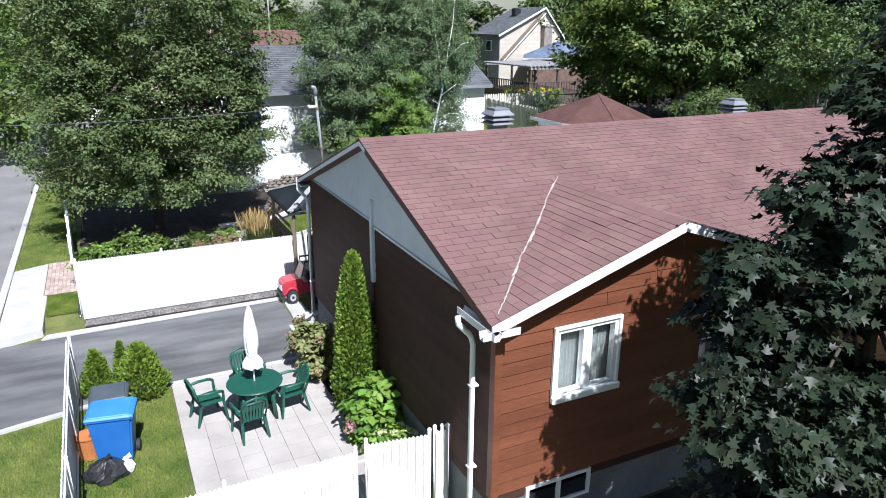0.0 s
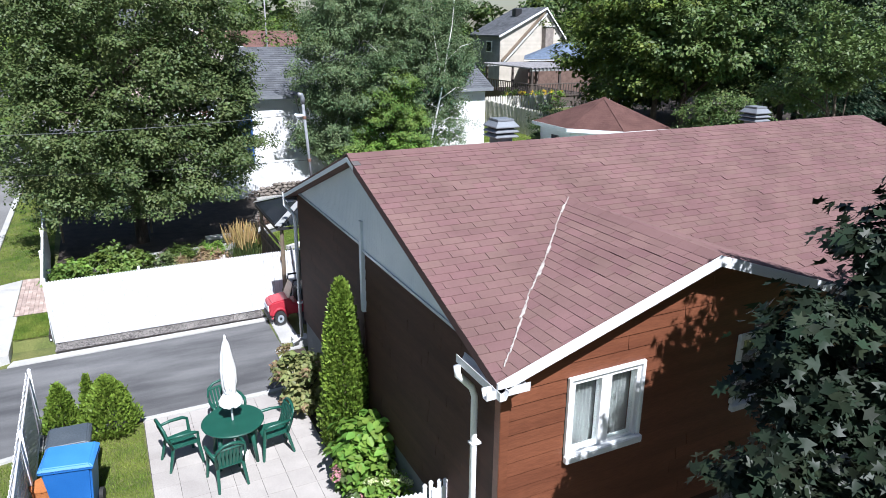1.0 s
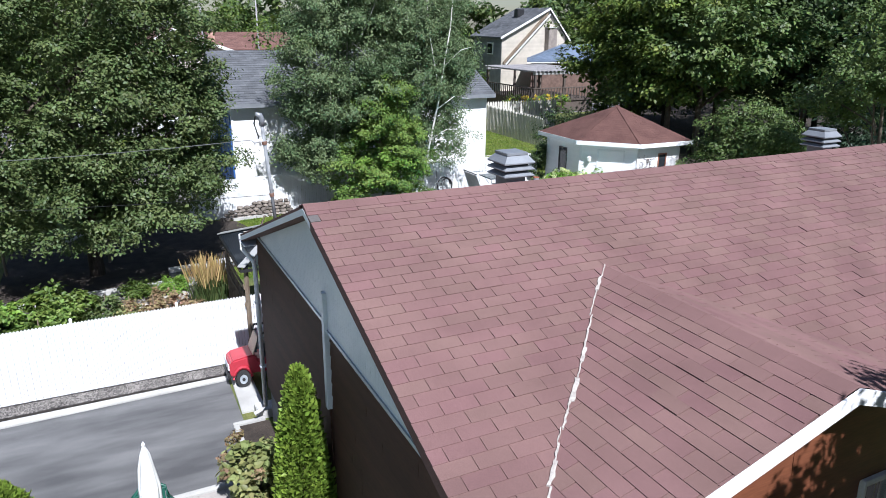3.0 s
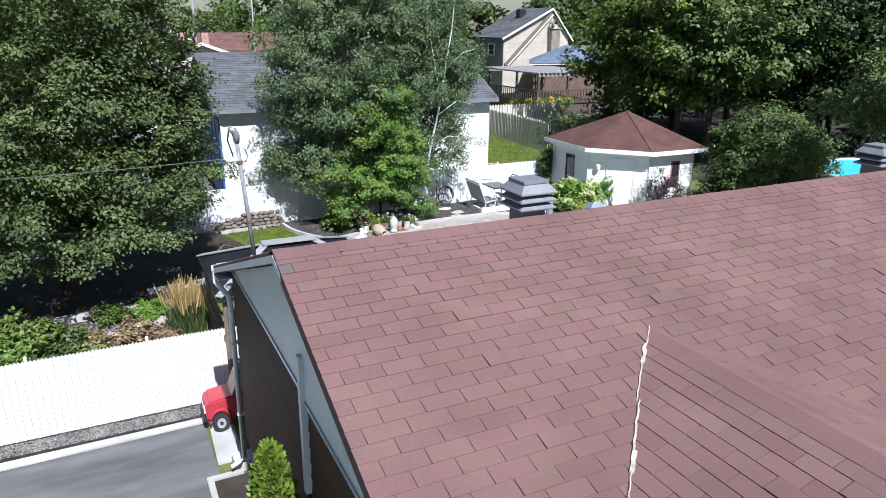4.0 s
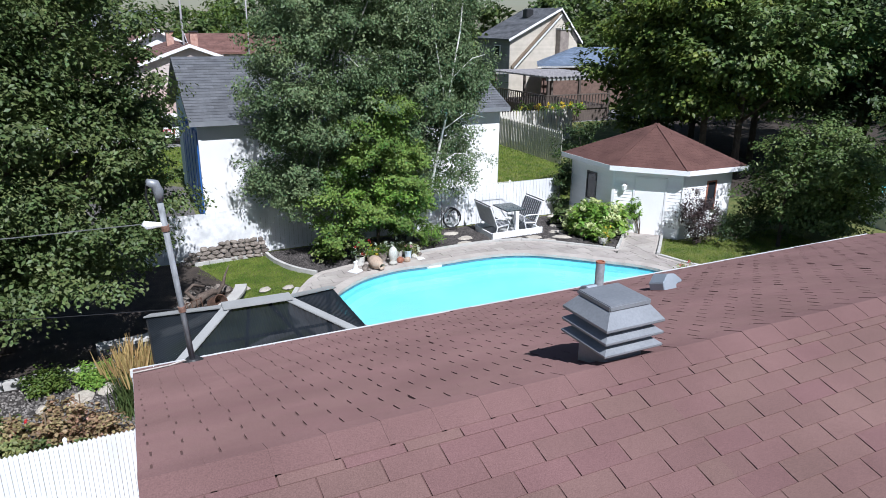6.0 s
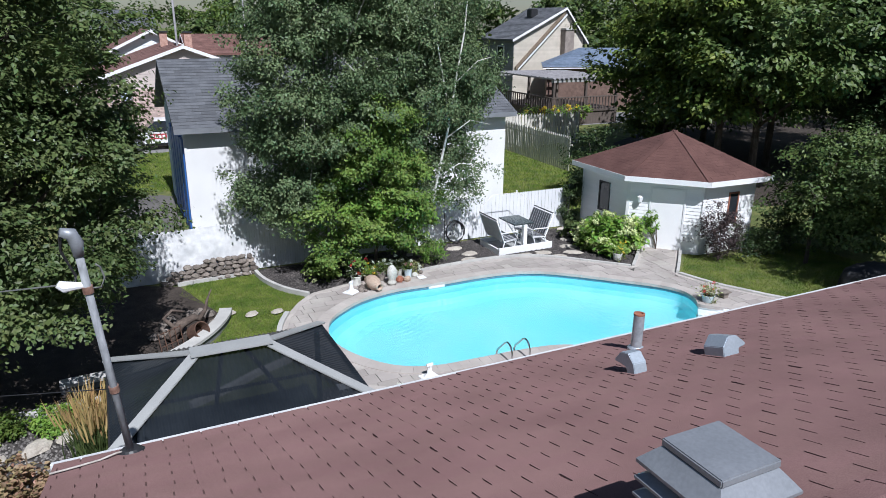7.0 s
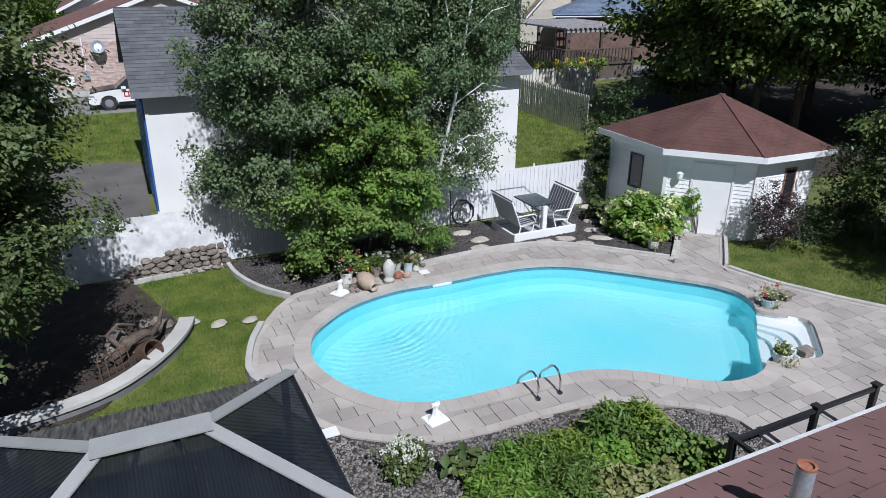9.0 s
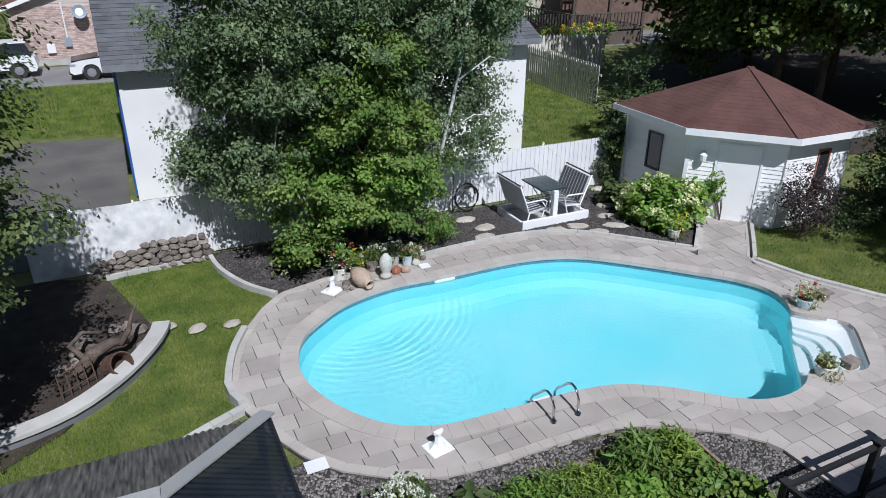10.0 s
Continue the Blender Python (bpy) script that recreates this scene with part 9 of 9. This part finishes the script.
# ---- grass blades and chips ----
def scatter(ring, n, holes=()):
    R = np.array(ring)
    lo, hi = R.min(0), R.max(0)
    out = []
    while len(out) < n:
        for p in NR.uniform(lo, hi, (2000, 2)):
            if inside(p, ring) and not any(inside(p, h_) for h_ in holes):
                out.append(p)
                if len(out) >= n:
                    break
    return np.array(out)


GRASS = np.array([(-0.10, 0, 0), (0.10, 0, 0), (0.0, 1.0, 0.25)])


def turf(name, label, ring, n, z, h=0.055, m=m_blade):
    Q = scatter(ring, n)
    P = np.concatenate([Q, np.full((n, 1), z)], 1)
    D = np.concatenate([NR.normal(size=(n, 2)) * 0.45, np.ones((n, 1))], 1)
    return whole(name, leaves(name, P, h, GRASS, [(0, 1, 2)], 0.3, None, 0, D), m, label, "grass", kind="stuff")


turf("lawn_grass", "mown green lawn between pond and pool", [(3.9, 23.5), (6.3, 23.1), (7.6, 23.8), (7.6, 24.6), (7.9, 25.6), (8.6, 26.9), (9.05, 27.4), (8.4, 28.3), (8.1, 29.8), (6.2, 29.7), (5.9, 28.9), (6.9, 27.1), (6.5, 25.7), (5.8, 24.9), (5.0, 24.4), (4.0, 24.2)], 46000, -0.08)
turf("lawn_grass", "mown green lawn beside the shed", [(19.75, 24.35), (20.05, 23.3), (20.8, 21.9), (22.3, 20.2), (26, 20.5), (26, 25.2), (22, 25.2), (21.45, 25.9)], 40000, -0.08)
turf("lawn_grass", "strip of grass beside the bins and patio", [(-1.1, 8.45), (0.54, 8.45), (0.54, 13.9), (-0.9, 13.8), (-1.18, 13.75)], 30000, GF - 0.03)
turf("lawn_grass", "front lawn beyond the white fence", [(-2.9, 8.0), (-1.2, 8.0), (-1.26, 13.55), (-2.9, 13.3)], 22000, GF - 0.03)
turf("lawn_grass", "grass strip between street and garden fence", [(-2.9, 22.7), (-2.05, 23.05), (-1.3, 23.05), (-1.5, 34), (-2.9, 34)], 24000, -0.08)
turf("lawn_grass", "small square of grass by the fence corner", [(-1.94, 18.6), (-1.15, 18.6), (-1.2, 20.1), (-1.94, 20.1)], 8000, -0.08)
turf("lawn_grass", "sunny lawn behind the white house", [(2.5, 43), (7.5, 42), (8, 52.3), (0, 52.3)], 22000, -0.08, 0.12)
turf("lawn_grass", "neighbour's lawn beside the picket fence", [(20, 31.5), (23, 32), (25.8, 38.5), (26.1, 46), (20, 46)], 26000, -0.08, 0.11)

CHIP = np.array([(-0.5, -0.3, -0.2), (0.5, -0.35, -0.2), (0.45, 0.3, -0.2), (-0.4, 0.35, -0.2), (-0.3, -0.15, 0.25), (0.3, -0.2, 0.2), (0.2, 0.2, 0.28)])
CHIP_F = [(0, 1, 5, 4), (1, 2, 6, 5), (2, 3, 6), (3, 4, 6), (3, 0, 4), (4, 5, 6)]


def chips(name, label, ring, n, z, size, m, holes=()):
    Q = scatter(ring, n, holes)
    P = np.concatenate([Q, np.full((n, 1), z)], 1)
    return whole(name, leaves(name, P, size, CHIP, CHIP_F, 0.75), m, label, "gravel", kind="stuff")


m_gravel_grey = mat("grey_gravel", (0.11, 0.10, 0.095), (0.20, 0.185, 0.17), scale=2.0, rough=0.95, bump=0.4, fine=50, vary=0.7, by="island", grain=0.3)
chips("mulch_chips", "dark bark chips covering the bed behind the pool", mulch_ring, 17000, -0.022, 0.05, m_gravel)
chips("gravel_chips", "grey gravel between house and deck", [(7.5, 18.2), (14.9, 17.2), (14.78, 19.6), (14.4, 20.05), (13.4, 20.75), (11.9, 21.0), (10.1, 21.08), (9.4, 21.35), (8.75, 21.82), (8.36, 22.3), (7.95, 22.2), (7.5, 21.4)], 22000, -0.022, 0.045, m_gravel_grey)
chips("gravel_chips", "grey gravel strip under the white fence", [(-1.05, 17.9), (3.72, 17.92), (3.72, 18.3), (-1.05, 18.3)], 4200, GF + 0.036, 0.045, m_gravel_grey)
chips("gravel_chips", "grey gravel in the vegetable bed", [(-1.1, 18.6), (4.1, 18.6), (4.1, 23.2), (-1.1, 23.2)], 9000, -0.02, 0.05, m_gravel_grey)

# ---- small things in the distance ----
m_car_white = mat("car_paint_white", (0.72, 0.73, 0.74), (0.78, 0.79, 0.80), scale=1.5, rough=0.22, bump=0.0, grain=0.02)
m_car_dark = mat("car_paint_dark", (0.012, 0.013, 0.015), (0.02, 0.021, 0.024), scale=1.5, rough=0.25, bump=0.0, grain=0.02)


def parked_car(x, y, label, bonnetm, signed=True):
    """Nose towards -x; wheels, arches, bonnet, screen, glazed cabin and lamps."""
    zc = -0.065
    c = thing("parked_car", label, "car", (x + 2.3, y + 0.9, -0.06))
    prof = [(0.0, 0.42), (0.02, 0.72), (0.12, 0.86), (0.5, 0.95), (1.30, 1.04), (4.3, 1.10), (4.52, 1.0), (4.6, 0.5), (4.5, 0.32)]
    arch = lambda cx: [(cx + 0.44 * math.cos(a), 0.34 + 0.44 * math.sin(a)) for a in np.linspace(0, math.pi, 9)]
    low = [(4.28, 0.30)] + [p for p in arch(3.75) if p[1] > 0.3] + [p for p in arch(0.95) if p[1] > 0.3] + [(0.15, 0.30)]
    part("body", Shape().solid([(x + a, y, zc + b) for a, b in prof + low], (0, 1.85, 0)), m_car_white, c)
    part("bonnet", Shape().solid([(x + 0.10, y + 0.10, zc + 0.885), (x + 0.10, y + 1.75, zc + 0.885), (x + 1.32, y + 1.75, zc + 1.05), (x + 1.32, y + 0.10, zc + 1.05)], (0, 0, 0.05)), bonnetm, c, "dark bonnet" if bonnetm is m_car_dark else "", bevel=0.03)
    part("cabin", Shape().add([(x + a, y + b, zc + z) for a, b, z in ((1.28, 0.08, 1.04), (4.45, 0.08, 1.08), (4.45, 1.77, 1.08), (1.28, 1.77, 1.04), (2.05, 0.22, 1.64), (4.2, 0.22, 1.66), (4.2, 1.63, 1.66), (2.05, 1.63, 1.64))],
         [(3, 2, 1, 0), (4, 5, 6, 7), (0, 1, 5, 4), (1, 2, 6, 5), (2, 3, 7, 6), (3, 0, 4, 7)]), m_pane_dark, c, "dark glazed cabin", bevel=0.03)
    part("roof", Shape().box(x + 2.0, x + 4.25, y + 0.2, y + 1.65, zc + 1.64, zc + 1.71), m_car_white, c, bevel=0.03)
    part("pillar", Shape().tube([(x + 2.95, y + 0.06, zc + 1.06), (x + 2.9, y + 0.19, zc + 1.66)], 0.05, 6), m_car_white, c)
    part("mirror", Shape().box(x + 1.62, x + 1.85, y - 0.16, y + 0.02, zc + 1.06, zc + 1.22), m_car_white, c, bevel=0.03)
    part("headlight", Shape().box(x + 0.01, x + 0.30, y - 0.008, y + 0.12, zc + 0.70, zc + 0.82), m_vent_light, c, bevel=0.01)
    part("bumper", Shape().box(x - 0.05, x + 0.20, y + 0.05, y + 1.8, zc + 0.30, zc + 0.46), m_car_dark, c, bevel=0.03)
    part("sill", Shape().box(x + 1.42, x + 3.28, y - 0.012, y + 0.04, zc + 0.28, zc + 0.42), m_car_dark, c)
    if signed:
        sign = part("door_panel", Shape().box(x + 1.72, x + 2.62, y - 0.012, y - 0.002, zc + 0.66, zc + 0.96), m_red, c, "red and dark lettering bars on the door")
        for i in range(4):
            part("letter_bar", Shape().box(x + 1.78 + i * 0.2, x + 1.92 + i * 0.2, y - 0.02, y - 0.013, zc + 0.72, zc + 0.88), m_white, sign)
    for wx in (0.95, 3.75):
        for wy in (-0.02, 1.65):
            w = part("wheel", Shape().tube([(x + wx, y + wy, zc + 0.36), (x + wx, y + wy + 0.22, zc + 0.36)], 0.37, 20), m_tyre, c)
            part("rim", Shape().lathe([(0.22, 0.0), (0.20, 0.02), (0.06, 0.035)], 10, Matrix.Translation((x + wx, y + wy - 0.004, zc + 0.36)) @ pose(0, 0, 0, 90, 0, 0)), m_vent, w)


parked_car(5.15, 53.4, "white sport utility car with dark bonnet parked behind the lawn", m_car_dark)
parked_car(-0.9, 55.2, "white car parked behind the leafy tree", m_car_white, False)
# pergola and deck at the beige house
pg = thing("pergola", "grey timber pergola over a raised wooden deck", "pergola", (37.5, 57.0, -0.06))
PX0, PX1, PY0, PY1 = 34.4, 40.6, 52.7, 61.2
for x in (PX0 + 0.2, (PX0 + PX1) / 2, PX1 - 0.2):
    for y in (PY0 + 0.3, PY1 - 0.3):
        part("post", Shape().box(x - 0.09, x + 0.09, y - 0.09, y + 0.09, -0.1, 3.1), m_timber_dark, pg)
for y in (PY0 + 0.3, PY1 - 0.3):
    part("beam", Shape().box(PX0, PX1, y - 0.07, y + 0.07, 3.1, 3.3), m_gaz_bar, pg)
for i in range(16):
    x = PX0 + i * 0.40
    part("slat", Shape().box(x, x + 0.14, PY0, PY1, 3.3, 3.4), m_lattice, pg)
for i in range(16):
    y = PY0 + 0.1 + i * 0.54
    part("cross_slat", Shape().box(PX0 - 0.1, PX1 + 0.1, y, y + 0.17, 3.4, 3.46), m_lattice, pg)
part("deck_floor", Shape().box(PX0, PX1, PY0 + 0.2, PY1, 0.9, 1.05), m_timber_dark, pg)
for i in range(21):
    part("baluster", Shape().box(PX0 + 0.05 + i * 0.29, PX0 + 0.13 + i * 0.29, PY0 + 0.22, PY0 + 0.28, 1.05, 1.95), m_timber_dark, pg)
for i in range(24):
    part("baluster", Shape().box(PX0 + 0.02, PX0 + 0.08, PY0 + 0.4 + i * 0.33, PY0 + 0.48 + i * 0.33, 1.05, 1.95), m_timber_dark, pg)
part("handrail", Shape().box(PX0, PX1, PY0 + 0.18, PY0 + 0.32, 1.95, 2.03), m_timber_dark, pg)
part("handrail", Shape().box(PX0 - 0.02, PX0 + 0.12, PY0 + 0.33, PY1, 1.95, 2.03), m_timber_dark, pg)
part("skirt", Shape().box(PX0, PX1, PY0 + 0.3, PY0 + 0.36, -0.1, 0.9), m_timber_dark, pg)
part("skirt", Shape().box(PX0 + 0.1, PX0 + 0.16, PY0 + 0.37, PY1, -0.1, 0.9), m_timber_dark, pg)
for x in (33.6, 35.0, 36.6):
    shrub("planter_flowers", "planter of mixed flowers on the deck edge", (x, 52.2, -0.06), [(x, 52.1, 1.0, 0.6, 0.4, 0.5)], 40, 14, 0.15, 0.14, m_leaf_lime, 0.4, LEAF, LEAF_F, (m_flower_yellow, 5, 0.12, 0.09), "plant")
shrub("yellow_flowers", "tall bright yellow flowers by the picket fence", (29.3, 47.5, -0.06), [(29.3, 47.5, 1.5, 0.8, 0.5, 0.7)], 70, 14, 0.18, 0.14, m_leaf_wood, 0.4, LEAF, LEAF_F, (m_flower_yellow, 26, 0.12, 0.09), "plant")
for k, (x, y, h) in enumerate(((16.5, 74, 9.5), (9.4, 59.0, 12.0))):
    whole("utility_pole", Shape().tube([(x, y, -0.1), (x, y, h)], [0.085, 0.06], 9), m_lattice, "tall weathered grey utility pole", "utility pole", group="utility poles", smooth=True)
for x, y in ((9.0, 64.0), (10.4, 62.0)):
    c_ = thing("brick_chimney", "short brown roof chimney on the bungalow", "chimney", (x, y, 5.2), group="bungalow chimneys")
    part("shaft", Shape().box(x - 0.25, x + 0.25, y - 0.25, y + 0.25, 5.0, 6.4), m_brick, c_)
    part("cap", Shape().box(x - 0.32, x + 0.32, y - 0.32, y + 0.32, 6.4, 6.5), m_dark, c_)
dish = thing("satellite_dish", "grey satellite dish on the brick wall", "satellite dish", (6.0, 58.3, 2.6))
part("bowl", Shape().lathe([(0.05, 0.0), (0.22, 0.05), (0.38, 0.14), (0.36, 0.15), (0.2, 0.07)], 18, Matrix.Translation((6.0, 58.1, 2.7)) @ pose(0, 0, 0, 70, 0, 0)), m_vent_light, dish)
part("arm", Shape().tube([(6.0, 58.46, 2.5), (6.0, 58.15, 2.6)], 0.04, 6), m_vent, dish)
bx = thing("meter_box", "grey electrical meter boxes and conduit on the wall", "meter box", (5.2, 58.4, 0.8))
part("box", Shape().box(5.0, 5.35, 58.3, 58.43, 0.9, 1.4), m_vent_light, bx, bevel=0.02)
part("box", Shape().box(4.1, 4.5, 58.3, 58.43, 0.6, 1.1), m_white, bx, bevel=0.02)
part("conduit", Shape().tube([(5.17, 58.38, 1.4), (5.17, 58.38, 3.2)], 0.04, 6), m_white, bx)

# ---- pavers and coping (pieces) ----
deck_base = whole("pool_deck", Shape(), m_joint, "grey concrete paver deck round the pool", "deck", kind="structure")
bm = bmesh.new()
o = [bm.verts.new((x, y, -0.012)) for x, y in deck_ring]
h = [bm.verts.new((x, y, -0.012)) for x, y in offset_ring(pool_ring, 0.04)]
bmesh.ops.triangle_fill(bm, use_beauty=True, edges=[bm.edges.new((a[i], a[(i + 1) % len(a)])) for a in (o, h) for i in range(len(a))])
ob_, hb_ = [bm.verts.new((x, y, -0.2)) for x, y in deck_ring], None
for i in range(len(o)):
    j = (i + 1) % len(o)
    bm.faces.new((o[i], o[j], ob_[j], ob_[i]))
bmesh.ops.recalc_face_normals(bm, faces=bm.faces)
bm.to_mesh(deck_base.data)
bm.free()

cop_n = 110
cin = even(pool_ring, cop_n * 3, True)
cin, cout = offset_ring(cin, -0.03), offset_ring(cin, 0.30)
for k in range(cop_n):
    ids = [(3 * k + j) % (3 * cop_n) for j in range(4)]
    g = 0.004
    a = [cin[i] for i in ids]
    b = [cout[i] for i in ids]
    a[0], b[0] = a[0] + (a[1] - a[0]) * 0.04, b[0] + (b[1] - b[0]) * 0.04
    ring = [tuple(p) for p in a] + [tuple(p) for p in b[::-1]]
    part("coping_stone", Shape().prism(ring[::-1] if area(ring) < 0 else ring, -0.055, 0.028), m_coping, deck_base)

rng = random.Random(5)
cop_edge = [tuple(p) for p in offset_ring(pool_ring, 0.16)]


def nearest(p, ring):
    best = (9e9, None, None)
    for i in range(len(ring)):
        a, b = np.array(ring[i - 1]), np.array(ring[i])
        d = b - a
        s_ = max(0.0, min(1.0, float(np.dot(np.array(p) - a, d) / max(1e-9, np.dot(d, d)))))
        q = a + s_ * d
        e = float(np.hypot(*(q - p)))
        if e < best[0]:
            best = (e, tuple(a), tuple(b))
    return best


inner_edge = [tuple(p) for p in offset_ring(np.array(deck_ring), -0.06)]
rects = []
y = 16.5
while y < 28.2:
    h = rng.choice((0.30, 0.46, 0.30, 0.46, 0.38))
    x = 7.2 + rng.uniform(0, 0.4)
    while x < 22.8:
        w = rng.choice((0.30, 0.46, 0.60, 0.46))
        if h > 0.4 and w < 0.4 and rng.random() < 0.6:
            c = h * 0.5
            rects += [(x, x + w, y, y + c), (x, x + w, y + c, y + h)]
        else:
            rects.append((x, x + w, y, y + h))
        x += w
    y += h
made, rest = 0, Shape()
for x0, x1, y0, y1 in rects:
    c = ((x0 + x1) / 2, (y0 + y1) / 2)
    corners = [(x0 + .006, y0 + .006), (x1 - .006, y0 + .006), (x1 - .006, y1 - .006), (x0 + .006, y1 - .006)]
    if not any(inside(p, inner_edge) and not inside(p, cop_edge) for p in corners + [c]):
        continue
    poly = corners
    for ring, keep in ((inner_edge, True), (cop_edge, False)):
        for probe in corners + [c]:
            if inside(probe, ring) != keep:
                e, a, b = nearest(probe, ring)
                if e < 0.75:
                    poly = clip(poly, a, b) if keep else clip(poly, b, a)
                if len(poly) < 3:
                    break
        if len(poly) < 3:
            break
    if len(poly) < 3 or area(poly) < 0.008:
        continue
    lift = rng.uniform(-0.002, 0.003)
    if made < 300 and c[0] < 17.5 and c[1] < 27.95 or made < 300 and c[1] > 22:
        part("paver", Shape().prism(poly, -0.03, 0.012 + lift), m_paver, deck_base)
        made += 1
    else:
        rest.prism(poly, -0.03, 0.012 + lift)
if rest.v:
    tagged(part("paver_field", rest, m_paver_run, deck_base), kind="stuff")
# soldier course along the outer edge
band = even(np.array(deck_ring), 190, True)
band_in = offset_ring(band, -0.165)
for i in range(190):
    j = (i + 1) % 190
    a, b, c_, d_ = band[i], band[j], band_in[j], band_in[i]
    if np.hypot(*(a - b)) < 0.1:
        continue
    q = [tuple(a + (b - a) * .02), tuple(b), tuple(c_), tuple(d_ + (c_ - d_) * .02)]
    if abs(area(q)) < 0.01:
        continue
    part("border_stone", Shape().prism(q if area(q) > 0 else q[::-1], -0.06, 0.02), m_coping, deck_base)

# front patio slabs
patio = whole("patio", Shape().prism([(0.56, 8.5), (3.45, 8.5), (3.45, 13.94), (0.56, 13.94)], GF - 0.15, GF - 0.008), m_joint, "pale square concrete slab patio", "patio", kind="structure")
for i in range(7):
    for j in range(12):
        x0, y0 = 0.57 + i * 0.412, 8.52 + j * 0.452
        part("slab", Shape().box(x0, x0 + 0.406, y0, y0 + 0.446, GF - 0.03, GF + 0.006 + rng.uniform(-.002, .002)), m_patio, patio)
brick_walk = whole("brick_walk", Shape().prism([(-2.04, 20.14), (-1.2, 20.14), (-1.2, 23.0), (-2.04, 23.0)], -0.2, -0.062), m_joint, "small reddish brick walk by the fence", "walk", kind="structure")
m_brick_walk = mat("walk_brick", (0.36, 0.27, 0.23), (0.46, 0.36, 0.31), scale=4, rough=0.95, fine=40, vary=0.2)
for i in range(8):
    for j in range(14):
        x0, y0 = -2.03 + i * 0.103, 20.15 + j * 0.203
        part("brick", Shape().box(x0, x0 + 0.098, y0, y0 + 0.198, -0.1, -0.05), m_brick_walk, brick_walk)
